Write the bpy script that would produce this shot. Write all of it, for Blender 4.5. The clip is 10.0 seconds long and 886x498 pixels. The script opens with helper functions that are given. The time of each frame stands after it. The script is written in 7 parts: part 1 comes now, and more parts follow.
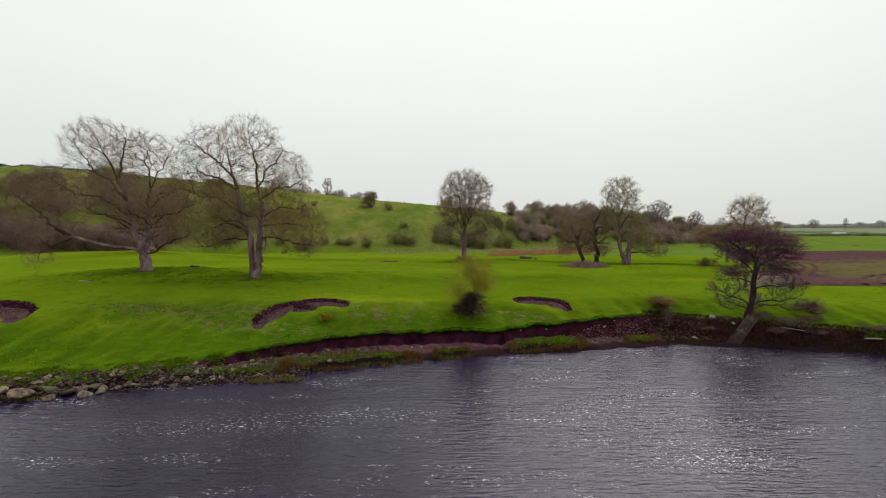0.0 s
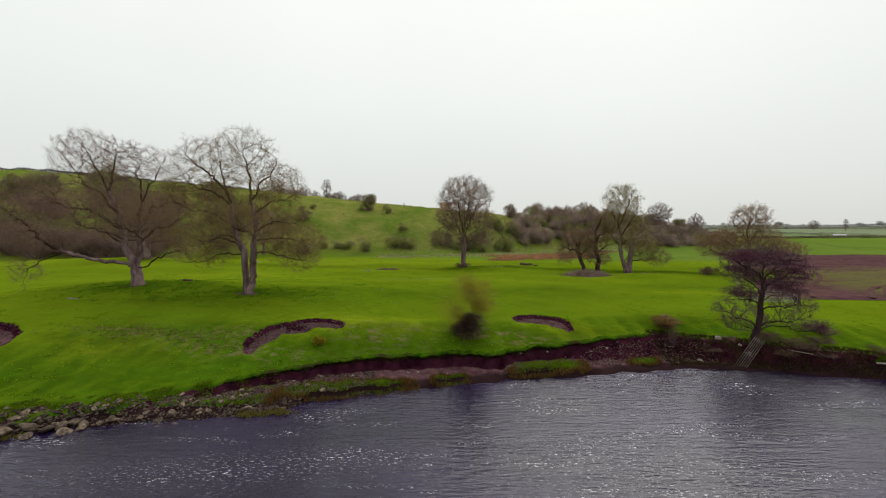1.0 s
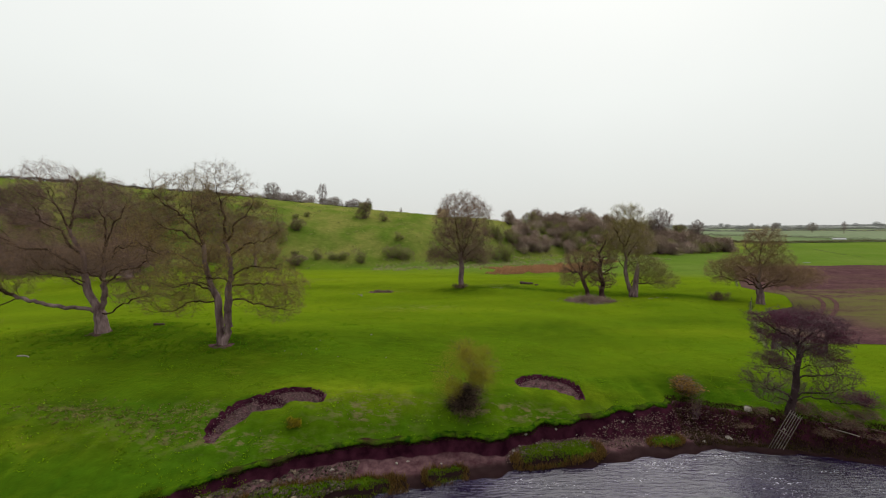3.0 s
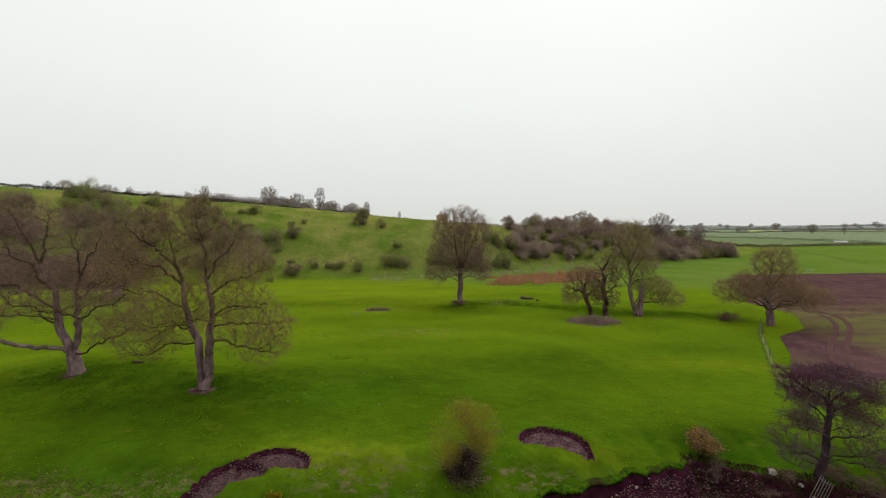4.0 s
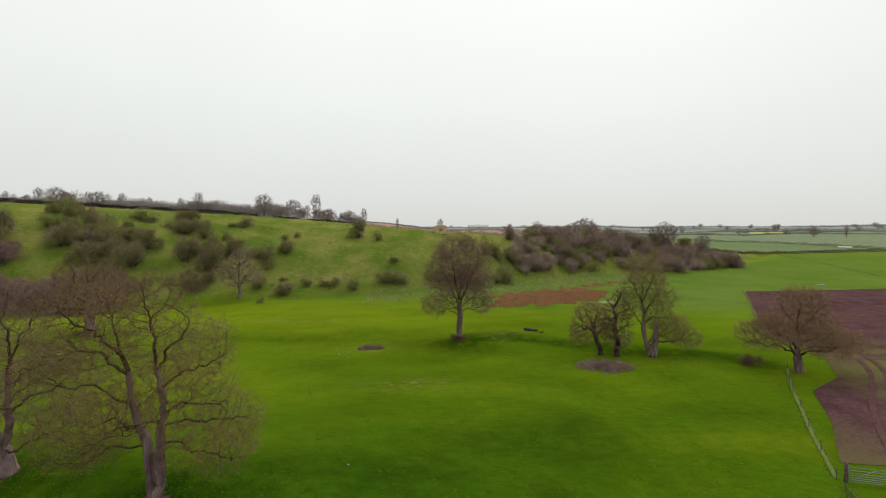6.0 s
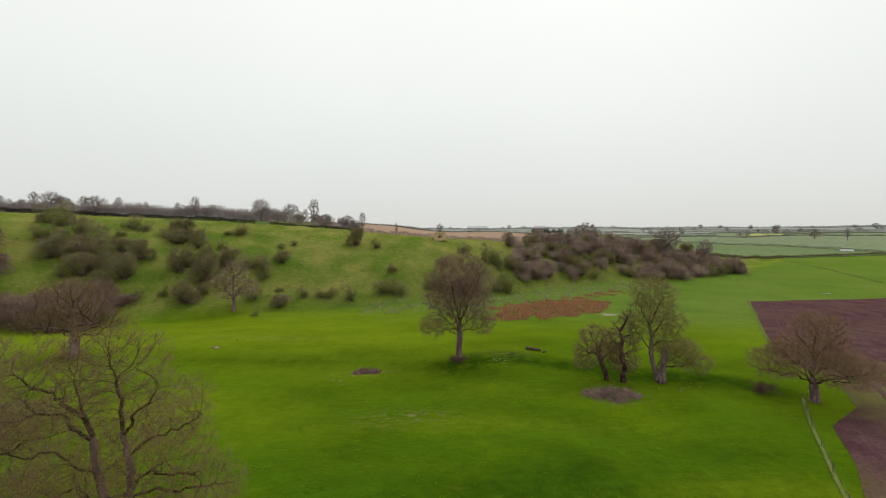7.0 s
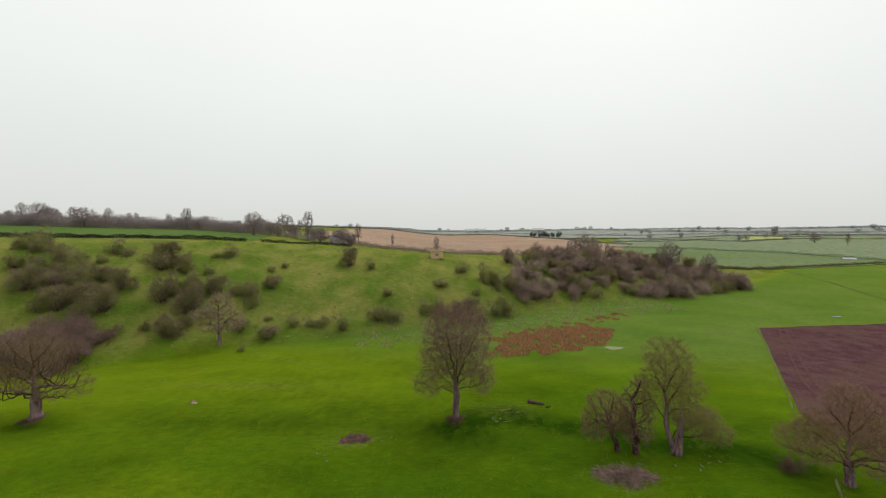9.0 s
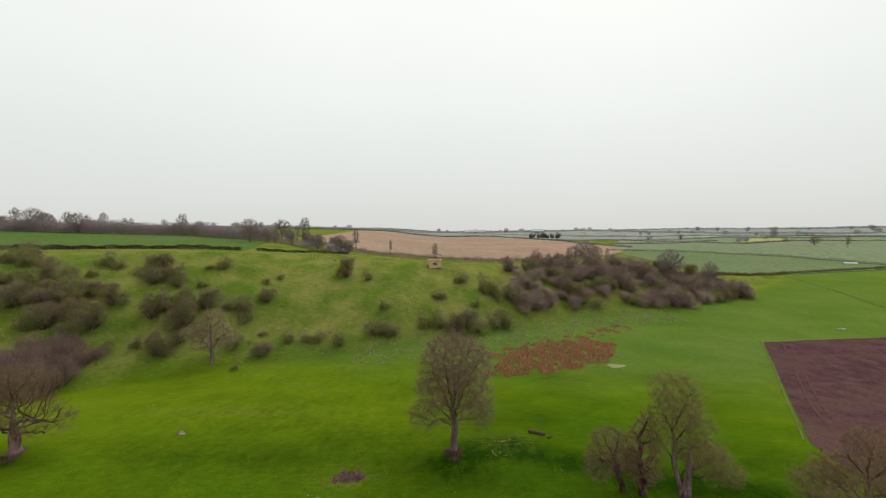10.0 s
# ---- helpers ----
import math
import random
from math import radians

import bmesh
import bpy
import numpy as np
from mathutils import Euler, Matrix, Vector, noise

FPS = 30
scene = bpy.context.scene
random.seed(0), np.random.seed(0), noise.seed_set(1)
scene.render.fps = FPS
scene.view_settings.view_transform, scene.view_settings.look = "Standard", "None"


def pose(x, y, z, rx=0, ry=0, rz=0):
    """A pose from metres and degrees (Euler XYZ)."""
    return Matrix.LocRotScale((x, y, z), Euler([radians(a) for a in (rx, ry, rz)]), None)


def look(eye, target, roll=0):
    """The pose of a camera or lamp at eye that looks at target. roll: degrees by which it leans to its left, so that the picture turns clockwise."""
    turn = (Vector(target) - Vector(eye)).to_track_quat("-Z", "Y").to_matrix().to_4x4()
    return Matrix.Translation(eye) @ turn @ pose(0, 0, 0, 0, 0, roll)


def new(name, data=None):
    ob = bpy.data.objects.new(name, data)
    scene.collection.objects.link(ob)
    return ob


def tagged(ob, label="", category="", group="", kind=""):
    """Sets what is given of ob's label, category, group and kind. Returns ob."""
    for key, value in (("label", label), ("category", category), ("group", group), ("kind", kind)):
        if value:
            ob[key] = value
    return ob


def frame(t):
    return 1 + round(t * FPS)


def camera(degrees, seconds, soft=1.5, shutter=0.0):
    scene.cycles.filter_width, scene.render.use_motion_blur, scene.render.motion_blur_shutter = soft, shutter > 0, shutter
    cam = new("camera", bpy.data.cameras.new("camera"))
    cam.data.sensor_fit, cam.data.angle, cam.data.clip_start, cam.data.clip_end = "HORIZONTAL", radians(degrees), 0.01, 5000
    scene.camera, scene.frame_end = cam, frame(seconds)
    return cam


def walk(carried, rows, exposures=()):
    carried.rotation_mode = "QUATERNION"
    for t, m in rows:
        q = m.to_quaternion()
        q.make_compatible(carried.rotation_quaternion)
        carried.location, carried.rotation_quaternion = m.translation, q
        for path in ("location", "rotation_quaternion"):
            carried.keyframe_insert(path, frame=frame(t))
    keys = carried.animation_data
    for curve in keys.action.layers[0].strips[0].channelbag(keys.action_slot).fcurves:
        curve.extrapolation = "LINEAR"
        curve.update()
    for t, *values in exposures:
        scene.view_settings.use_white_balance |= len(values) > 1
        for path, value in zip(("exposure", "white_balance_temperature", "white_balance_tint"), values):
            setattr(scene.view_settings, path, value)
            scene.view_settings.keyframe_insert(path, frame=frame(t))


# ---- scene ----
cam = camera(97.8, 10.0, soft=1.1)
METRES, EYE, TILT, LEAN, TURN = 35.0, 7.7, -2.4, 0.0, 0.0
ROWS = [
    (0.0, 0.0, 0.0, 0.0, -0.0, 0.0, -0.0),
    (0.5, 0.0027, 0.01, 0.0202, 0.04, -0.02, -0.03),
    (1.0, 0.0042, 0.0239, 0.0392, -0.03, -0.02, -0.01),
    (1.5, 0.0052, 0.0415, 0.0548, -0.11, -0.02, 0.01),
    (2.0, 0.0065, 0.0632, 0.0762, -0.2, -0.07, 0.02),
    (2.5, 0.0082, 0.0893, 0.1103, -0.29, -0.12, 0.0),
    (4.0, 0.0158, 0.1786, 0.2312, -0.46, -0.22, 0.08),
    (4.5, 0.0171, 0.2121, 0.2695, -0.56, -0.26, 0.11),
    (5.0, 0.0186, 0.2466, 0.3072, -0.6, -0.28, 0.16),
    (5.5, 0.0207, 0.2813, 0.345, -0.6, -0.32, 0.2),
    (7.0, 0.0262, 0.383, 0.4662, -0.68, -0.3, 0.3),
    (7.5, 0.0296, 0.4199, 0.5177, -0.8, -0.32, 0.36),
    (8.0, 0.0344, 0.4564, 0.5741, -0.84, -0.36, 0.42),
    (8.5, 0.0376, 0.4922, 0.6299, -0.9, -0.37, 0.47),
    (9.0, 0.0431, 0.5255, 0.687, -0.96, -0.4, 0.53),
    (9.5, 0.0488, 0.5598, 0.743, -1.03, -0.44, 0.56),
    (10.0, 0.0529, 0.5934, 0.7985, -1.1, -0.48, 0.6),
]
walk(cam, [(t, pose(0, 0, EYE, TILT, LEAN, TURN) @ pose(METRES * x, METRES * y, METRES * z, 90 + pitch, roll, yaw)) for t, x, y, z, yaw, pitch, roll in ROWS])

# ---- light: an overcast spring sky with a weak, very soft sun behind the cloud ----
SUN_HEIGHT, SUN_ROUND = 52.0, 33.0
world = bpy.data.worlds.new("overcast_sky")
scene.world = world
world.use_nodes = True
wn, wl = world.node_tree.nodes, world.node_tree.links
wn.clear()
w_out, w_bg = wn.new("ShaderNodeOutputWorld"), wn.new("ShaderNodeBackground")
w_bg.inputs["Strength"].default_value = 0.98
w_sky = wn.new("ShaderNodeTexSky")
w_sky.sky_type, w_sky.sun_disc = "NISHITA", False
w_sky.sun_elevation, w_sky.sun_rotation = radians(SUN_HEIGHT), radians(SUN_ROUND)
w_sky.dust_density = 4.0
w_dim = wn.new("ShaderNodeVectorMath")
w_dim.operation = "SCALE"
w_dim.inputs["Scale"].default_value = 0.09
w_geo, w_split = wn.new("ShaderNodeTexCoord"), wn.new("ShaderNodeSeparateXYZ")
w_ramp = wn.new("ShaderNodeValToRGB")
cloud = w_ramp.color_ramp
cloud.elements[0].position, cloud.elements[0].color = 0.0, (0.73, 0.74, 0.715, 1)
cloud.elements[1].position, cloud.elements[1].color = 1.0, (1.1, 1.11, 1.08, 1)
for at, tone in ((0.12, (0.80, 0.825, 0.795, 1)), (0.30, (0.92, 0.95, 0.915, 1)), (0.48, (1.0, 1.02, 0.985, 1))):
    cloud.elements.new(at).color = tone
w_noise = wn.new("ShaderNodeTexNoise")
w_noise.inputs["Scale"].default_value, w_noise.inputs["Detail"].default_value = 2.2, 4.0
w_soft = wn.new("ShaderNodeMapRange")
w_soft.inputs["To Min"].default_value, w_soft.inputs["To Max"].default_value = 0.965, 1.035
w_mul = wn.new("ShaderNodeVectorMath")
w_mul.operation = "SCALE"
w_mix = wn.new("ShaderNodeMix")
w_mix.data_type = "RGBA"
w_mix.inputs["Factor"].default_value = 0.94
wl.new(w_geo.outputs["Generated"], w_split.inputs[0])
wl.new(w_split.outputs["Z"], w_ramp.inputs[0])
wl.new(w_geo.outputs["Generated"], w_noise.inputs["Vector"])
wl.new(w_noise.outputs[0], w_soft.inputs["Value"])
wl.new(w_ramp.outputs[0], w_mul.inputs[0])
wl.new(w_soft.outputs[0], w_mul.inputs["Scale"])
wl.new(w_sky.outputs[0], w_dim.inputs[0])
wl.new(w_dim.outputs[0], w_mix.inputs["A"])
wl.new(w_mul.outputs[0], w_mix.inputs["B"])
wl.new(w_mix.outputs["Result"], w_bg.inputs["Color"])
wl.new(w_bg.outputs[0], w_out.inputs["Surface"])
sun = new("sun", bpy.data.lights.new("sun", "SUN"))
sun.data.energy, sun.data.angle, sun.data.color = 1.7, radians(48), (1.0, 0.97, 0.93)
sun.matrix_world = look((0, 0, 100), (-60 * math.sin(radians(SUN_ROUND)), -60 * math.cos(radians(SUN_ROUND)), 100 - 60 * math.tan(radians(SUN_HEIGHT))))

# ---- materials ----
def colour_mix(nt, fac, a, b):
    m = nt.nodes.new("ShaderNodeMix")
    m.data_type = "RGBA"
    for key, v in (("Factor", fac), ("A", a), ("B", b)):
        if isinstance(v, (tuple, float, int)):
            m.inputs[key].default_value = (*v, 1) if isinstance(v, tuple) else v
        else:
            nt.links.new(v, m.inputs[key])
    return m.outputs["Result"]


def value_noise(nt, scale, detail=4.0, stretch=None, rough=0.55, lo=0.35, hi=0.65, where="Object", shift=0.0):
    """A noise of the given frequency per metre, cut to 0..1 between lo and hi."""
    co = nt.nodes.new("ShaderNodeTexCoord").outputs[where]
    mp = nt.nodes.new("ShaderNodeMapping")
    mp.inputs["Location"].default_value = (shift, shift * 0.7, 0)
    if stretch:
        mp.inputs["Scale"].default_value = stretch
    nt.links.new(co, mp.inputs["Vector"])
    n = nt.nodes.new("ShaderNodeTexNoise")
    n.inputs["Scale"].default_value, n.inputs["Detail"].default_value, n.inputs["Roughness"].default_value = scale, detail, rough
    nt.links.new(mp.outputs[0], n.inputs["Vector"])
    r = nt.nodes.new("ShaderNodeMapRange")
    r.inputs["From Min"].default_value, r.inputs["From Max"].default_value = lo, hi
    nt.links.new(n.outputs[0], r.inputs["Value"])
    return r.outputs[0]


def add_bump(nt, bsdf, height, strength, distance, before=None):
    b = nt.nodes.new("ShaderNodeBump")
    b.inputs["Strength"].default_value, b.inputs["Distance"].default_value = strength, distance
    nt.links.new(height, b.inputs["Height"])
    if before is not None:
        nt.links.new(before, b.inputs["Normal"])
    nt.links.new(b.outputs[0], bsdf.inputs["Normal"])
    return b.outputs[0]


def blank(name, rough=0.9, spec=0.2):
    m = bpy.data.materials.new(name)
    m.use_nodes = True
    bsdf = m.node_tree.nodes["Principled BSDF"]
    bsdf.inputs["Roughness"].default_value = rough
    bsdf.inputs["Specular IOR Level"].default_value = spec
    return m, m.node_tree, bsdf


def mottled(name, a, b, c=None, scale=3.0, fine=20.0, rough=0.9, bump=0.4, deep=0.02, stretch=None, per_object=0.0):
    """Two or three tones mixed by a coarse and a fine noise, with a fine relief."""
    m, nt, bsdf = blank(name, rough, 0.0 if rough >= 0.95 else 0.25)
    col = colour_mix(nt, value_noise(nt, scale, stretch=stretch), a, b)
    if c:
        col = colour_mix(nt, value_noise(nt, scale * 0.23, lo=0.45, hi=0.7, shift=9, stretch=stretch), col, c)
    grain = value_noise(nt, fine, 3.0, lo=0.2, hi=0.8, stretch=stretch)
    dark = nt.nodes.new("ShaderNodeMapRange")
    dark.inputs["To Min"].default_value, dark.inputs["To Max"].default_value = 0.65, 1.3
    nt.links.new(grain, dark.inputs["Value"])
    mul = nt.nodes.new("ShaderNodeVectorMath")
    mul.operation = "SCALE"
    nt.links.new(col, mul.inputs[0])
    nt.links.new(dark.outputs[0], mul.inputs["Scale"])
    out = mul.outputs[0]
    if per_object:
        info = nt.nodes.new("ShaderNodeObjectInfo")
        rr = nt.nodes.new("ShaderNodeMapRange")
        rr.inputs["To Min"].default_value, rr.inputs["To Max"].default_value = 1 - per_object, 1 + per_object
        nt.links.new(info.outputs["Random"], rr.inputs["Value"])
        m2 = nt.nodes.new("ShaderNodeVectorMath")
        m2.operation = "SCALE"
        nt.links.new(out, m2.inputs[0])
        nt.links.new(rr.outputs[0], m2.inputs["Scale"])
        out = m2.outputs[0]
    nt.links.new(out, bsdf.inputs["Base Color"])
    add_bump(nt, bsdf, grain, bump, deep)
    return m


def leafy(name, a, b, island=0.5, rough=0.8):
    """Small leaves or buds: tones vary leaf by leaf and plant by plant."""
    m, nt, bsdf = blank(name, rough, 0.05)
    info, geo = nt.nodes.new("ShaderNodeObjectInfo"), nt.nodes.new("ShaderNodeNewGeometry")
    col = colour_mix(nt, info.outputs["Random"], a, b)
    rr = nt.nodes.new("ShaderNodeMapRange")
    rr.inputs["To Min"].default_value, rr.inputs["To Max"].default_value = 1 - island, 1 + island
    nt.links.new(geo.outputs["Random Per Island"], rr.inputs["Value"])
    mul = nt.nodes.new("ShaderNodeVectorMath")
    mul.operation = "SCALE"
    nt.links.new(col, mul.inputs[0])
    nt.links.new(rr.outputs[0], mul.inputs["Scale"])
    nt.links.new(mul.outputs[0], bsdf.inputs["Base Color"])
    # thin leaves and twiglets let half of the light through
    thin, both = nt.nodes.new("ShaderNodeBsdfTranslucent"), nt.nodes.new("ShaderNodeMixShader")
    nt.links.new(mul.outputs[0], thin.inputs["Color"])
    both.inputs[0].default_value = 0.45
    nt.links.new(bsdf.outputs[0], both.inputs[1])
    nt.links.new(thin.outputs[0], both.inputs[2])
    nt.links.new(both.outputs[0], nt.nodes["Material Output"].inputs["Surface"])
    return m


def scrub(name, brown, olive, deep, cover=0.55):
    """Leafless or budding scrub: brown wood and olive buds in patches over one bush, tones vary bush by bush."""
    m, nt, bsdf = blank(name, 0.85, 0.05)
    info, geo = nt.nodes.new("ShaderNodeObjectInfo"), nt.nodes.new("ShaderNodeNewGeometry")
    patch = value_noise(nt, 2.4, 4.0, lo=cover - 0.12, hi=cover + 0.1)
    col = colour_mix(nt, patch, brown, olive)
    col = colour_mix(nt, info.outputs["Random"], col, deep)
    rr = nt.nodes.new("ShaderNodeMapRange")
    rr.inputs["To Min"].default_value, rr.inputs["To Max"].default_value = 0.72, 1.25
    nt.links.new(geo.outputs["Random Per Island"], rr.inputs["Value"])
    mul = nt.nodes.new("ShaderNodeVectorMath")
    mul.operation = "SCALE"
    nt.links.new(col, mul.inputs[0])
    nt.links.new(rr.outputs[0], mul.inputs["Scale"])
    nt.links.new(mul.outputs[0], bsdf.inputs["Base Color"])
    thin, both = nt.nodes.new("ShaderNodeBsdfTranslucent"), nt.nodes.new("ShaderNodeMixShader")
    nt.links.new(mul.outputs[0], thin.inputs["Color"])
    both.inputs[0].default_value = 0.5
    nt.links.new(bsdf.outputs[0], both.inputs[1])
    nt.links.new(thin.outputs[0], both.inputs[2])
    nt.links.new(both.outputs[0], nt.nodes["Material Output"].inputs["Surface"])
    return m


def pasture_material():
    m, nt, bsdf = blank("pasture", 0.95, 0.0)
    bsdf.inputs["Sheen Roughness"].default_value = 0.42
    bsdf.inputs["Sheen Tint"].default_value = (0.47, 0.56, 0.022, 1)
    # grass: fine tufts, broad swathes, yellower and mossier patches
    big = value_noise(nt, 0.055, 5.0, lo=0.38, hi=0.62)
    mid = value_noise(nt, 0.20, 6.0, lo=0.40, hi=0.62, shift=4, stretch=(0.6, 1.3, 1))
    tuft = value_noise(nt, 2.6, 5.0, lo=0.25, hi=0.75, shift=11)
    col = colour_mix(nt, big, (0.010, 0.038, 0.002), (0.050, 0.096, 0.003))
    col = colour_mix(nt, mid, col, (0.029, 0.075, 0.003))
    pale = value_noise(nt, 0.42, 7.0, lo=0.60, hi=0.80, shift=21, stretch=(0.6, 1.6, 1), rough=0.7)
    col = colour_mix(nt, pale, col, (0.105, 0.105, 0.012))
    lush_shade, yellowed = nt.nodes.new("ShaderNodeAttribute"), nt.nodes.new("ShaderNodeAttribute")
    lush_shade.attribute_name, yellowed.attribute_name = "lush_shade", "sward"
    # yellower grass; on the terrace top this colour stands for sunlight
    col = colour_mix(nt, yellowed.outputs["Fac"], col, (0.098, 0.135, 0.006))
    # thick grass, and shade under trees and on the terrace, as one dark green
    col = colour_mix(nt, lush_shade.outputs["Fac"], col, (0.007, 0.030, 0.002))
    worn = nt.nodes.new("ShaderNodeAttribute")
    worn.attribute_name = "worn"
    rag = value_noise(nt, 1.9, 7.0, lo=0.50, hi=0.60, shift=5, stretch=(0.6, 1.4, 1), rough=0.68)
    wm = nt.nodes.new("ShaderNodeMath")
    wm.operation = "MULTIPLY"
    nt.links.new(worn.outputs["Fac"], wm.inputs[0])
    nt.links.new(rag, wm.inputs[1])
    col = colour_mix(nt, wm.outputs[0], col, (0.115, 0.098, 0.042))
    upland = nt.nodes.new("ShaderNodeAttribute")
    upland.attribute_name = "upland"
    rough_hill = colour_mix(nt, value_noise(nt, 0.09, 6.0, lo=0.38, hi=0.64, shift=13), (0.084, 0.126, 0.018), (0.180, 0.178, 0.046))
    lea = nt.nodes.new("ShaderNodeAttribute")
    lea.attribute_name = "lea"
    col = colour_mix(nt, lea.outputs["Fac"], col, colour_mix(nt, value_noise(nt, 0.04, 4.0, shift=17), (0.055, 0.108, 0.020), (0.084, 0.128, 0.030)))
    col = colour_mix(nt, upland.outputs["Fac"], col, rough_hill)
    shade = nt.nodes.new("ShaderNodeMapRange")
    shade.inputs["To Min"].default_value, shade.inputs["To Max"].default_value = 0.5, 1.42
    clump = value_noise(nt, 0.85, 5.0, lo=0.3, hi=0.7, shift=27, stretch=(0.75, 1.4, 1))
    blade = value_noise(nt, 9.0, 4.0, lo=0.2, hi=0.8, shift=33)
    sway, mixd = nt.nodes.new("ShaderNodeMath"), nt.nodes.new("ShaderNodeMath")
    sway.operation, mixd.operation = "MULTIPLY_ADD", "MULTIPLY_ADD"
    sway.inputs[1].default_value, mixd.inputs[1].default_value = 0.35, 0.38
    nt.links.new(clump, sway.inputs[0])
    third = nt.nodes.new("ShaderNodeMath")
    third.operation, third.inputs[1].default_value = "MULTIPLY", 0.27
    nt.links.new(blade, third.inputs[0])
    nt.links.new(third.outputs[0], sway.inputs[2])
    nt.links.new(tuft, mixd.inputs[0])
    nt.links.new(sway.outputs[0], mixd.inputs[2])
    nt.links.new(mixd.outputs[0], shade.inputs["Value"])
    mul = nt.nodes.new("ShaderNodeVectorMath")
    mul.operation = "SCALE"
    nt.links.new(col, mul.inputs[0])
    nt.links.new(shade.outputs[0], mul.inputs["Scale"])
    grass = mul.outputs[0]
    # the fresh meadow grass has a soft nap, the rough upland hardly any
    nap, nap2 = nt.nodes.new("ShaderNodeMapRange"), nt.nodes.new("ShaderNodeMath")
    nap.inputs["To Min"].default_value, nap.inputs["To Max"].default_value = 0.56, 0.02
    nap2.operation = "MAXIMUM"
    nt.links.new(upland.outputs["Fac"], nap2.inputs[0])
    half = nt.nodes.new("ShaderNodeMath")
    half.operation = "MULTIPLY"
    half.inputs[1].default_value = 0.65
    nt.links.new(lea.outputs["Fac"], half.inputs[0])
    nt.links.new(half.outputs[0], nap2.inputs[1])
    nt.links.new(nap2.outputs[0], nap.inputs["Value"])
    # less nap in the thick grass and the painted shade
    nap_cut, less_nap = nt.nodes.new("ShaderNodeMapRange"), nt.nodes.new("ShaderNodeMath")
    nap_cut.inputs["To Min"].default_value, nap_cut.inputs["To Max"].default_value = 1.0, 0.35
    nt.links.new(lush_shade.outputs["Fac"], nap_cut.inputs["Value"])
    less_nap.operation = "MULTIPLY"
    nt.links.new(nap.outputs[0], less_nap.inputs[0])
    nt.links.new(nap_cut.outputs[0], less_nap.inputs[1])
    # earth: dark red-brown loam, paler on the flat parts; steep faces painted darker to carry the bank's shadow
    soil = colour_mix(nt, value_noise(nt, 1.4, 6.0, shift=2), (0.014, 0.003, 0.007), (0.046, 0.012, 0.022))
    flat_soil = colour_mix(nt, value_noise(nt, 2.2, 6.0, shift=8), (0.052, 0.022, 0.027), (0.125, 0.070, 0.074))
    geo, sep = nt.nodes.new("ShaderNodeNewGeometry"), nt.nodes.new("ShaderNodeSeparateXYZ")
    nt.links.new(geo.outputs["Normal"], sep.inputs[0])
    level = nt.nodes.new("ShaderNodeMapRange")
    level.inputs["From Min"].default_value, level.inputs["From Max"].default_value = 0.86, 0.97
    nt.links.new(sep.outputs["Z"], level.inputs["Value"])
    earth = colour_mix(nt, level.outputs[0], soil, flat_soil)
    wet = nt.nodes.new("ShaderNodeAttribute")
    wet.attribute_name = "wet"
    earth = colour_mix(nt, wet.outputs["Fac"], earth, (0.016, 0.009, 0.009))
    bare = nt.nodes.new("ShaderNodeAttribute")
    bare.attribute_name = "bare"
    cut = nt.nodes.new("ShaderNodeMapRange")
    cut.inputs["From Min"].default_value, cut.inputs["From Max"].default_value = 0.42, 0.58
    jag = nt.nodes.new("ShaderNodeMath")
    jag.operation = "MULTIPLY_ADD"
    nt.links.new(value_noise(nt, 3.5, 5.0, lo=0.0, hi=1.0, shift=6), jag.inputs[0])
    jag.inputs[1].default_value = 0.36
    nt.links.new(bare.outputs["Fac"], jag.inputs[2])
    less = nt.nodes.new("ShaderNodeMath")
    less.operation = "SUBTRACT"
    nt.links.new(jag.outputs[0], less.inputs[0])
    less.inputs[1].default_value = 0.18
    nt.links.new(less.outputs[0], cut.inputs["Value"])
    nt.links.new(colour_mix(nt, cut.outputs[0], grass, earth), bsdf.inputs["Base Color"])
    turfed, nap_here = nt.nodes.new("ShaderNodeMath"), nt.nodes.new("ShaderNodeMath")
    turfed.operation, turfed.inputs[0].default_value = "SUBTRACT", 1.0
    nt.links.new(cut.outputs[0], turfed.inputs[1])
    nap_here.operation = "MULTIPLY"
    nt.links.new(turfed.outputs[0], nap_here.inputs[0])
    nt.links.new(less_nap.outputs[0], nap_here.inputs[1])
    nt.links.new(nap_here.outputs[0], bsdf.inputs["Sheen Weight"])
    n1 = add_bump(nt, bsdf, mixd.outputs[0], 0.45, 0.07)
    add_bump(nt, bsdf, value_noise(nt, 14.0, 4.0, lo=0.2, hi=0.8), 0.5, 0.02, n1)
    return m


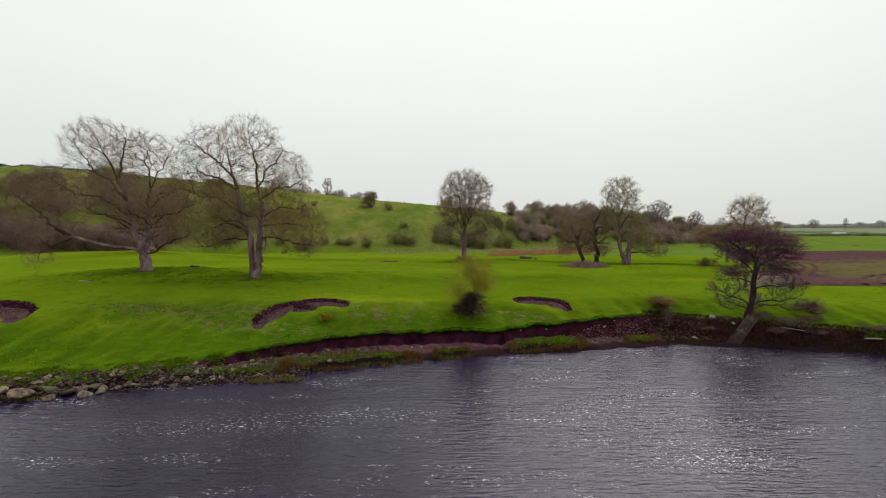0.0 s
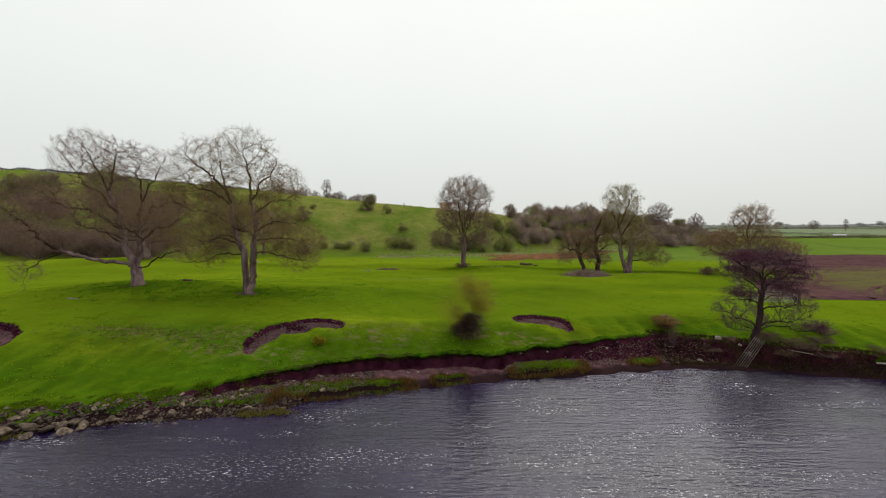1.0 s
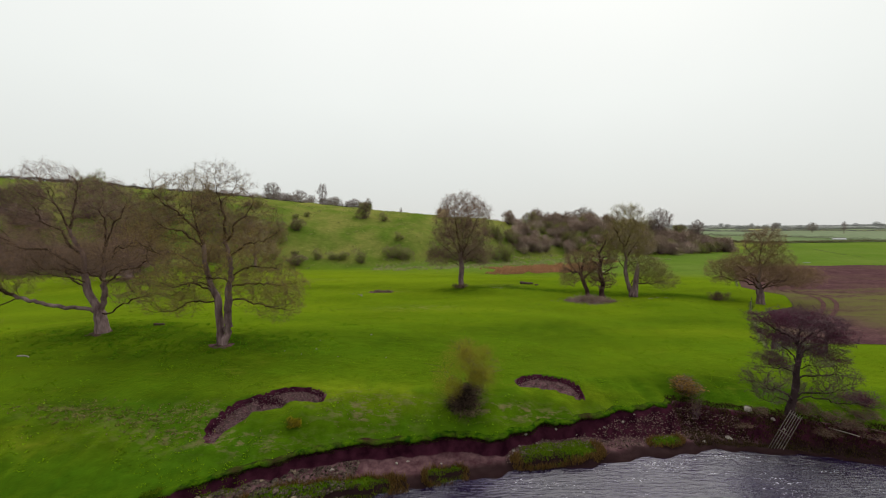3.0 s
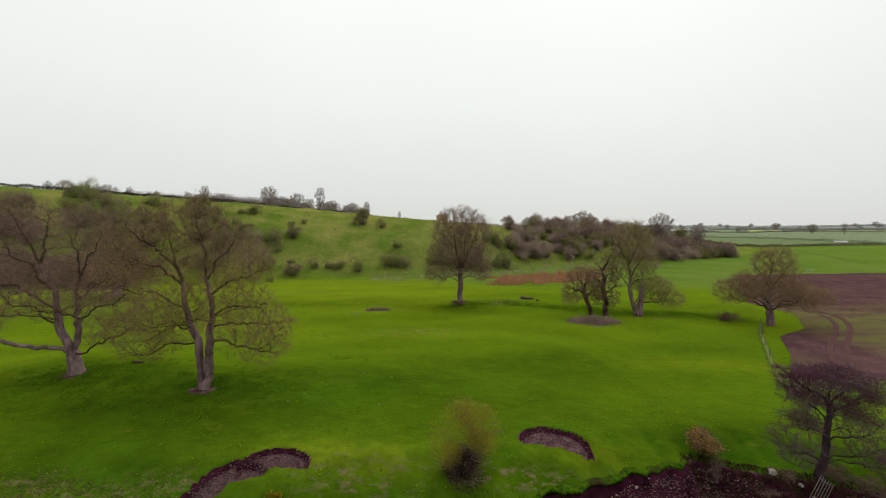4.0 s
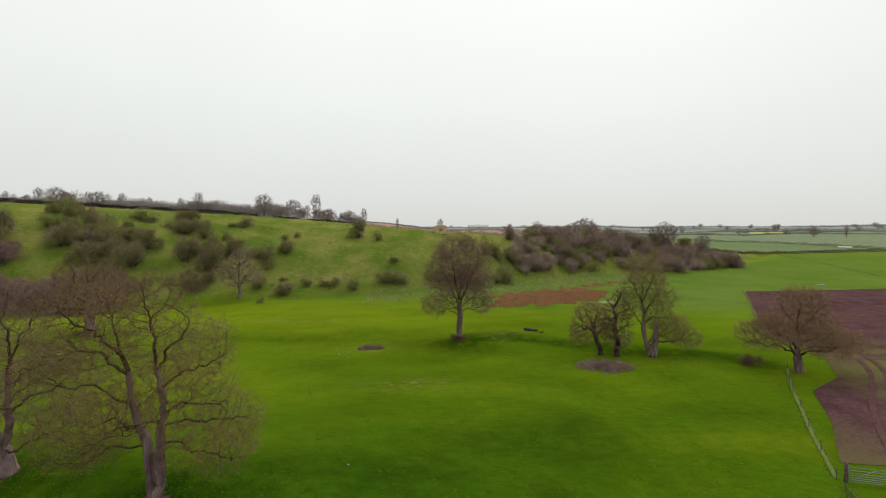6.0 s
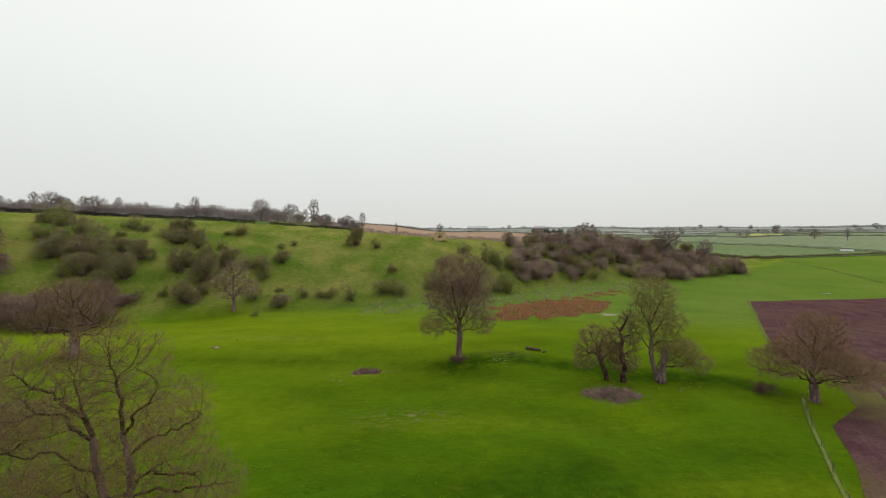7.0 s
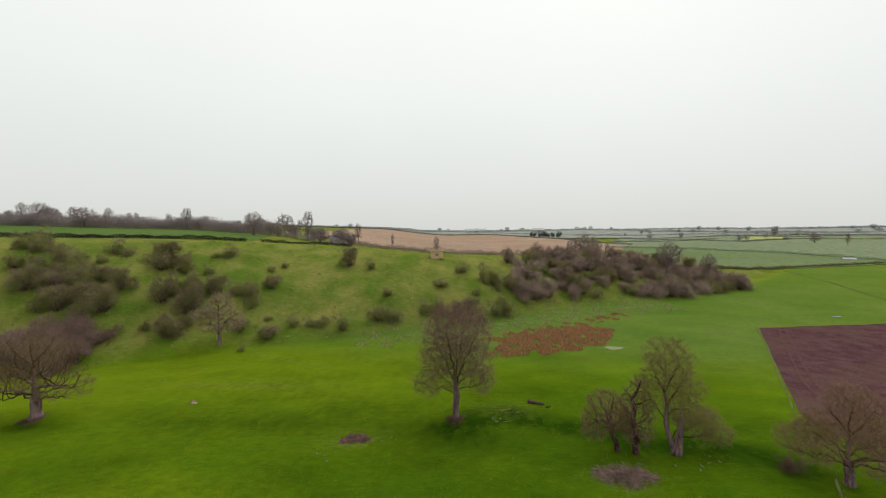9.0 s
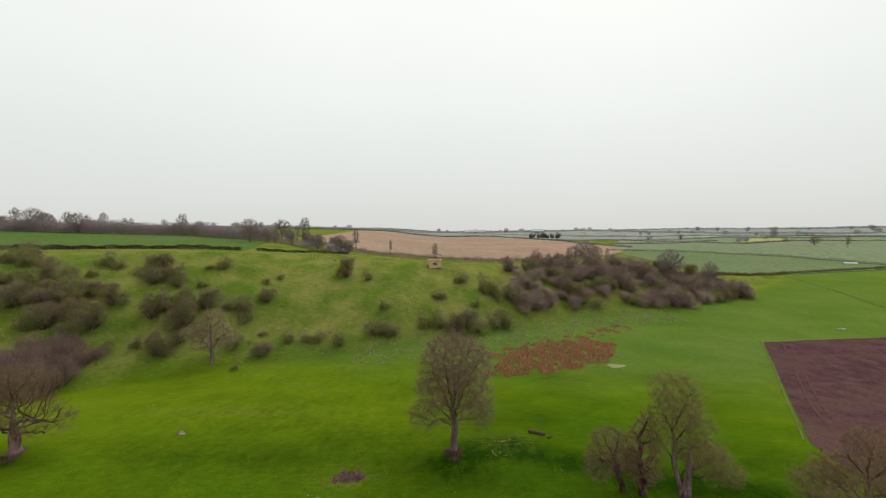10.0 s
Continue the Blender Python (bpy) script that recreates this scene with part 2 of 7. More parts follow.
def water_material():
    m, nt, bsdf = blank("river_water", 0.05, 0.5)
    bsdf.inputs["IOR"].default_value = 1.42
    deep = colour_mix(nt, value_noise(nt, 0.12, 3.0), (0.005, 0.002, 0.014), (0.017, 0.010, 0.036))
    # white flecks: foam in broken, wandering lines on the current, thick in the riffle, and sky glints painted along
    # with it
    line = value_noise(nt, 0.5, 7.0, lo=0.53, hi=0.68, shift=3, stretch=(0.32, 1.3, 1), rough=0.72)
    riffle = nt.nodes.new("ShaderNodeAttribute")
    riffle.attribute_name = "riffle"
    more = nt.nodes.new("ShaderNodeMath")
    more.operation = "ADD"
    more.use_clamp = True
    nt.links.new(line, more.inputs[0])
    nt.links.new(riffle.outputs["Fac"], more.inputs[1])
    speck = value_noise(nt, 9.0, 5.0, lo=0.57, hi=0.62, shift=1, stretch=(0.55, 1.3, 1), rough=0.75)
    fm = nt.nodes.new("ShaderNodeMath")
    fm.operation = "MULTIPLY"
    nt.links.new(more.outputs[0], fm.inputs[0])
    nt.links.new(speck, fm.inputs[1])
    nt.links.new(colour_mix(nt, fm.outputs[0], deep, (0.85, 0.85, 0.88)), bsdf.inputs["Base Color"])
    ro = nt.nodes.new("ShaderNodeMapRange")
    ro.inputs["To Min"].default_value, ro.inputs["To Max"].default_value = 0.04, 0.7
    nt.links.new(fm.outputs[0], ro.inputs["Value"])
    nt.links.new(ro.outputs[0], bsdf.inputs["Roughness"])
    n1 = add_bump(nt, bsdf, value_noise(nt, 0.55, 3.0, lo=0.0, hi=1.0, stretch=(0.5, 1.3, 1)), 0.2, 0.2)
    n2 = add_bump(nt, bsdf, value_noise(nt, 2.6, 4.0, lo=0.0, hi=1.0, stretch=(0.3, 1.7, 1), shift=7), 0.9, 0.042, n1)
    add_bump(nt, bsdf, value_noise(nt, 5.5, 3.0, lo=0.0, hi=1.0, stretch=(0.35, 1.7, 1)), 0.95, 0.034, n2)
    return m


PASTURE, WATER = pasture_material(), water_material()
BARK = mottled("bark", (0.095, 0.058, 0.060), (0.27, 0.19, 0.185), (0.13, 0.085, 0.080), 2.0, 9.0, 0.95, 0.8, 0.05, (1, 1, 0.25))
LIMB = mottled("limb_bark", (0.034, 0.020, 0.016), (0.080, 0.050, 0.036), (0.062, 0.043, 0.026), 1.5, 8.0, 0.95, 0.6, 0.03)
TWIG = mottled("twig_bark", (0.095, 0.060, 0.040), (0.155, 0.102, 0.062), None, 0.5, 5.0, 0.9, 0.0, 0.01)
HULK_BARK = mottled("rotten_bark", (0.040, 0.020, 0.020), (0.14, 0.085, 0.075), (0.03, 0.016, 0.016), 1.6, 7.0, 0.95, 0.9, 0.06, (1, 1, 0.4))
DARK_BARK = mottled("alder_bark", (0.030, 0.018, 0.020), (0.06, 0.04, 0.04), None, 2.0, 9.0, 0.95, 0.7, 0.04, (1, 1, 0.3))
DARK_TWIG = mottled("alder_twig", (0.066, 0.034, 0.044), (0.115, 0.066, 0.076), None, 0.8, 5.0, 0.9, 0.0, 0.01)
GREY_TWIG = mottled("grey_twig", (0.15, 0.105, 0.10), (0.21, 0.155, 0.14), None, 0.5, 5.0, 0.9, 0.0, 0.01)
BUD = leafy("bud_haze", (0.285, 0.19, 0.066), (0.285, 0.215, 0.058))
MAUVE_TWIG = mottled("mauve_twig", (0.105, 0.063, 0.054), (0.165, 0.105, 0.085), None, 0.5, 5.0, 0.9, 0.0, 0.01)
MAUVE_BUD = leafy("mauve_bud", (0.275, 0.17, 0.115), (0.29, 0.20, 0.095))
YELLOW_BUD = leafy("willow_bud", (0.28, 0.245, 0.075), (0.31, 0.27, 0.075))
RED_TWIG = mottled("red_twig", (0.13, 0.078, 0.058), (0.19, 0.115, 0.082), None, 0.5, 5.0, 0.9, 0.0, 0.01)
RED_BUD = leafy("red_bud", (0.26, 0.175, 0.078), (0.27, 0.19, 0.072))
CATKIN = leafy("alder_catkin", (0.088, 0.028, 0.052), (0.11, 0.040, 0.060))
THORN = scrub("thorn_scrub", (0.38, 0.285, 0.215), (0.27, 0.42, 0.035), (0.28, 0.34, 0.06), 0.46)
GREY_SCRUB = scrub("bare_scrub", (0.60, 0.45, 0.42), (0.42, 0.49, 0.13), (0.48, 0.38, 0.31), 0.54)
SCRUB_TWIG = mottled("scrub_twig", (0.14, 0.088, 0.068), (0.21, 0.145, 0.105), None, 0.5, 5.0, 0.9, 0.0, 0.01)
DARK_SCRUB = scrub("shaded_scrub", (0.36, 0.245, 0.225), (0.34, 0.28, 0.17), (0.32, 0.22, 0.20), 0.56)
HEDGE = leafy("hedge_twigs", (0.045, 0.040, 0.030), (0.06, 0.058, 0.036), 0.5)
PLOUGH = mottled("ploughed_earth", (0.062, 0.030, 0.034), (0.096, 0.051, 0.052), (0.090, 0.054, 0.044), 0.35, 3.0, 0.95, 0.8, 0.08)

def overgrow(m, attribute, colour):
    """Green growth over a material where a named attribute of the mesh says so, broken into streaks."""
    nt = m.node_tree
    bsdf = nt.nodes["Principled BSDF"]
    was = bsdf.inputs["Base Color"].links[0].from_socket
    att, mul = nt.nodes.new("ShaderNodeAttribute"), nt.nodes.new("ShaderNodeMath")
    att.attribute_name, mul.operation = attribute, "MULTIPLY"
    nt.links.new(att.outputs["Fac"], mul.inputs[0])
    nt.links.new(value_noise(nt, 0.35, 6.0, lo=0.30, hi=0.56, shift=31, stretch=(0.35, 1.3, 1)), mul.inputs[1])
    nt.links.new(colour_mix(nt, mul.outputs[0], was, colour), bsdf.inputs["Base Color"])


overgrow(PLOUGH, "weedy", (0.100, 0.092, 0.034))
CROP = mottled("crop_field", (0.066, 0.118, 0.026), (0.084, 0.134, 0.036), (0.092, 0.134, 0.044), 0.02, 0.5, 0.95, 0.3, 0.1)
# far green paled and greyed: distance haze mixed into the base colour
HAZED_CROP = mottled("far_pasture", (0.150, 0.188, 0.105), (0.168, 0.204, 0.118), (0.178, 0.202, 0.130), 0.008, 0.2, 0.95, 0.2, 0.1)
TAN = mottled("bare_stubble", (0.27, 0.185, 0.13), (0.32, 0.225, 0.165), (0.245, 0.185, 0.13), 0.02, 0.3, 0.95, 0.2, 0.1)
RAPE = mottled("rape_flower", (0.27, 0.28, 0.10), (0.32, 0.33, 0.12), None, 0.05, 0.5, 0.95, 0.2, 0.1)
REED = leafy("dead_reed", (0.31, 0.145, 0.078), (0.36, 0.19, 0.10), 0.65)
STRAW = leafy("dry_grass", (0.24, 0.16, 0.07), (0.14, 0.14, 0.035), 0.5)
GRASS = leafy("grass_blades", (0.06, 0.125, 0.004), (0.11, 0.155, 0.006), 0.5)
STONE = mottled("river_stone", (0.040, 0.026, 0.020), (0.20, 0.150, 0.105), (0.026, 0.017, 0.014), 2.6, 14.0, 0.85, 0.7, 0.04, per_object=0.75)
PALE_STONE = mottled("pale_stone", (0.17, 0.145, 0.125), (0.28, 0.245, 0.21), None, 3.0, 14.0, 0.85, 0.4, 0.02)
WOOD = mottled("grey_timber", (0.085, 0.07, 0.058), (0.16, 0.135, 0.115), None, 3.0, 20.0, 0.9, 0.5, 0.01)
STEEL = mottled("galvanised_steel", (0.16, 0.155, 0.15), (0.24, 0.235, 0.23), None, 3.0, 20.0, 0.5, 0.1, 0.005)
HUT_STONE = mottled("hut_stone", (0.48, 0.35, 0.20), (0.60, 0.46, 0.28), (0.42, 0.31, 0.18), 1.5, 8.0, 0.9, 0.5, 0.02)
DARKNESS = mottled("opening_shade", (0.015, 0.013, 0.012), (0.03, 0.026, 0.024), None, 2.0, 9.0, 0.9, 0.2, 0.01)
GORSE_FLOWER = leafy("gorse_flower", (0.42, 0.30, 0.01), (0.5, 0.36, 0.015), 0.4)
GORSE_LEAF = leafy("gorse_leaf", (0.06, 0.07, 0.012), (0.08, 0.08, 0.016), 0.5)

# ---- the lie of the land: one height function for the whole valley ----
def ease(a, b, v):
    u = np.clip((v - a) / (b - a), 0.0, 1.0)
    return u * u * (3 - 2 * u)


def along(v, xs, ys):
    return np.interp(v, xs, ys)


def ripple(x, y, size, seed):
    """Smooth pseudo-random relief, about -1 to 1, of the given size in metres."""
    total = 0.0
    for k in range(5):
        a = seed * 1.7 + k * 2.399
        f = 2 * math.pi / (size * (0.65 + 0.17 * k))
        total = total + np.sin(f * (x * math.cos(a) + y * math.sin(a)) + seed * 3.1 + k * 1.9
                               + 0.9 * np.sin(f * 0.37 * (y * math.cos(a) - x * math.sin(a)) + k))
    return total / 3.2


# river edge, top of the eroded bank, foot and top of the hillside, left to right
WATER_X = (-300, -60, -30, -19.3, -17, -13, -9, -7, -2.8, 2, 4.4, 10, 16, 20.3, 28, 45, 90, 300)
WATER_Y = (-40, 2, 13.6, 17.7, 18.7, 19.3, 20, 21.4, 22.8, 23.9, 24.5, 25.3, 26.5, 26.1, 24.1, 19.5, 4, -60)
EDGE_X = (-300, -60, -30, -22.6, -17.5, -14.4, -11, -8, -3, 2.5, 4.6, 7.1, 11.6, 16, 18, 22, 28, 45, 90, 300)
EDGE_Y = (-37, 4.6, 15.6, 18.9, 19.9, 20.9, 22.2, 24.0, 25.4, 25.8, 26.0, 27.3, 28.3, 29.4, 28.7, 27.5, 25.3, 21, 6, -57)
FOOT_X = (-400, -200, -130, -80, -45, -18, 18, 54, 95, 142, 200, 260)
FOOT_Y = (60, 66, 78, 104, 123, 131, 146, 166, 174, 196, 240, 290)
TOP_X = (-400, -150, -110, -50, -20, 0, 50, 110, 150, 200, 300)
TOP_Z = (33, 30.5, 28.8, 25, 22, 20, 17, 13.5, 9.5, 7.5, 7)
# eroded hollows in the pasture: centre, half length, half depth, turn, drop
HOLLOWS = ((-10.9, 26.25, 1.75, 0.9, 0.86, 0.30), (-8.75, 27.7, 1.6, 0.9, 0.14, 0.28), (7.8, 30.4, 1.8, 1.1, -0.24, 0.32), (-28.9, 25.0, 3.0, 1.2, -0.5, 0.45), (-9.9, 71.3, 1.7, 1.2, 0.1, 0.26))

# grassy mounds left on the foot strip: centre, half length, half width, height
FOOT_MOUNDS = ((-5.4, 22.25, 3.4, 0.7, 0.3), (0.6, 23.75, 1.0, 0.45, 0.2), (7.0, 25.55, 2.3, 0.75, 0.36), (-10.8, 20.6, 1.9, 0.5, 0.22), (13.8, 26.75, 1.0, 0.35, 0.2),
               (-19.0, 18.5, 0.8, 0.4, 0.25), (-16.2, 19.6, 0.9, 0.45, 0.28), (-13.6, 20.2, 0.8, 0.4, 0.25), (-21.3, 17.9, 0.7, 0.4, 0.25))


def hollow(x, y):
    """Depth of the bare hollows, steep at the back and running out at the front, and a mask of their bare floor."""
    drop, bare = 0.0, 0.0
    for cx, cy, a, b, turn, deep in HOLLOWS:
        u = ((x - cx) * math.cos(turn) + (y - cy) * math.sin(turn)) / a
        v = ((y - cy) * math.cos(turn) - (x - cx) * math.sin(turn)) / b
        w = v - 0.35 * (1 - u * u) + 0.08 * ripple(x, y, 2.6, 3)
        rim = np.abs(u) ** 2 * 0.9 + np.maximum(w, 0) ** 2 * 1.5
        inside = ease(1.42, 0.85, rim)
        front = ease(-2.3, 0.1, w)
        drop = drop + deep * inside * front
        bare = np.maximum(bare, ease(1.50, 1.36, rim) * ease(-0.75, -0.35, w + 0.2 * ripple(x, y, 0.9, 7)))
    return drop, bare


def flat_land(x, y):
    z = 2.25 + 1.68 * np.exp(-((x + 26) / 24) ** 2 - ((y - 39) / 13) ** 2)
    z = z + 1.9 * np.exp(-((x + 64) / 24) ** 2 - ((y - 76) / 14) ** 2)
    z = z - 0.75 * ease(84, 108, y) * ease(210, 150, y)
    z = z + 0.2 * ripple(x, y, 23, 1) * ease(26, 45, y) + 0.09 * ripple(x, y, 12, 14) * ease(28, 45, y) + 0.01 * ripple(x, y, 4.3, 2)
    return z


def land(x, y):
    """Height of the ground, in metres over the river."""
    x, y = np.asarray(x, float), np.asarray(y, float)
    yw, ye = along(x, WATER_X, WATER_Y), along(x, EDGE_X, EDGE_Y)
    wobble = 0.28 * ripple(x, y * 0.2, 3.1, 4) + 0.14 * ripple(x, y * 0.3, 1.1, 5)
    yw, ye = yw + wobble * 0.8, ye + wobble
    # valley floor, then the far land that climbs slowly to the horizon
    z = flat_land(x, y)
    far = np.maximum(y - 150, 0)
    z = z + 0.028 * np.minimum(far, 850) - 0.0035 * np.maximum(far - 850, 0)
    z = z + ease(300, 700, y) * (2.2 * ripple(x, y, 520, 6) + 1.2 * ripple(x, y, 190, 8))
    # hillside
    yf = along(x, FOOT_X, FOOT_Y) + 2.5 * ripple(x, 0 * y, 37, 9)
    top = along(x, TOP_X, TOP_Z)
    wide = along(x, (-50, 0, 60, 110, 150), (62, 43, 42, 38, 34))
    u = np.clip((y - yf) / wide, 0, 1)
    rise = 1 - (1 - u) ** 1.5
    rise = rise * ease(-0.08, 0.3, u)
    hill = 3.2 + (top - 3.2) * rise + 0.010 * np.clip(y - yf - wide, 0, 500) + 0.5 * ripple(x, y, 28, 10) * ease(0, 0.3, u) * ease(1.3, 0.8, (y - yf) / 62)
    hill = hill + 0.25 * ripple(x, y, 9, 11) * ease(0, 0.2, u) * ease(1.3, 0.9, (y - yf) / 62)
    hill = hill + 0.022 * np.clip(-x - 125, 0, 260) * ease(170, 310, y)
    hill = hill - 0.05 * np.clip(y - yf - wide - 2, 0, 70) * ease(-95, -35, x) * ease(120, 70, x)
    k = ease(-6, 3, y - yf)
    z = np.where(hill > z, z + (hill - z) * k, z)
    # river side: pasture dips to the bank edge, then the cut face, the foot strip and the bed
    steep = ease(17.5, 15.5, x)
    edge_z = along(x, (-30, -22, -15, -8, 3, 8, 16, 19, 30), (0.62, 0.66, 0.72, 0.82, 0.92, 1.05, 1.4, 1.3, 1.1))
    back = y - ye
    lip = edge_z + (z - edge_z) * ease(-1.0, along(x, (-15, -7, 16, 30), (7.5, 3.6, 3.4, 5.0)), back) + 0.02 * ripple(x, y, 0.8, 12) * ease(3.5, 1.0, back)
    width = (0.35 + 1.2 * ease(8, 13, x) + 1.1 * ease(-10.5, -17, x)) * steep + 1.6 * (1 - steep)
    foot_z = 0.12 + 0.3 * np.clip((y - yw) / np.maximum(ye - yw, 0.3), 0, 1) + 0.07 * ripple(x, y, 1.3, 13)
    # grassy mounds left on the foot strip
    for cx, cy, a, b, hgt in FOOT_MOUNDS:
        foot_z = foot_z + hgt * np.exp(-((x - cx) / a) ** 4 - (((y - cy) - 0.18 * (x - cx)) / b) ** 4)
    bank = np.where(back > -width, foot_z + (lip - foot_z) * ease(-width, 0.0, back), foot_z)
    z = np.where(back > 0, lip, bank)
    drop, _ = hollow(x, y)
    z = z - drop
    shore = y - yw
    z = np.where(shore < 0, np.minimum(z, 0.12 + 0.55 * shore), z)
    z = np.maximum(z, -1.2)
    # the bank behind, across the water
    return np.where(y < -24, np.maximum(z, 2.0 * ease(-24, -28, y) - 1.2 * ease(-28, -24, y)), z)

# ---- mesh helpers ----
def mesh_from(name, verts, faces, mats, smooth=False, mat_index=None):
    """A mesh from an array of vertices and arrays of faces (one array per corner count)."""
    me = bpy.data.meshes.new(name)
    verts = np.asarray(verts, np.float32)
    faces = [np.asarray(f, np.int32) for f in faces if len(f)]
    me.vertices.add(len(verts))
    me.vertices.foreach_set("co", verts.ravel())
    corners = np.concatenate([f.ravel() for f in faces])
    counts = np.concatenate([np.full(len(f), f.shape[1], np.int32) for f in faces])
    me.loops.add(len(corners))
    me.loops.foreach_set("vertex_index", corners)
    me.polygons.add(len(counts))
    me.polygons.foreach_set("loop_start", np.concatenate([[0], np.cumsum(counts)[:-1]]).astype(np.int32))
    if mat_index is not None:
        me.polygons.foreach_set("material_index", np.asarray(mat_index, np.int32))
    me.polygons.foreach_set("use_smooth", np.full(len(counts), smooth))
    for m in mats:
        me.materials.append(m)
    me.update(calc_edges=True)
    me.validate()
    return me


def piece(name, me, parent=None, label=""):
    ob = new(name, me)
    if parent is not None:
        ob.parent = parent
    return tagged(ob, label)


def part(name, bm, material, parent, label=""):
    me = bpy.data.meshes.new(name)
    bm.to_mesh(me)
    bm.free()
    me.materials.append(material)
    return piece(name, me, parent, label)


def steps(a, b, fine_a, fine_b, fine, grow):
    """Grid lines from a to b, evenly fine between fine_a and fine_b and coarser outward."""
    mid = list(np.arange(fine_a, fine_b, fine))
    up, s = [], fine
    while (up or mid)[-1] < b:
        s *= grow
        up.append((up or mid)[-1] + s)
    down, s = [], fine
    while (down or mid[:1])[-1] > a:
        s *= grow
        down.append((down or mid[:1])[-1] - s)
    return np.array(down[::-1] + mid + up)


def grid_faces(nx, ny):
    i = np.arange(nx * ny).reshape(ny, nx)
    return np.stack([i[:-1, :-1], i[:-1, 1:], i[1:, 1:], i[1:, :-1]], -1).reshape(-1, 4)


# ---- ground, one sheet to the horizon, and the river in it ----
def bare_earth(x, y):
    """Where turf is missing: cut bank, foot strip and hollows."""
    yw, ye = along(x, WATER_X, WATER_Y), along(x, EDGE_X, EDGE_Y)
    wobble = 0.28 * ripple(x, y * 0.2, 3.1, 4) + 0.14 * ripple(x, y * 0.3, 1.1, 5)
    back, shore = y - ye - wobble, y - yw - 0.8 * wobble
    low = ease(-10.5, -17, x)
    strip = ease(0.10 - low * 0.7, -0.12 - low * 0.9, back + low * (0.6 * ripple(x, y, 1.3, 17) + 0.4 * ripple(x, y, 0.55, 18)))
    for cx, cy, a, b, hgt in FOOT_MOUNDS:
        strip = strip - 0.95 * np.exp(-((x - cx) / a) ** 4 - (((y - cy) - 0.18 * (x - cx)) / b) ** 4)
    grown = ease(15.5, 19, x)
    strip = strip * (1 - grown) + grown * np.maximum(ease(0.9, 0.4, shore), 0.95 * strip * np.maximum(ease(29, 25, x), ease(-0.5, 0.4, ripple(x, y, 1.9, 15) + 0.5 * ripple(x, y, 0.8, 16))))
    strip = np.where(shore < 0.28 + 0.15 * ripple(x, y, 0.9, 19), 1.0, strip)
    _, inside = hollow(x, y)
    # trodden red earth round the two veteran trunks
    for cx, cy in ((-17.4, 35.5), (-29.0, 37.5)):
        inside = np.maximum(inside, ease(1.05, 0.6, np.hypot(x - cx, y - cy) + 0.3 * ripple(x, y, 0.8, 20)))
    return np.clip(np.maximum(strip, inside), 0, 1)


def worn_turf(x, y):
    """Thin, trodden or dead grass."""
    w = 0.0 * x
    for cx, cy, a, b in ((-20.5, 25.7, 2.2, 0.6), (-16.4, 25.5, 2.4, 0.5), (-13.6, 26.2, 1.6, 0.7), (-4.2, 27.2, 3.0, 1.2), (-10, 71.4, 3.5, 2), (23.6, 62.4, 3.4, 2), (-3, 57, 5, 2), (-35, 91, 12, 1.6), (12, 79.5, 4, 2), (-22, 128, 30, 3), (30, 132, 26, 14), (-12, 24.6, 5, 0.8), (5, 27.6, 8, 0.7)):
        w = np.maximum(w, np.exp(-((x - cx) / a) ** 2 - ((y - cy) / b) ** 2))
    yf = along(x, FOOT_X, FOOT_Y)
    w = np.maximum(w, 0.8 * np.exp(-((y - yf + 1) / 4) ** 2) * ease(-60, -40, x))
    hillside = ease(4, 16, y - yf) * ease(75, 45, y - yf)
    # trodden terraces and a slipped patch on the slope, the path under the hill
    scar = np.exp(-((x + 34) / 4.5) ** 2 - ((y - 134) / 2.2) ** 2) + np.exp(-((x + 36.5) / 7.5) ** 4 - ((y - 140 - 0.15 * (x + 36)) / 0.5) ** 2) + 0.8 * np.exp(-((x + 24) / 6) ** 2 - ((y - 139) / 0.7) ** 2)
    path = np.exp(-((y - along(x, (-45, -32, -21), (113.6, 106.3, 101.6))) / 0.45) ** 2) * ease(-46, -43, x) * ease(-20, -23, x)
    path = np.maximum(path, 0.8 * np.exp(-((y - along(x, (-40, -17, 0, 20, 50), (123.5, 130.4, 135.6, 141, 156))) / 0.7) ** 2) * ease(-44, -36, x) * ease(56, 44, x))
    return np.maximum(np.maximum(w, 0.3 * hillside), np.clip(1.6 * scar + 1.3 * path, 0, 1.6))


def lush_and_shade(x, y):
    """Damp, thick grass of the old channel behind the tree group, with painted shade under the trees and on the foot of
    the terrace.
    """
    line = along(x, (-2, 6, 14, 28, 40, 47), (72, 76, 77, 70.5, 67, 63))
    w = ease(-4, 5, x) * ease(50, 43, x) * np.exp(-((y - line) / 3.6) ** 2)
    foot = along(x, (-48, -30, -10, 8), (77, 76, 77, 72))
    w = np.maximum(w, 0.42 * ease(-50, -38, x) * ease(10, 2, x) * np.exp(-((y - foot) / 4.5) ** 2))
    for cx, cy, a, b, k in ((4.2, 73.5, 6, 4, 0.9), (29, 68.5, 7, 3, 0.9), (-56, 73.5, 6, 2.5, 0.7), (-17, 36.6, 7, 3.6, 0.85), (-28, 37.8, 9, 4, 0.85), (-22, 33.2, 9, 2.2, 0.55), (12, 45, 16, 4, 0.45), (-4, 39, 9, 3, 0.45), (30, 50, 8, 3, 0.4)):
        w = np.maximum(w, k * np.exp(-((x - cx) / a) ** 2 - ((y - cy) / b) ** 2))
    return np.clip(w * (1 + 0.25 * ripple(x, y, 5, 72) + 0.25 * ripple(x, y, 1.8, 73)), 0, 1)


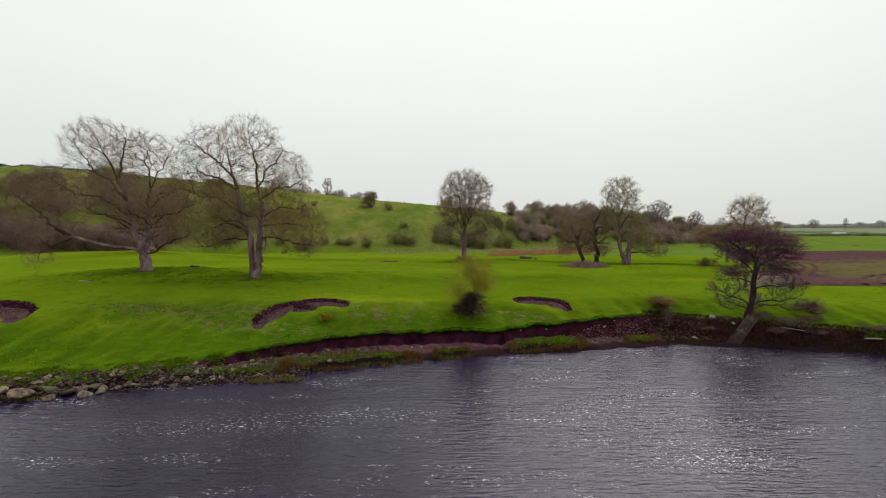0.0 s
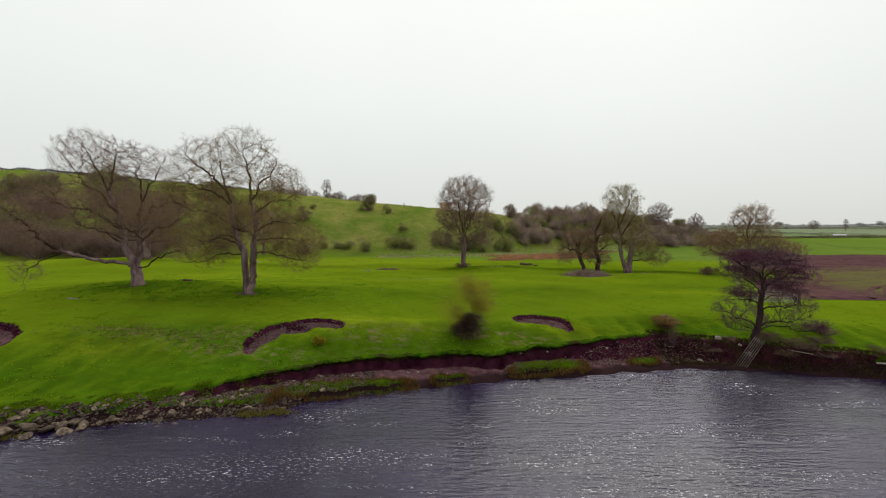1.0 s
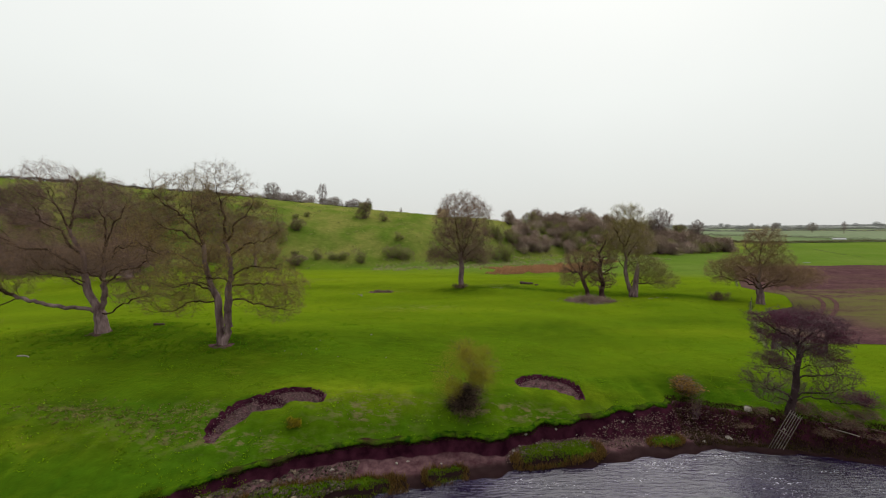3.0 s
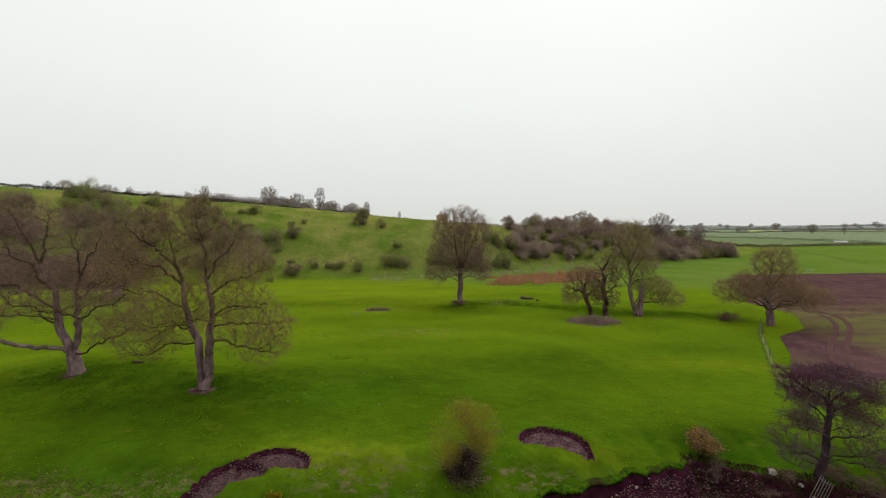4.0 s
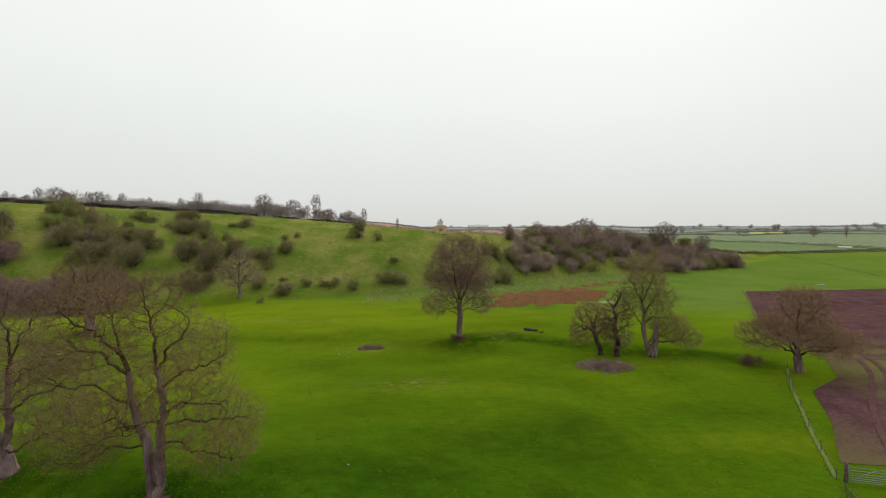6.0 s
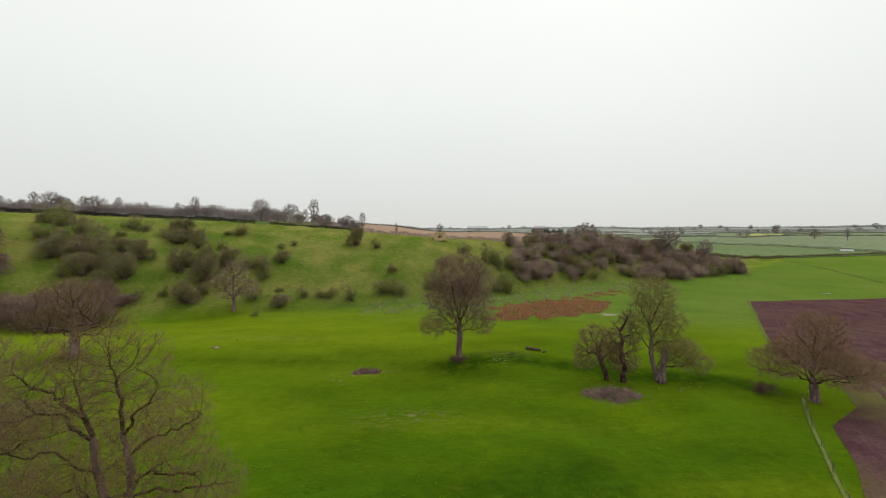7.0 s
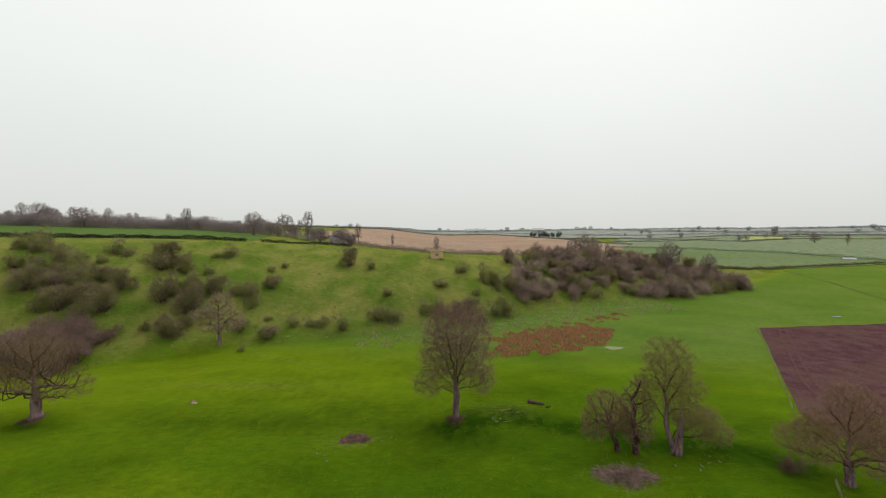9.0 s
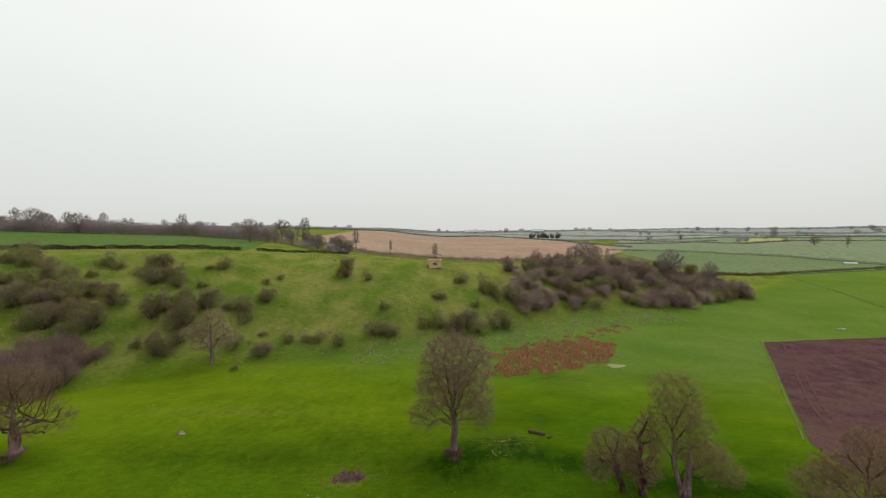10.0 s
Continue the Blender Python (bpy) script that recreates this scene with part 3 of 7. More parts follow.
def sward(x, y):
    """Yellower grass in patches and on the far left, with a sunlit tone painted on the terrace top."""
    w = np.maximum(0.32 * ease(58, 80, y) * ease(22, -5, x) * ease(128, 112, y), 0.42 * np.exp(-((y - 90) / 8) ** 2) * ease(-60, -45, x) * ease(6, -10, x))
    for cx, cy, a, b, k in ((-5, 28.6, 6, 1.6, 0.8), (-22, 24, 7, 1.4, 0.5), (10, 29.5, 4, 1.2, 0.5), (26, 44, 10, 1.5, 0.5), (6, 55, 14, 2, 0.35), (-30, 60, 14, 6, 0.4)):
        w = np.maximum(w, k * np.exp(-((x - cx) / a) ** 2 - ((y - cy) / b) ** 2))
    return np.clip(w * (1 + 0.3 * ripple(x, y, 4, 74) + 0.3 * ripple(x, y, 1.5, 75)), 0, 1)


def upland(x, y):
    """Rougher, duller grass: the hillside, and the far valley floor."""
    yf = along(x, FOOT_X, FOOT_Y)
    return 0.9 * ease(-6, 8, y - yf)


def lea(x, y):
    """Smoother, bluer grass on the far valley floor."""
    yf = along(x, FOOT_X, FOOT_Y)
    return 0.9 * ease(86, 128, y + 0.25 * (x - 40) + 4 * ripple(x, y, 30, 71)) * ease(4, -8, y - yf)


xs = steps(-2600, 2600, -34, 42, 0.2, 1.06)
ys = steps(-170, 3300, 13, 34, 0.14, 1.018)
gx, gy = np.meshgrid(xs, ys)
gz = land(gx, gy)
ground_mesh = mesh_from("ground", np.stack([gx, gy, gz], -1).reshape(-1, 3), [grid_faces(len(xs), len(ys))], [PASTURE], True)
for key, field in (("bare", bare_earth(gx, gy)), ("worn", worn_turf(gx, gy)), ("lush_shade", lush_and_shade(gx, gy)), ("sward", sward(gx, gy)), ("upland", upland(gx, gy)), ("lea", lea(gx, gy)), ("wet", 0.9 * ease(0.85, 0.35, gy - along(gx, WATER_X, WATER_Y) - 0.22 * ripple(gx, gy * 0.2, 3.1, 4)))):
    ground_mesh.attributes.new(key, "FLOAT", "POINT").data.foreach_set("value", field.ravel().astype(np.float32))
tagged(piece("ground", ground_mesh), "bright green grazed river pasture climbing to a grassy hillside", "ground", kind="structure")

wx, wy = np.meshgrid(steps(-320, 320, -30, 40, 0.5, 1.08), np.linspace(-60, 40, 201))
water = piece("water", mesh_from("water", np.stack([wx, wy, 0 * wx], -1).reshape(-1, 3), [grid_faces(wx.shape[1], wx.shape[0])], [WATER], True))
# where the foam and the painted sparkle thicken
riffle = 0.8 * np.exp(-((wx - 9.5) / 2.2) ** 2 - ((wy - 12.0 - 0.1 * wx) / 0.9) ** 2) + 0.4 * np.exp(-((wx - 7) / 4.5) ** 2 - ((wy - 15.5) / 2.4) ** 2) + 0.4 * np.exp(-((wx + 8) / 6) ** 2 - ((wy - 16.2 - 0.1 * wx) / 1.0) ** 2)
water.data.attributes.new("riffle", "FLOAT", "POINT").data.foreach_set("value", riffle.ravel().astype(np.float32))
tagged(water, "dark peaty river with small ripples, foam flecks and painted glints", "river", kind="structure")


def draped(name, poly, rows, cols, lift, mat, label, relief=None):
    """A field between two edges, laid on the land. poly: near left, near right, far right, far left, or two edge lines."""
    (near, far_edge) = poly
    u, v = np.linspace(0, 1, cols), np.linspace(0, 1, rows)

    def run(edge):
        p = np.array(edge, float)
        d = np.concatenate([[0], np.cumsum(np.linalg.norm(np.diff(p, axis=0), axis=1))])
        return np.stack([np.interp(u * d[-1], d, p[:, k]) for k in (0, 1)], -1)
    a, b = run(near), run(far_edge)
    xy = a[None] * (1 - v[:, None, None]) + b[None] * v[:, None, None]
    z = land(xy[..., 0], xy[..., 1]) + lift
    if relief is not None:
        z = z + relief(xy[..., 0], xy[..., 1], u[None, :], v[:, None])
    verts = np.concatenate([xy, z[..., None]], -1).reshape(-1, 3)
    ob = piece(name, mesh_from(name, verts, [grid_faces(cols, rows)], [mat], True))
    return tagged(ob, label, "field", kind="structure")


def furrows(x, y, u, v):
    edge = ease(0, 0.03, u) * ease(1, 0.97, u) * ease(0, 0.015, v) * ease(1, 0.985, v)
    return edge * (0.05 * np.sin((x * 0.8 - y * 0.58) * 4.2) + 0.05 * ripple(x, y, 1.7, 21) + 0.14)


plough = draped("ploughed_field", (((32.5, 41), (38, 47), (43, 54), (50.5, 58.5), (56, 66), (57.5, 77), (96, 130)), ((62, 37), (90, 30), (130, 40), (180, 60), (230, 90), (300, 140), (330, 146))), 420, 150, 0.04, PLOUGH, "freshly ploughed reddish-brown field beside the pasture", furrows)
co = np.zeros(len(plough.data.vertices) * 3, np.float32)
plough.data.vertices.foreach_get("co", co)
px, py = co[0::3], co[1::3]
slant = py + 0.06 * (px - 60) + 1.5 * ripple(px, py, 18, 81)
weedy = ease(45, 53, px) * ease(74, 66, slant) + 0.75 * np.exp(-((slant - 73.5) / 0.8) ** 2) * ease(56, 62, px) + 0.6 * ease(41, 36, px) * ease(50, 44, py)
plough.data.attributes.new("weedy", "FLOAT", "POINT").data.foreach_set("value", np.clip(weedy, 0, 1).astype(np.float32))

# ---- trees: limbs grown towards the light inside a lobed crown, then twigs and buds ----
def unit(v):
    return v / np.maximum(np.linalg.norm(v, axis=-1, keepdims=True), 1e-9)


def rods(p0, p1, r0, r1, sides=3):
    """Thin tapered rods as one array of vertices and quads."""
    n = len(p0)
    d = unit(p1 - p0)
    ref = np.where(np.abs(d[:, 2:3]) < 0.9, np.array([[0, 0, 1.0]]), np.array([[1.0, 0, 0]]))
    a = unit(np.cross(d, ref))
    b = np.cross(d, a)
    ang = np.arange(sides) * 2 * math.pi / sides
    ring = a[:, None] * np.cos(ang)[None, :, None] + b[:, None] * np.sin(ang)[None, :, None]
    v = np.concatenate([p0[:, None] + ring * np.reshape(r0, (-1, 1, 1)), p1[:, None] + ring * np.reshape(r1, (-1, 1, 1))], 1)
    k = np.arange(sides)
    q = np.stack([k, (k + 1) % sides, (k + 1) % sides + sides, k + sides], -1)
    f = (np.arange(n)[:, None, None] * 2 * sides + q[None]).reshape(-1, 4)
    return v.reshape(-1, 3), f


def flakes(p, size, rng, flat=0.0):
    """Small random triangles for leaves and buds."""
    n = len(p)
    a, b = unit(rng.normal(size=(n, 3))), unit(rng.normal(size=(n, 3)))
    if flat:
        a[:, 2] *= 1 - flat
        b[:, 2] *= 1 - flat
    s = np.reshape(size, (-1, 1)) * np.ones((n, 1))
    v = np.stack([p - a * s, p + a * s * 0.6 + b * s * 0.7, p + a * s * 0.5 - b * s * 0.7], 1)
    return v.reshape(-1, 3), np.arange(n * 3).reshape(-1, 3)


def grow(rng, starts, lobes, points, step, reach, kill, turns=140, lift=0.05):
    """Space colonisation. starts: polylines of trunk and first limbs, from the root up, each joined to the nearest part before it."""
    pos, par = [], []
    for at_no, (_, line) in enumerate(starts):
        last, prev = -1, None
        if pos:
            last = int(np.linalg.norm(np.array(pos) - np.array(line[0]), axis=1).argmin())
            prev, line = pos[last], line[1:]
        for p in line:
            p = np.array(p, float)
            if prev is None:
                pos.append(p), par.append(-1)
                last, prev = len(pos) - 1, p
                continue
            n = max(1, int(round(np.linalg.norm(p - prev) / step)))
            for k in range(1, n + 1):
                q = prev + (p - prev) * k / n
                pos.append(q + (rng.normal(size=3) * step * (0.2 if at_no else 0.06) if k < n else 0)), par.append(last)
                last = len(pos) - 1
            prev = p
    cloud = []
    total = sum(l[6] for l in lobes)
    for cx, cy, cz, rx, ry, rz, w in lobes:
        n = int(points * w / total)
        d = unit(rng.normal(size=(n, 3))) * (rng.random((n, 1)) ** 0.36)
        cloud.append(d * (rx, ry, rz) + (cx, cy, cz))
    cloud = np.concatenate(cloud)
    cap = 40000
    P = np.zeros((cap, 3))
    P[:len(pos)] = pos
    par = list(par)
    n = len(pos)
    kids = np.zeros(cap, int)
    first = n
    H = np.zeros((cap, 3))
    for i in range(n):
        H[i] = unit(P[i] - P[par[i]]) if par[i] >= 0 else (0, 0, 1)
    dist, near = np.full(len(cloud), 1e9), np.zeros(len(cloud), int)

    def see(lo, hi):
        for s in range(lo, hi, 400):
            e = min(hi, s + 400)
            d = np.linalg.norm(cloud[:, None] - P[None, s:e], axis=2)
            j = d.argmin(1)
            m = d[np.arange(len(cloud)), j]
            better = m < dist
            dist[better], near[better] = m[better], j[better] + s
    see(0, n)
    for turn in range(turns):
        on = (dist < reach) & (dist > kill)
        if not on.any():
            break
        at = near[on]
        way = unit(cloud[on] - P[at])
        # shoots keep on roughly as they go, and never double back
        ahead = (way * H[at]).sum(1) > np.where(at < first, -0.35, 0.15)
        pull = np.zeros((n, 3))
        np.add.at(pull, at[ahead], way[ahead])
        who = np.nonzero(np.linalg.norm(pull, axis=1) > 1e-6)[0]
        who = who[kids[who] < 3]
        if not len(who) or n + len(who) > cap:
            break
        d = unit(pull[who]) + H[who] * 0.8 + rng.normal(size=(len(who), 3)) * 0.24 + (0, 0, lift)
        P[n:n + len(who)] = P[who] + unit(d) * step
        H[n:n + len(who)] = unit(d)
        kids[who] += 1
        par.extend(who.tolist())
        see(n, n + len(who))
        n += len(who)
        dist[dist < kill] = -1
    return P[:n], np.array(par)


def thickness(par, tip, base, power=1.75):
    n = len(par)
    s = np.zeros(n)
    has = np.zeros(n, bool)
    has[par[par >= 0]] = True
    s[~has] = 1.0
    for i in range(n - 1, 0, -1):
        if par[i] >= 0:
            s[par[i]] += s[i]
    r = tip * s ** (1 / power)
    return tip + (r - tip) * (base - tip) / max(r.max() - tip, 1e-6)


def limb_mesh(P, par, r, thick):
    """Trunk and limbs as continuous tapered tubes."""
    n = len(P)
    best = np.full(n, -1)
    for i in range(n):
        p = par[i]
        if p >= 0 and (best[p] < 0 or r[i] > r[best[p]]):
            best[p] = i
    heads = [i for i in range(n) if par[i] < 0 or best[par[i]] != i]
    verts, quads, tone, base = [], [], [], 0
    for h in heads:
        chain = [h]
        while best[chain[-1]] >= 0:
            chain.append(best[chain[-1]])
        chain = [c for c in chain if r[c] >= thick]
        if not chain:
            continue
        if par[h] >= 0:
            pts = np.concatenate([P[par[h]][None], P[chain]])
            rad = np.concatenate([[min(r[h] * 1.25, r[par[h]])], r[chain]])
        else:
            pts, rad = P[chain], r[chain].copy()
        if len(pts) < 2:
            continue
        sides = 10 if rad[0] > 0.2 else 7 if rad[0] > 0.07 else 5
        t = unit(np.gradient(pts, axis=0))
        ref = np.array([0.0, 1.0, 0.0]) if abs(t[0, 1]) < 0.9 else np.array([1.0, 0, 0])
        a = unit(np.cross(t, ref))
        b = np.cross(t, a)
        ang = np.arange(sides) * 2 * math.pi / sides
        ring = a[:, None] * np.cos(ang)[None, :, None] + b[:, None] * np.sin(ang)[None, :, None]
        wob = 1 + (0.09 * np.sin(3 * ang[None] + pts[:, 2:3] * 1.3) + 0.06 * np.sin(5 * ang[None] - pts[:, 2:3] * 2.1) if rad[0] > 0.12 else 0 * ang[None])
        v = pts[:, None] + ring * (rad[:, None] * wob)[..., None]
        k, rows = np.arange(sides), np.arange(len(pts) - 1)
        q = np.stack([k, (k + 1) % sides, (k + 1) % sides + sides, k + sides], -1)
        verts.append(v.reshape(-1, 3))
        quads.append((base + rows[:, None, None] * sides + q[None]).reshape(-1, 4))
        tone.append(np.repeat((rad[:-1] < 0.14).astype(int), sides))
        base += len(pts) * sides
    return np.concatenate(verts), np.concatenate(quads), np.concatenate(tone)


def twig_spray(rng, P, par, r, limit, per, length, radius, forks=2, droop=0.0, wild=0.42):
    """Fine twigs along all thin shoots. Returns rod ends and the tips."""
    thin = np.nonzero((r < limit) & (par >= 0))[0]
    own0, own1 = P[par[thin]], P[thin]
    i = np.repeat(thin, per)
    d = unit(P[i] - P[par[i]])
    at = P[par[i]] + (P[i] - P[par[i]]) * rng.random((len(i), 1))
    L = length * rng.uniform(0.5, 1.2, (len(i), 1))
    d1 = unit(d + rng.normal(size=(len(i), 3)) * wild + (0, 0, 0.12 - droop))
    mid = at + d1 * L
    s0, s1, ra = [own0, at], [own1, mid], [np.full(len(own0), radius * 1.5), np.full(len(at), radius * 1.1)]
    tips = [mid]
    for f in range(forks):
        d2 = unit(d1 + rng.normal(size=d1.shape) * 0.45 + (0, 0, 0.1 - droop))
        root = at + (mid - at) * rng.uniform(0.35, 0.95, (len(i), 1))
        end = root + d2 * L * rng.uniform(0.5, 0.9, (len(i), 1))
        s0.append(root), s1.append(end), ra.append(np.full(len(root), radius * 0.8))
        tips.append(end)
    return np.concatenate(s0), np.concatenate(s1), np.concatenate(ra), np.concatenate(tips)


def tree_meshes(seed, starts, lobes, points, step, reach, kill, base, tip, twig, thick=None, per=3, length=0.6, forks=2, buds=1, bud_size=0.05, lift=0.05, droop=0.0, flare=1.35,
                mats=None, power=1.75, bare_above=None):
    """Meshes of a tree at the origin: trunk with limbs, crown of twigs, buds."""
    bark, tw, bd = mats or (BARK, TWIG, BUD)
    rng = np.random.default_rng(seed)
    P, par = grow(rng, starts, lobes, points, step, reach, kill, lift=lift)
    r = thickness(par, tip, base, power)
    foot = np.clip(1 - P[:, 2] / 1.3, 0, 1) * (np.hypot(P[:, 0], P[:, 1]) < 1.6)
    r = r * (1 + (flare - 1) * foot ** 2)
    thick = thick or tip * 1.6
    v, q, tone = limb_mesh(P, par, r, thick)
    trunk = mesh_from("trunk", v, [q], [bark, LIMB if bark is BARK else bark], True, tone)
    a, b, ra, tips = twig_spray(rng, P, par, r, thick * 1.5, per, length, twig, forks, droop)
    v, q = rods(a, b, ra, ra * 0.6)
    crown = mesh_from("crown", v, [q], [tw])
    meshes = {"trunk": trunk, "crown": crown}
    if buds:
        if bare_above:
            tips = tips[rng.random(len(tips)) < np.clip(1.15 - (tips[:, 2] - bare_above) * 0.35, 0.48, 1)]
        pts = np.repeat(tips, buds, axis=0) + rng.normal(size=(len(tips) * buds, 3)) * length * 0.22
        v, f = flakes(pts, bud_size * rng.uniform(0.5, 1.3, len(pts)), rng)
        meshes["bud_cover"] = mesh_from("bud_cover", v, [f], [bd])
    return meshes


def plant(name, meshes, x, y, label, category="tree", turn=0.0, size=(1, 1, 1), sink=0.12, group=""):
    """A plant with its parts, standing on the ground at x, y."""
    root = new(name)
    tagged(root, label, category, group)
    root.matrix_world = Matrix.LocRotScale((x, y, float(land(x, y)) - sink), Euler((0, 0, radians(turn))), size)
    for key, me in meshes.items():
        tagged(piece(key, me, root), kind="stuff" if key in ("bud_cover", "foliage", "catkin_cover") else "")
    return root


def boughs(rows):
    """Knuckled side limbs: each from a start to a tip, with a rise or sag between."""
    out = []
    for start, tip, knee in rows:
        a, b = np.array(start, float), np.array(tip, float)
        side = np.array((-(b - a)[1], (b - a)[0], 0)) * 0.07
        out.append((-1, [start] + [tuple(a + (b - a) * u + side * w + (0, 0, knee * k)) for u, w, k in ((0.22, 1, 0.8), (0.45, -0.8, 0.9), (0.7, 0.9, -0.3))] + [tip]))
    return out


# the two veteran parkland trees on the near pasture
two_stem = [(-1, [(-0.1, 0, -0.3), (-0.22, 0, 0.8), (-0.3, 0, 2.2), (-0.35, 0, 4.0), (-1.0, 0.1, 5.2), (-1.5, 0.2, 7.0), (-1.6, 0.3, 8.4), (-2.1, 0.3, 9.8), (-2.5, 0.3, 11.6)]),
            (-1, [(0.1, 0, -0.2), (0.3, 0, 0.9), (0.36, 0, 2.4), (0.55, -0.1, 4.4), (0.8, -0.1, 5.8), (0.72, -0.1, 7.2), (0.25, 0.1, 8.8), (0.3, 0.1, 10.4), (-0.1, 0.2, 12.0)])]
two_stem += boughs((((0.5, -0.1, 3.9), (5.4, -0.9, 3.3), 0.25), ((0.6, -0.1, 4.8), (5.8, 0.9, 5.2), 0.35), ((0.75, 0, 6.0), (5.2, -0.8, 6.9), 0.35), ((0.6, 0, 7.4), (4.4, 0.6, 9.4), 0.3), ((0.5, 0, 5.2), (1.4, 4.2, 6.2), 0.2), ((0.3, 0, 8.6), (3.0, -0.8, 11.6), 0.2),
                    ((0.5, 0, 5.4), (0.2, -4.2, 6.3), 0.2), ((-0.35, 0, 3.7), (-4.9, -0.9, 3.1), 0.4), ((-0.6, 0.1, 4.6), (-5.3, 0.5, 5.2), 0.45), ((-1.4, 0.2, 6.4), (-6.0, -0.6, 8.4), 0.35), ((-1.6, 0.3, 8.2), (-6.0, 0.6, 10.6), 0.3), ((-2.0, 0.3, 9.4), (-5.0, -0.6, 12.6), 0.3),
                    ((-1.1, 0.2, 5.6), (-1.8, 4.0, 6.6), 0.2), ((-1.0, 0.2, 5.0), (-1.6, -4.0, 5.6), 0.2)))
tree_b = tree_meshes(11, two_stem, ((-3.7, 0.2, 11.4, 3.2, 3.3, 2.9, 1.5), (-0.2, 0.2, 12.1, 2.9, 3.2, 3.0, 1.5), (2.8, 0.0, 9.8, 2.4, 3.0, 2.2, 1.0), (-5.4, 0.0, 9.2, 2.1, 2.6, 1.5, 0.6),
                                    (0.2, 0.0, 7.2, 4.8, 4.6, 2.2, 1.4), (3.9, 0, 5.0, 2.9, 3.6, 2.0, 1.2), (-3.4, 0, 5.0, 3.0, 3.6, 2.0, 1.1), (4.6, 0, 3.3, 1.9, 2.2, 1.0, 0.4), (-3.6, 0, 3.4, 2.0, 2.2, 0.8, 0.3)),
                     9500, 0.30, 2.4, 0.33, 0.42, 0.0075, 0.006, thick=0.012, per=2, length=0.46, buds=6, bud_size=0.028, power=1.6, bare_above=8.8, lift=0.02)
plant("parkland_tree", tree_b, -17.4, 35.7, "tall veteran tree with forked trunk and twigs in bud", sink=0.25)

sprawl = [(-1, [(0.1, 0, -0.3), (0, 0, 0.9), (-0.35, 0, 2.4), (-1.1, 0.1, 3.6), (-1.5, 0.2, 5.2), (-1.6, 0.2, 7.0), (-2.6, 0.2, 8.8), (-3.3, 0.2, 10.6), (-4.2, 0.2, 12.0)]),
          (-1, [(-0.2, 0, 1.9), (0.15, 0.2, 3.4), (0.0, 0.3, 5.2), (0.2, 0.3, 7.2), (0.5, 0.2, 9.2), (0.1, 0.2, 11)]),
          (-1, [(-0.4, 0, 2.1), (-2.2, -0.5, 2.5), (-4.0, -0.8, 2.8), (-6.0, -1.0, 3.4), (-7.9, -1.2, 4.6), (-9.4, -1.2, 6.2), (-12.2, -1.0, 7.8)]),
          (-1, [(-6.0, -1.0, 3.4), (-7.4, -1.6, 2.7), (-8.5, -1.9, 1.7), (-8.9, -1.9, 0.8), (-8.8, -1.9, -0.1)]),
          (-1, [(0.0, 0, 1.9), (1.1, -0.4, 2.0), (2.4, -0.6, 2.9), (4.4, -0.6, 3.5)])]
sprawl += boughs((((-1.2, 0.1, 4.0), (-6.4, 0.6, 6.6), 0.5), ((-1.5, 0.2, 5.6), (-7.6, -0.8, 8.6), 0.5), ((0.05, 0.2, 4.2), (3.9, 0.3, 6.6), 0.4), ((0.1, 0.3, 6.0), (3.6, -0.6, 8.6), 0.4), ((-1.6, 0.2, 6.6), (-6.0, 0.4, 11.2), 0.4), ((-1.3, 0.1, 4.6), (-2.0, 4.4, 6.4), 0.2),
                  ((0.0, 0.2, 4.8), (0.6, 4.4, 7.0), 0.2), ((-1.3, 0.1, 4.4), (-2.2, -4.4, 6.2), 0.2), ((0.1, 0.2, 4.6), (0.8, -4.2, 6.4), 0.2), ((-2.6, 0.2, 8.8), (-2.0, 0.4, 13.0), 0.2), ((0.3, 0.3, 8.0), (2.2, 0.4, 11.6), 0.2)))
tree_a = tree_meshes(12, sprawl, ((-4.4, 0.2, 12.0, 2.9, 3.2, 3.0, 1.5), (0.3, 0.2, 11.2, 2.4, 3.0, 2.6, 1.1), (-2.2, 0.2, 11.6, 2.5, 2.8, 2.6, 0.9), (-7.2, 0, 7.8, 4.4, 3.8, 2.9, 1.6), (-11.0, -0.6, 7.0, 2.6, 2.4, 2.0, 0.6), (-1.5, 0, 7.2, 4.8, 4.8, 2.7, 1.7), (3.2, 0, 6.4, 2.8, 3.4, 2.6, 1.1),
                                  (3.4, -0.4, 3.8, 2.2, 2.4, 1.1, 0.4), (-8.0, -1, 4.6, 3.0, 2.4, 1.4, 0.6), (-8.7, -1.8, 1.9, 1.5, 1.2, 1.0, 0.22)),
                     10500, 0.31, 2.8, 0.34, 0.46, 0.0075, 0.006, thick=0.012, per=2, length=0.46, buds=6, bud_size=0.028, power=1.6, bare_above=8.6, mats=(BARK, MAUVE_TWIG, MAUVE_BUD))
plant("parkland_tree", tree_a, -29.0, 37.7, "broad veteran tree with a long drooping limb, twigs in bud", sink=0.25)

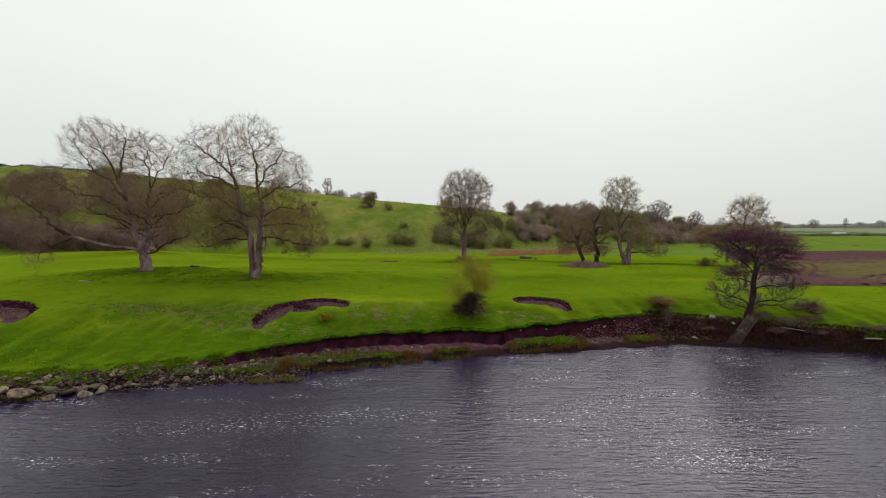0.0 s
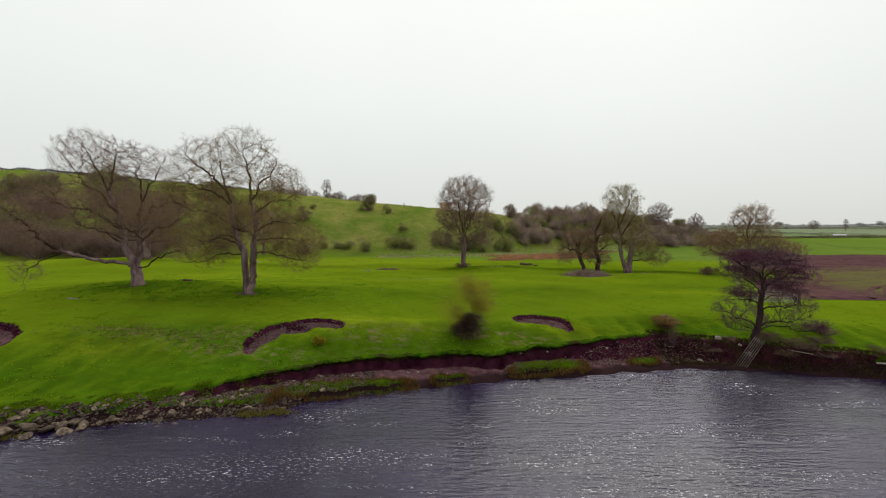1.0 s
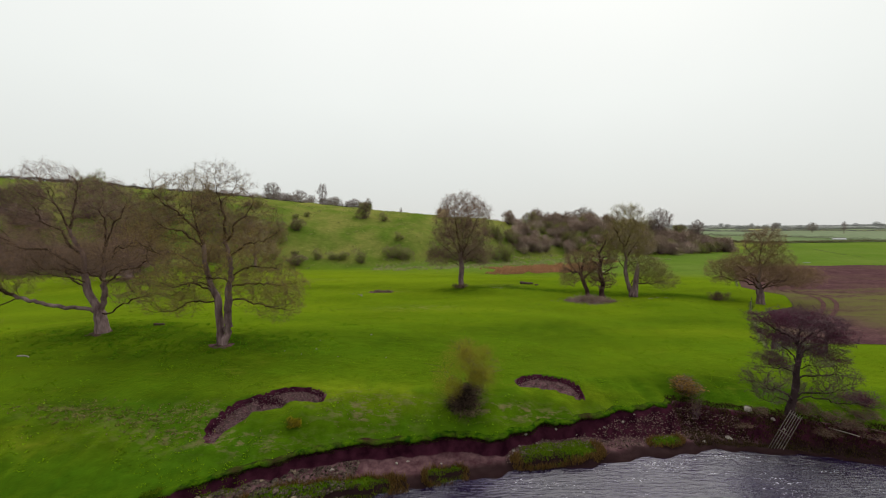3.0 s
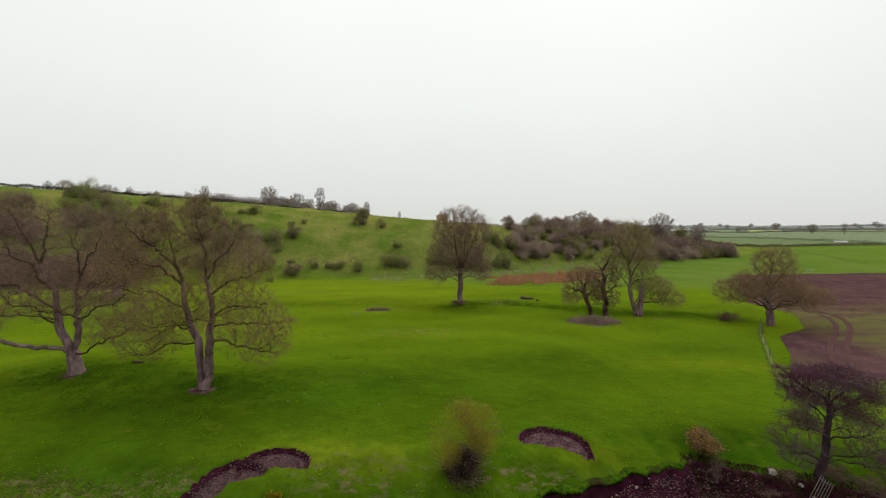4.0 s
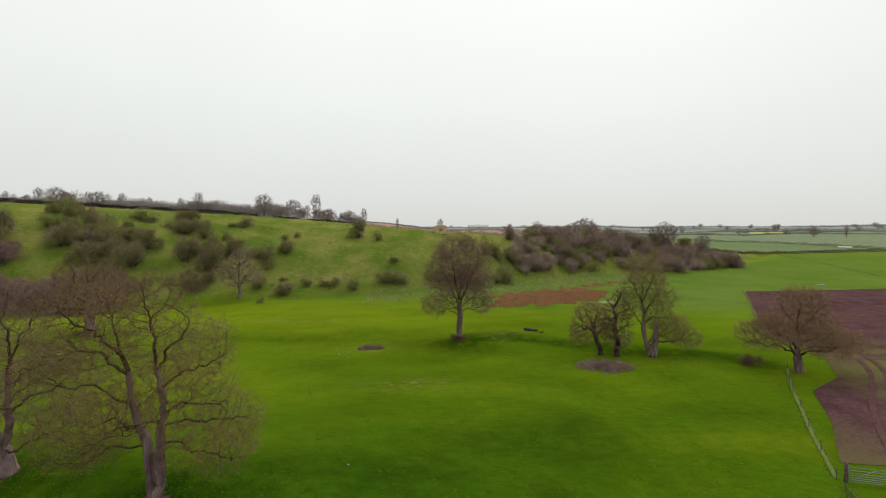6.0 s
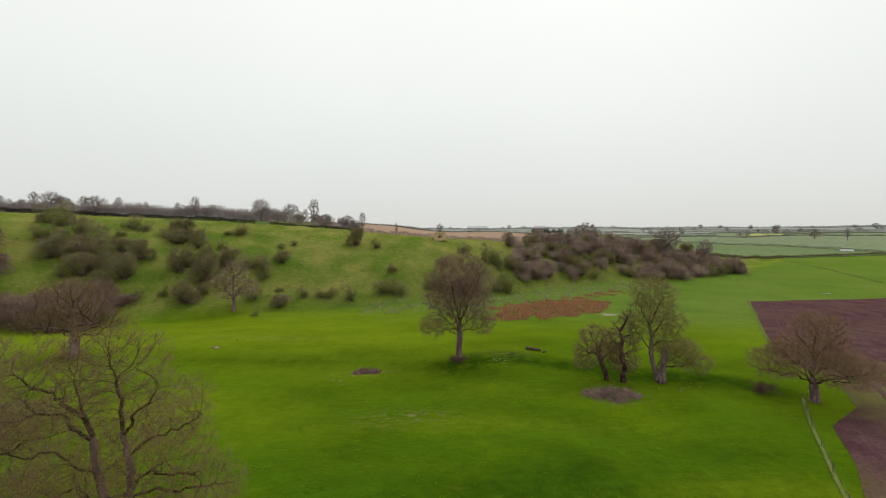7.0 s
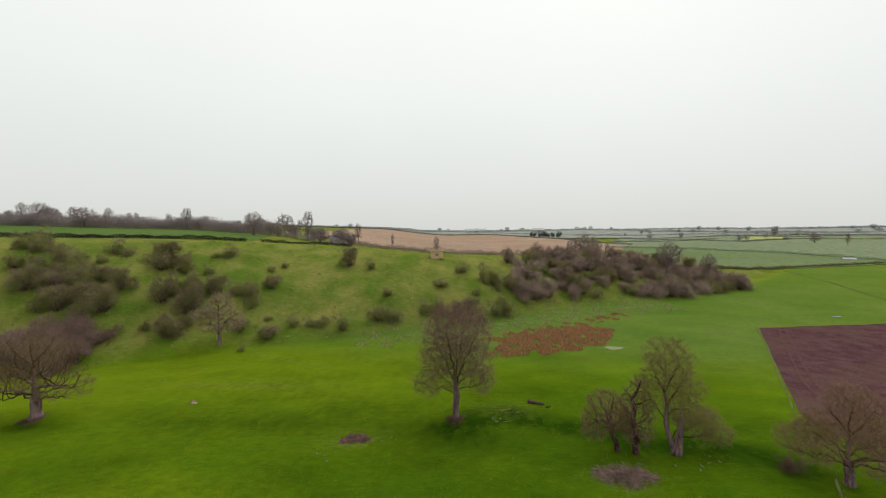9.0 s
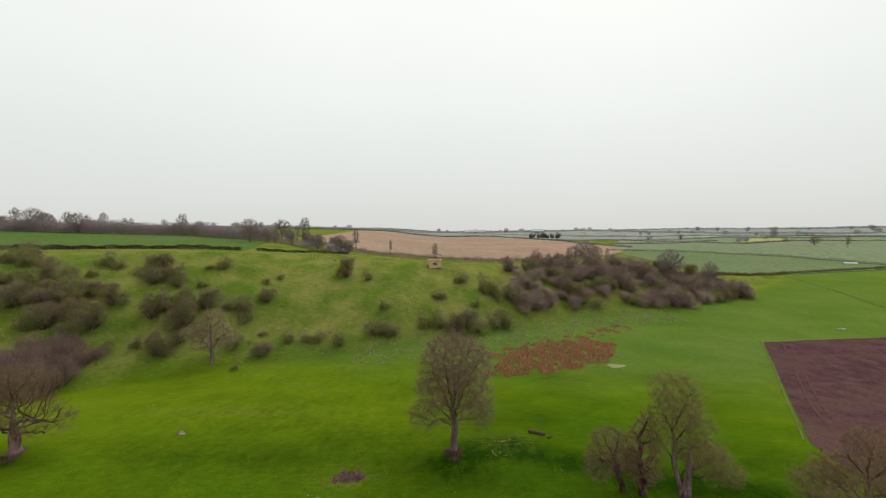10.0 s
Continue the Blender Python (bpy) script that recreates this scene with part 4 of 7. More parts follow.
# single upright tree out on the pasture, with several rising leaders
vase = [(-1, [(0, 0, -0.3), (0, 0, 1.2), (0.05, 0, 4.2), (0.0, 0, 6.4), (0.2, 0.1, 9.5), (0.1, 0.1, 13.0)])]
vase += boughs((((0.05, 0, 4.6), (-3.6, -0.4, 8.6), 0.2), ((0.05, 0, 4.9), (3.7, 0.3, 9.0), 0.2), ((0.0, 0, 5.5), (-2.6, 0.8, 12.2), 0.1), ((0.0, 0, 5.8), (2.6, -0.6, 12.8), 0.1), ((0, 0, 6.3), (-1.2, -1.4, 13.6), 0.1), ((0, 0, 6.5), (1.3, 1.2, 13.8), 0.1),
                ((0, 0, 5.2), (-0.4, 3.4, 9.6), 0.2), ((0, 0, 5.2), (0.5, -3.4, 9.2), 0.2), ((0, 0, 4.0), (-3.8, 0.3, 5.2), 0.5), ((0, 0, 4.2), (3.2, -0.4, 5.6), 0.5)))
tree_c = tree_meshes(13, vase, ((0.2, 0, 13.2, 4.6, 4.6, 4.5, 3.2), (0, 0, 9.6, 5.2, 4.8, 2.8, 1.8), (-3.6, 0, 5.8, 2.2, 2.2, 2.0, 0.6), (3.2, 0, 6.2, 2.2, 2.2, 2.0, 0.5), (0.0, 0.0, 6.4, 3.0, 3.0, 1.6, 0.4)),
                     5200, 0.38, 2.6, 0.44, 0.42, 0.011, 0.009, thick=0.02, per=3, length=0.7, buds=4, bud_size=0.042, lift=0.12, power=1.45, mats=(BARK, MAUVE_TWIG, MAUVE_BUD))
plant("upright_tree", tree_c, 4.2, 76.5, "tall upright bare tree with a brown twiggy tangle at its foot", size=(1.12, 1.12, 1.0))

# the group of decaying trees round a brush pile
tall = [(-1, [(0.3, 0, -0.3), (0.1, 0, 0.8), (-0.5, 0.1, 2.6), (-0.9, 0.1, 4.4), (-0.8, 0.1, 6.4), (-1.2, 0.1, 8.6), (-1.0, 0.1, 11.5)])]
tall += boughs((((-0.8, 0.1, 4.0), (-3.2, 0.4, 8.0), 0.3), ((-0.8, 0.1, 6.0), (1.6, 0, 10.4), 0.3), ((-1.0, 0.1, 7.4), (-2.9, 0.2, 11.8), 0.2), ((-1.0, 0.1, 8.2), (0.6, -0.6, 13.2), 0.2), ((-0.3, 0.1, 2.0), (3.4, 0.4, 3.6), 0.5), ((-0.1, 0, 1.4), (5.2, 0.2, 2.6), 0.5), ((-0.8, 0.1, 5.0), (2.8, 0.3, 6.2), 0.4)))
tree_d = tree_meshes(14, tall, ((-0.9, 0, 11.8, 3.1, 3.0, 3.4, 1.9), (0.8, 0, 8.8, 2.8, 2.6, 2.4, 1.0), (-2.8, 0, 8.2, 1.9, 2.2, 2.6, 0.6), (3.4, 0.3, 4.0, 2.8, 2.6, 2.2, 1.5), (5.4, 0.3, 2.8, 2.0, 2.0, 1.5, 0.7), (1.2, 0.2, 5.6, 2.6, 2.4, 1.8, 0.8)),
                     4200, 0.38, 2.6, 0.44, 0.36, 0.011, 0.009, thick=0.02, per=3, length=0.66, buds=5, bud_size=0.042, lift=0.10, power=1.45, mats=(BARK, TWIG, YELLOW_BUD))
plant("dying_tree", tree_d, 31.4, 66.9, "slender tree with pale trunk and yellowish twigs beside a dead snag")
hulk = [(-1, [(0, 0, -0.2), (-0.15, 0, 1.0), (0.1, 0, 2.2), (-0.35, 0, 3.6), (-0.55, 0, 5.0), (-0.3, 0, 6.3), (-0.7, 0, 7.2), (0.1, 0, 8.6), (0.6, 0, 9.8)])]
hulk += boughs((((-0.3, 0, 3.4), (1.4, 0.2, 4.8), 0.3), ((-0.5, 0, 4.8), (-2.2, 0, 6.4), 0.3), ((-0.4, 0, 6.1), (1.3, 0, 7.0), 0.2), ((0.0, 0, 2.2), (-1.6, 0.1, 3.0), 0.3), ((-0.6, 0, 7.0), (-1.5, 0.2, 8.4), 0.2)))
tree_h = tree_meshes(15, hulk, ((0.0, 0, 3.0, 2.2, 2.0, 1.8, 0.7), (-0.3, 0, 5.6, 2.4, 2.0, 2.4, 1), (0.3, 0, 8.6, 1.3, 1.2, 1.4, 0.35)), 900, 0.36, 2.2, 0.44, 0.38, 0.014, 0.020, thick=0.024, per=3, length=0.6, buds=3, bud_size=0.04, flare=1.3, power=3.2, mats=(HULK_BARK, RED_TWIG, RED_BUD))
plant("dead_tree", tree_h, 26.9, 67.2, "nearly dead gnarled tree with a twisted dark trunk")
low = [(-1, [(0, 0, -0.2), (-0.25, 0, 1.2), (-0.9, 0, 2.6), (-1.2, 0.1, 4.0), (-1.7, 0.1, 5.4)])] + boughs((((-0.9, 0, 2.6), (1.0, 0.2, 4.8), 0.3), ((-1.1, 0, 3.4), (-3.4, 0, 4.4), 0.4), ((-1.2, 0.1, 4.0), (-0.4, 0.6, 6.6), 0.2)))
tree_l = tree_meshes(16, low, ((-1.5, 0, 5.8, 2.5, 2.4, 2.3, 1.3), (-2.8, 0, 3.6, 2.0, 2.0, 1.9, 0.8), (0.3, 0.3, 4.0, 2.0, 2.0, 2.0, 0.7)), 1700, 0.36, 2.6, 0.44, 0.32, 0.011, 0.012, thick=0.02, per=3, length=0.66, buds=4, bud_size=0.04, power=2.6, mats=(HULK_BARK, RED_TWIG, RED_BUD))
plant("leaning_tree", tree_l, 24.9, 68.0, "leaning bare tree with reddish trunk beside the brush pile")

# spreading tree on the field corner, and one on the low ridge
spread = [(-1, [(0, 0, -0.3), (0.05, 0, 1.0), (-0.1, 0, 2.2), (-0.3, 0.1, 3.6), (0.1, 0.2, 5.2), (-0.2, 0.2, 7.0), (0.2, 0.2, 8.6)])]
spread += boughs((((-0.1, 0, 2.1), (-6.4, 0.1, 4.4), 0.5), ((0, 0, 1.9), (6.3, 0, 3.4), 0.5), ((-0.2, 0, 3.0), (-4.2, -0.4, 6.2), 0.5), ((0.0, 0, 3.2), (4.4, 0.4, 5.2), 0.4), ((0.1, 0.2, 5.0), (2.2, -0.2, 8.4), 0.3), ((0, 0.2, 5.4), (-2.2, 0.3, 8.6), 0.3),
                  ((0, 0, 2.4), (0.4, 4.4, 4.6), 0.4), ((0, 0, 2.4), (-0.2, -4.4, 4.4), 0.4), ((-0.2, 0, 2.6), (-3.6, 2.6, 4.8), 0.4), ((0, 0, 2.6), (3.4, -2.6, 4.4), 0.4)))
tree_e = tree_meshes(17, spread, ((0.2, 0, 8.9, 2.7, 2.8, 2.3, 1.3), (-1.4, 0, 6.4, 3.2, 3.0, 1.7, 0.9), (-4.8, 0, 5.0, 3.0, 3.4, 1.9, 1.2), (4.8, 0, 4.2, 3.2, 3.4, 1.6, 1.2), (2.0, 0, 6.2, 2.4, 2.6, 1.5, 0.6), (0, 3.0, 5.0, 3.2, 2.8, 1.8, 0.7), (0, -3.0, 4.6, 3.2, 2.8, 1.8, 0.7)),
                     5200, 0.36, 2.6, 0.42, 0.46, 0.010, 0.009, thick=0.019, per=3, length=0.62, buds=4, bud_size=0.040, power=1.45, mats=(BARK, RED_TWIG, RED_BUD))
plant("spreading_tree", tree_e, 47.2, 60.3, "low spreading bare tree with purplish-brown twigs at the field corner")
layered = [(-1, [(0, 0, -0.3), (0, 0, 1.4), (0.1, 0, 4.4), (0.1, 0, 6.8)])] + [(-1, [(0.05, 0, h), (sx * 2.2, sy * 1.2, h + 0.9), (sx * 5.0, sy * 2.6, h + 0.9)]) for h, sx, sy in ((2.6, 1, -0.3), (2.8, -1, 0.2), (3.4, 1, 0.4), (3.7, -1, -0.5), (4.3, 1, -0.2), (4.6, -0.7, 0.6), (3.2, 0.1, 1.4), (3.5, -0.1, -1.4))]
tree_f = tree_meshes(19, layered, ((0.4, 0, 9.2, 5.2, 4.8, 3.2, 1.7), (4.6, -0.2, 5.0, 3.8, 3.6, 2.0, 1.0), (-4.6, 0, 5.2, 3.8, 3.6, 2.0, 1.0), (0, 0, 6.2, 4.6, 5.0, 2.0, 0.9)),
                     2700, 0.42, 3.0, 0.52, 0.62, 0.013, 0.010, thick=0.02, per=3, length=0.7, buds=3, bud_size=0.038, flare=1.6)
plant("spreading_tree", tree_f, -57.0, 75.4, "broad bare tree with layered limbs and a flared trunk")

# alder leaning over the water, hung with dark cones and catkins
alder = [(-1, [(0, 0, -0.6), (0.0, 0, 0.5), (0.25, 0, 1.3), (0.4, 0, 2.2), (0.42, 0, 3.1), (0.62, 0.1, 4.2), (0.5, 0.1, 5.0), (0.7, 0.1, 6.2)])]
alder += boughs((((0.4, 0, 2.9), (-1.8, -0.2, 3.7), 0.15), ((0.4, 0, 2.4), (3.3, 0, 3.0), 0.25), ((0.2, 0, 1.2), (-2.6, -0.4, 2.5), 0.2), ((0.5, 0, 3.9), (3.0, 0, 5.6), 0.25), ((0.5, 0, 3.6), (-1.2, 0.2, 5.4), 0.2), ((0.5, 0, 4.8), (-2.4, 0, 6.8), 0.2),
                 ((0.2, 0, 1.2), (3.6, -0.4, 2.0), 0.3), ((0.1, 0, 0.8), (4.8, -0.5, 1.2), 0.5), ((0.5, 0, 4.4), (2.3, 0.3, 6.6), 0.2), ((0.4, 0, 3.2), (0.6, -2.0, 4.2), 0.2), ((0.4, 0, 3.4), (0.4, 2.0, 4.6), 0.2), ((0.1, 0, 0.9), (-1.8, 0.3, 1.2), 0.3)))
tree_r = tree_meshes(18, alder, ((-0.7, 0, 6.4, 2.2, 1.8, 0.9, 1.1), (1.2, 0, 6.4, 1.6, 1.7, 0.9, 0.9), (2.7, 0, 5.6, 1.3, 1.5, 1.2, 0.8), (-1.4, 0, 5.4, 1.3, 1.4, 0.8, 0.5), (-1.3, 0, 3.8, 1.2, 1.4, 0.6, 0.5), (2.3, 0, 4.2, 1.4, 1.5, 0.7, 0.6), (0.5, 0, 5.0, 1.7, 1.6, 0.9, 0.7),
                                 (-2.1, -0.3, 2.7, 1.5, 1.4, 0.8, 0.6), (2.9, -0.1, 2.8, 1.6, 1.5, 0.8, 0.7), (2.4, -0.3, 1.8, 1.8, 1.2, 0.6, 0.4), (4.6, -0.4, 1.4, 1.1, 0.9, 0.5, 0.3), (-1.3, 0, 1.6, 1.2, 1.0, 0.6, 0.25)),
                     4600, 0.21, 1.8, 0.24, 0.24, 0.007, 0.006, thick=0.011, per=3, length=0.36, buds=0, power=1.75, mats=(DARK_BARK, DARK_TWIG, CATKIN))
rng = np.random.default_rng(5)
heads = []
for cx, cy, cz, rx, ry, rz, n in ((-0.9, 0, 6.7, 2.0, 1.6, 0.5, 30), (1.2, 0, 6.6, 1.5, 1.5, 0.6, 26), (2.9, 0, 5.7, 1.0, 1.2, 1.0, 22), (-1.4, 0, 5.6, 1.1, 1.2, 0.5, 10), (0.5, 0, 5.2, 1.5, 1.4, 0.5, 16), (-1.0, 0, 3.9, 1.1, 1.2, 0.3, 12), (2.2, 0, 4.3, 1.3, 1.2, 0.4, 14), (4.7, -0.4, 1.4, 0.9, 0.8, 0.3, 6)):
    c = unit(rng.normal(size=(n, 3))) * rng.random((n, 1)) ** 0.5 * (rx, ry, rz) + (cx, cy, cz)
    k = np.repeat(c, 260, axis=0)
    heads.append(k + rng.normal(size=k.shape) * (0.30, 0.30, 0.075))
heads = np.concatenate(heads)
v, f = flakes(heads, 0.034 * rng.uniform(0.6, 1.3, len(heads)), rng)
tree_r["catkin_cover"] = mesh_from("catkin_cover", v, [f], [CATKIN])
plant("alder_tree", tree_r, 22.05, 27.75, "dark purplish alder hung with cones, rooted in the river bank", size=(0.88, 0.88, 0.93))
small = [(-1, [(0, 0, -0.3), (0.1, 0, 2.0), (0, 0, 5.0), (0.1, 0, 8.0)]), (-1, [(0.1, 0, 2.6), (-1.6, 0, 5.2)]), (-1, [(0.1, 0, 2.8), (1.7, 0.2, 5.4)])]
tree_g = tree_meshes(20, small, ((0.6, 0, 9.0, 2.4, 2.6, 2.8, 1.2), (-2.8, 0, 6.6, 2.4, 2.8, 2.2, 1), (2.8, 0, 5.4, 2.4, 2.8, 2.4, 1), (-1.0, 0, 4.4, 3.0, 3.0, 1.8, 0.6)), 1500, 0.42, 3.2, 0.52, 0.34, 0.016, 0.016, thick=0.025, per=3, length=0.8, buds=2, bud_size=0.055, lift=0.05, mats=(BARK, RED_TWIG, GREY_SCRUB))
plant("bare_tree", tree_g, -53.5, 116.6, "small bare tree with mauve-brown twigs under the hill", size=(1.15, 1.15, 1.15))

# ---- scrub and bushes ----
def bush_meshes(seed, lobes, stems, flakes_n, size, mat, spread=0.45, twigs=700, puff=(0.15, 0.27), tall=(0.22, 0.72)):
    """A rounded shrub, one metre wide and high before scaling: stems, twigs, and a fuzz of buds and small leaves."""
    rng = np.random.default_rng(seed)
    L = np.array([(rng.uniform(-spread, spread) * 0.62, rng.uniform(-spread, spread) * 0.62, rng.uniform(*tall), rng.uniform(*puff)) for _ in range(lobes)])
    j = rng.integers(0, lobes, stems)
    end = L[j, :3] + rng.normal(size=(stems, 3)) * 0.05
    foot = np.stack([rng.normal(size=stems) * 0.06, rng.normal(size=stems) * 0.06, np.zeros(stems) - 0.05], -1)
    bow = (foot + end) / 2 + np.stack([end[:, 0] * 0.25, end[:, 1] * 0.25, np.full(stems, 0.06)], -1)
    v1, q1 = rods(np.concatenate([foot, bow]), np.concatenate([bow, end]), np.concatenate([np.full(stems, 0.012), np.full(stems, 0.009)]), np.concatenate([np.full(stems, 0.009), np.full(stems, 0.004)]), 4)
    meshes = {"woody_base": mesh_from("woody_base", v1, [q1], [DARK_TWIG])}
    j = rng.integers(0, lobes, twigs)
    out = unit(rng.normal(size=(twigs, 3)) + (0, 0, 0.35))
    a = L[j, :3] + out * L[j, 3:] * 0.55
    b = a + unit(out + rng.normal(size=out.shape) * 0.35) * L[j, 3:] * rng.uniform(0.45, 1.0, (twigs, 1))
    ra = np.full(twigs, 0.0035)
    v2, q2 = rods(a, b, ra, ra * 0.5)
    j = rng.integers(0, lobes, flakes_n)
    out = unit(rng.normal(size=(flakes_n, 3)) + (0, 0, 0.15))
    p = L[j, :3] + out * L[j, 3:] * (rng.random((flakes_n, 1)) ** 0.45 + 0.16 * np.abs(rng.normal(size=(flakes_n, 1)))) * 1.05
    p[:, 2] = np.maximum(p[:, 2], 0.015 + 0.05 * rng.random(flakes_n))
    v3, f3 = flakes(p, size * rng.uniform(0.5, 1.3, flakes_n), rng)
    meshes["twig_mass"] = mesh_from("twig_mass", v2, [q2], [SCRUB_TWIG if mat in (THORN, GREY_SCRUB, DARK_SCRUB) else TWIG])
    meshes["foliage"] = mesh_from("foliage", v3, [f3], [mat])
    return meshes


thorns = [bush_meshes(30 + k, n, 14, 5200, 0.0135, m, twigs=800, puff=(0.12, 0.26), tall=(0.10, 0.55)) for k, (n, m) in enumerate(((8, THORN), (11, THORN), (7, THORN), (12, GREY_SCRUB), (9, GREY_SCRUB), (10, DARK_SCRUB)))]
thickets = [bush_meshes(40 + k, n, 22, 11500, 0.0085, m, twigs=1800, puff=(0.10, 0.23), tall=(0.12, 0.64)) for k, (n, m) in enumerate(((20, THORN), (17, THORN), (20, GREY_SCRUB), (24, GREY_SCRUB), (22, DARK_SCRUB)))]
rng = random.Random(4)


def thorn(x, y, w, h, grey=False, group="scrub on the hillside", dark=False):
    if w > 7.4:
        # a large clump is several bushes grown together
        for dx, dy, k in ((-0.27, -0.06, 0.56), (0.06, 0.16, 0.6), (0.30, -0.08, 0.5)):
            thorn(x + dx * w, y + dy * w + rng.uniform(-1, 1), w * k * rng.uniform(0.9, 1.1), h * rng.uniform(0.72, 1.0), grey, group, dark)
        return None
    big = w > 5.5
    kind = (thickets[4] if big else thorns[5]) if dark else (rng.choice(thickets[2:4]) if grey else rng.choice(thickets[:2])) if big else thorns[rng.choice((3, 4))] if grey else thorns[rng.choice((0, 1, 2))]
    k = rng.uniform(0.85, 1.15)
    return plant("bare_bush" if grey else "thorn_bush", kind, x, y, "rounded grey-brown leafless bush on the hillside" if grey else "rounded olive-brown thorn bush just coming into leaf",
                 "bush", rng.uniform(0, 360), (w * 1.42, w * 1.42 * k, h * 1.4), 0.1 + 0.04 * h, group)


SLOPE_LEFT = ((-115.6, 134.0, 9.0, 6.6), (-99.7, 141.9, 5.3, 4.4), (-94.7, 141.5, 4.4, 3.1), (-84.7, 145.2, 7.2, 4.5), (-86.7, 139.5, 3.8, 2.8), (-69.6, 153.8, 4.6, 5.0), (-80.0, 146.5, 2.7, 2.2), (-73.4, 152.1, 2.9, 1.5),
              (-69.7, 142.1, 3.5, 3.0), (-53.8, 148.7, 2.6, 1.9), (-50.6, 153.4, 2.7, 2.1), (-50.3, 140.9, 5.6, 4.2), (-108.3, 124.8, 7.5, 5.3), (-99.9, 120.2, 12.2, 6.9), (-101.5, 129.6, 9.4, 7.1), (-92.6, 127.3, 9.2, 4.9),
              (-94.6, 123.5, 8.9, 5.9), (-84.3, 125.5, 6.4, 5.5), (-97.3, 135.4, 3.3, 2.3), (-94.9, 113.3, 4.5, 5.6), (-94.1, 116.9, 5.6, 3.9), (-88.6, 116.2, 9.7, 6.3), (-83.4, 117.9, 6.3, 6.5))
SLOPE_MIDDLE = ((-79.1, 139.1, 10.3, 5.1), (-70.2, 126.6, 12.2, 9.5), (-67.1, 129.0, 4.7, 6.3), (-63.3, 132.9, 6.5, 5.2), (-54.9, 132.9, 8.1, 6.2), (-66.6, 117.5, 7.0, 6.3), (-73.1, 117.8, 3.1, 2.8), (-78.1, 115.1, 3.3, 1.9),
                (-64.9, 122.4, 4.4, 2.9), (-47.1, 130.3, 2.5, 1.6), (-44.0, 123.1, 5.6, 3.6), (-51.4, 124.0, 3.6, 3.9), (-47.0, 113.9, 1.9, 1.7))
LEFT_THICKET = ((-82.8, 110.2, 9.0, 7.7), (-79.3, 111.5, 6.5, 3.7), (-84.6, 101.4, 13.9, 11.0), (-80.8, 104.7, 9.7, 7.3), (-92.7, 99.9, 13.7, 10.8), (-104, 96, 14, 11), (-116, 92, 14, 11), (-90, 107, 9, 7), (-128, 90, 14, 10), (-110, 108, 10, 7))
SLOPE_RIGHT = ((-30.1, 160.6, 5.7, 6.7), (-22.5, 160.2, 3.6, 4.0), (-14.3, 145.2, 3.6, 2.7), (-14.0, 135.2, 9.1, 5.3), (-25.5, 128.9, 4.1, 5.0), (-34.9, 129.6, 3.1, 2.8), (-39.5, 129.0, 3.1, 3.9), (-32.1, 130.4, 4.4, 2.8),
               (11.4, 167.4, 5.3, 4.3), (2.9, 156.5, 5.5, 2.8), (15.0, 154.6, 3.5, 2.7), (0.7, 143.0, 8.7, 5.7), (11.6, 144.2, 11.4, 6.4), (23.0, 147.5, 8.2, 6.7), (21.6, 162.3, 8.2, 8.2), (29.7, 164.7, 6.3, 6.3))
for spots in (SLOPE_LEFT, SLOPE_MIDDLE, SLOPE_RIGHT):
    for x, y, w, h in spots:
        thorn(x, y, w, h)
for x, y, w, h in LEFT_THICKET:
    thorn(x, y, w, h * 0.72, True, "thicket under the hill", True)
placed = []
while len(placed) < 34:
    x = rng.uniform(-200, -112)
    y = float(along(x, FOOT_X, FOOT_Y)) + rng.uniform(2, 30)
    if all((x - a) ** 2 + (y - b) ** 2 > 60 for a, b in placed):
        placed.append((x, y))
        s = rng.uniform(6, 11)
        thorn(x, y, s, s * rng.uniform(0.6, 0.8), rng.random() < 0.5)
# the scrub wood on the right-hand end of the hill
placed = []
while len(placed) < 145:
    u, v = rng.random(), rng.random()
    x = 32 + 112 * u
    near_y, far_y = along(x, (32, 55, 92, 144), (156, 169, 171, 192)), along(x, (32, 60, 100, 144), (190, 208, 212, 206))
    y = near_y + (far_y - near_y) * v
    if all((x - a) ** 2 + (y - b) ** 2 > 9 for a, b in placed):
        placed.append((x, y))
        s = rng.uniform(4.2, 7.2)
        thorn(x, y, s, s * rng.uniform(0.7, 1.15), rng.random() < 0.72, "scrub wood on the hill end")

# riverside thorn: a dense dark skirt with a haze of green shoots over it
SKIRT = leafy("hawthorn_skirt", (0.022, 0.014, 0.012), (0.026, 0.017, 0.013), 0.5)
SHOOT = leafy("young_leaf", (0.25, 0.205, 0.028), (0.27, 0.23, 0.030), 0.35)
skirt = bush_meshes(50, 7, 30, 8000, 0.017, SKIRT, twigs=1500)
haze = bush_meshes(51, 18, 40, 42000, 0.0058, SHOOT, twigs=120, puff=(0.10, 0.28))
river_thorn = plant("riverside_thorn", {"skirt": skirt["foliage"], "twig_mass": skirt["twig_mass"]}, 2.0, 27.6, "thorn bush with dark woody skirt and hazy olive upper shoots", "bush", 20, (3.4, 3.2, 1.9))
for key in ("twig_mass", "foliage"):
    up = piece("upper_shoot_mass" if key == "twig_mass" else "young_leaf_haze", haze[key], river_thorn)
    up.matrix_basis = pose(0, 0, 0.3) @ Matrix.Diagonal((1.25, 1.25, 2.25, 1))

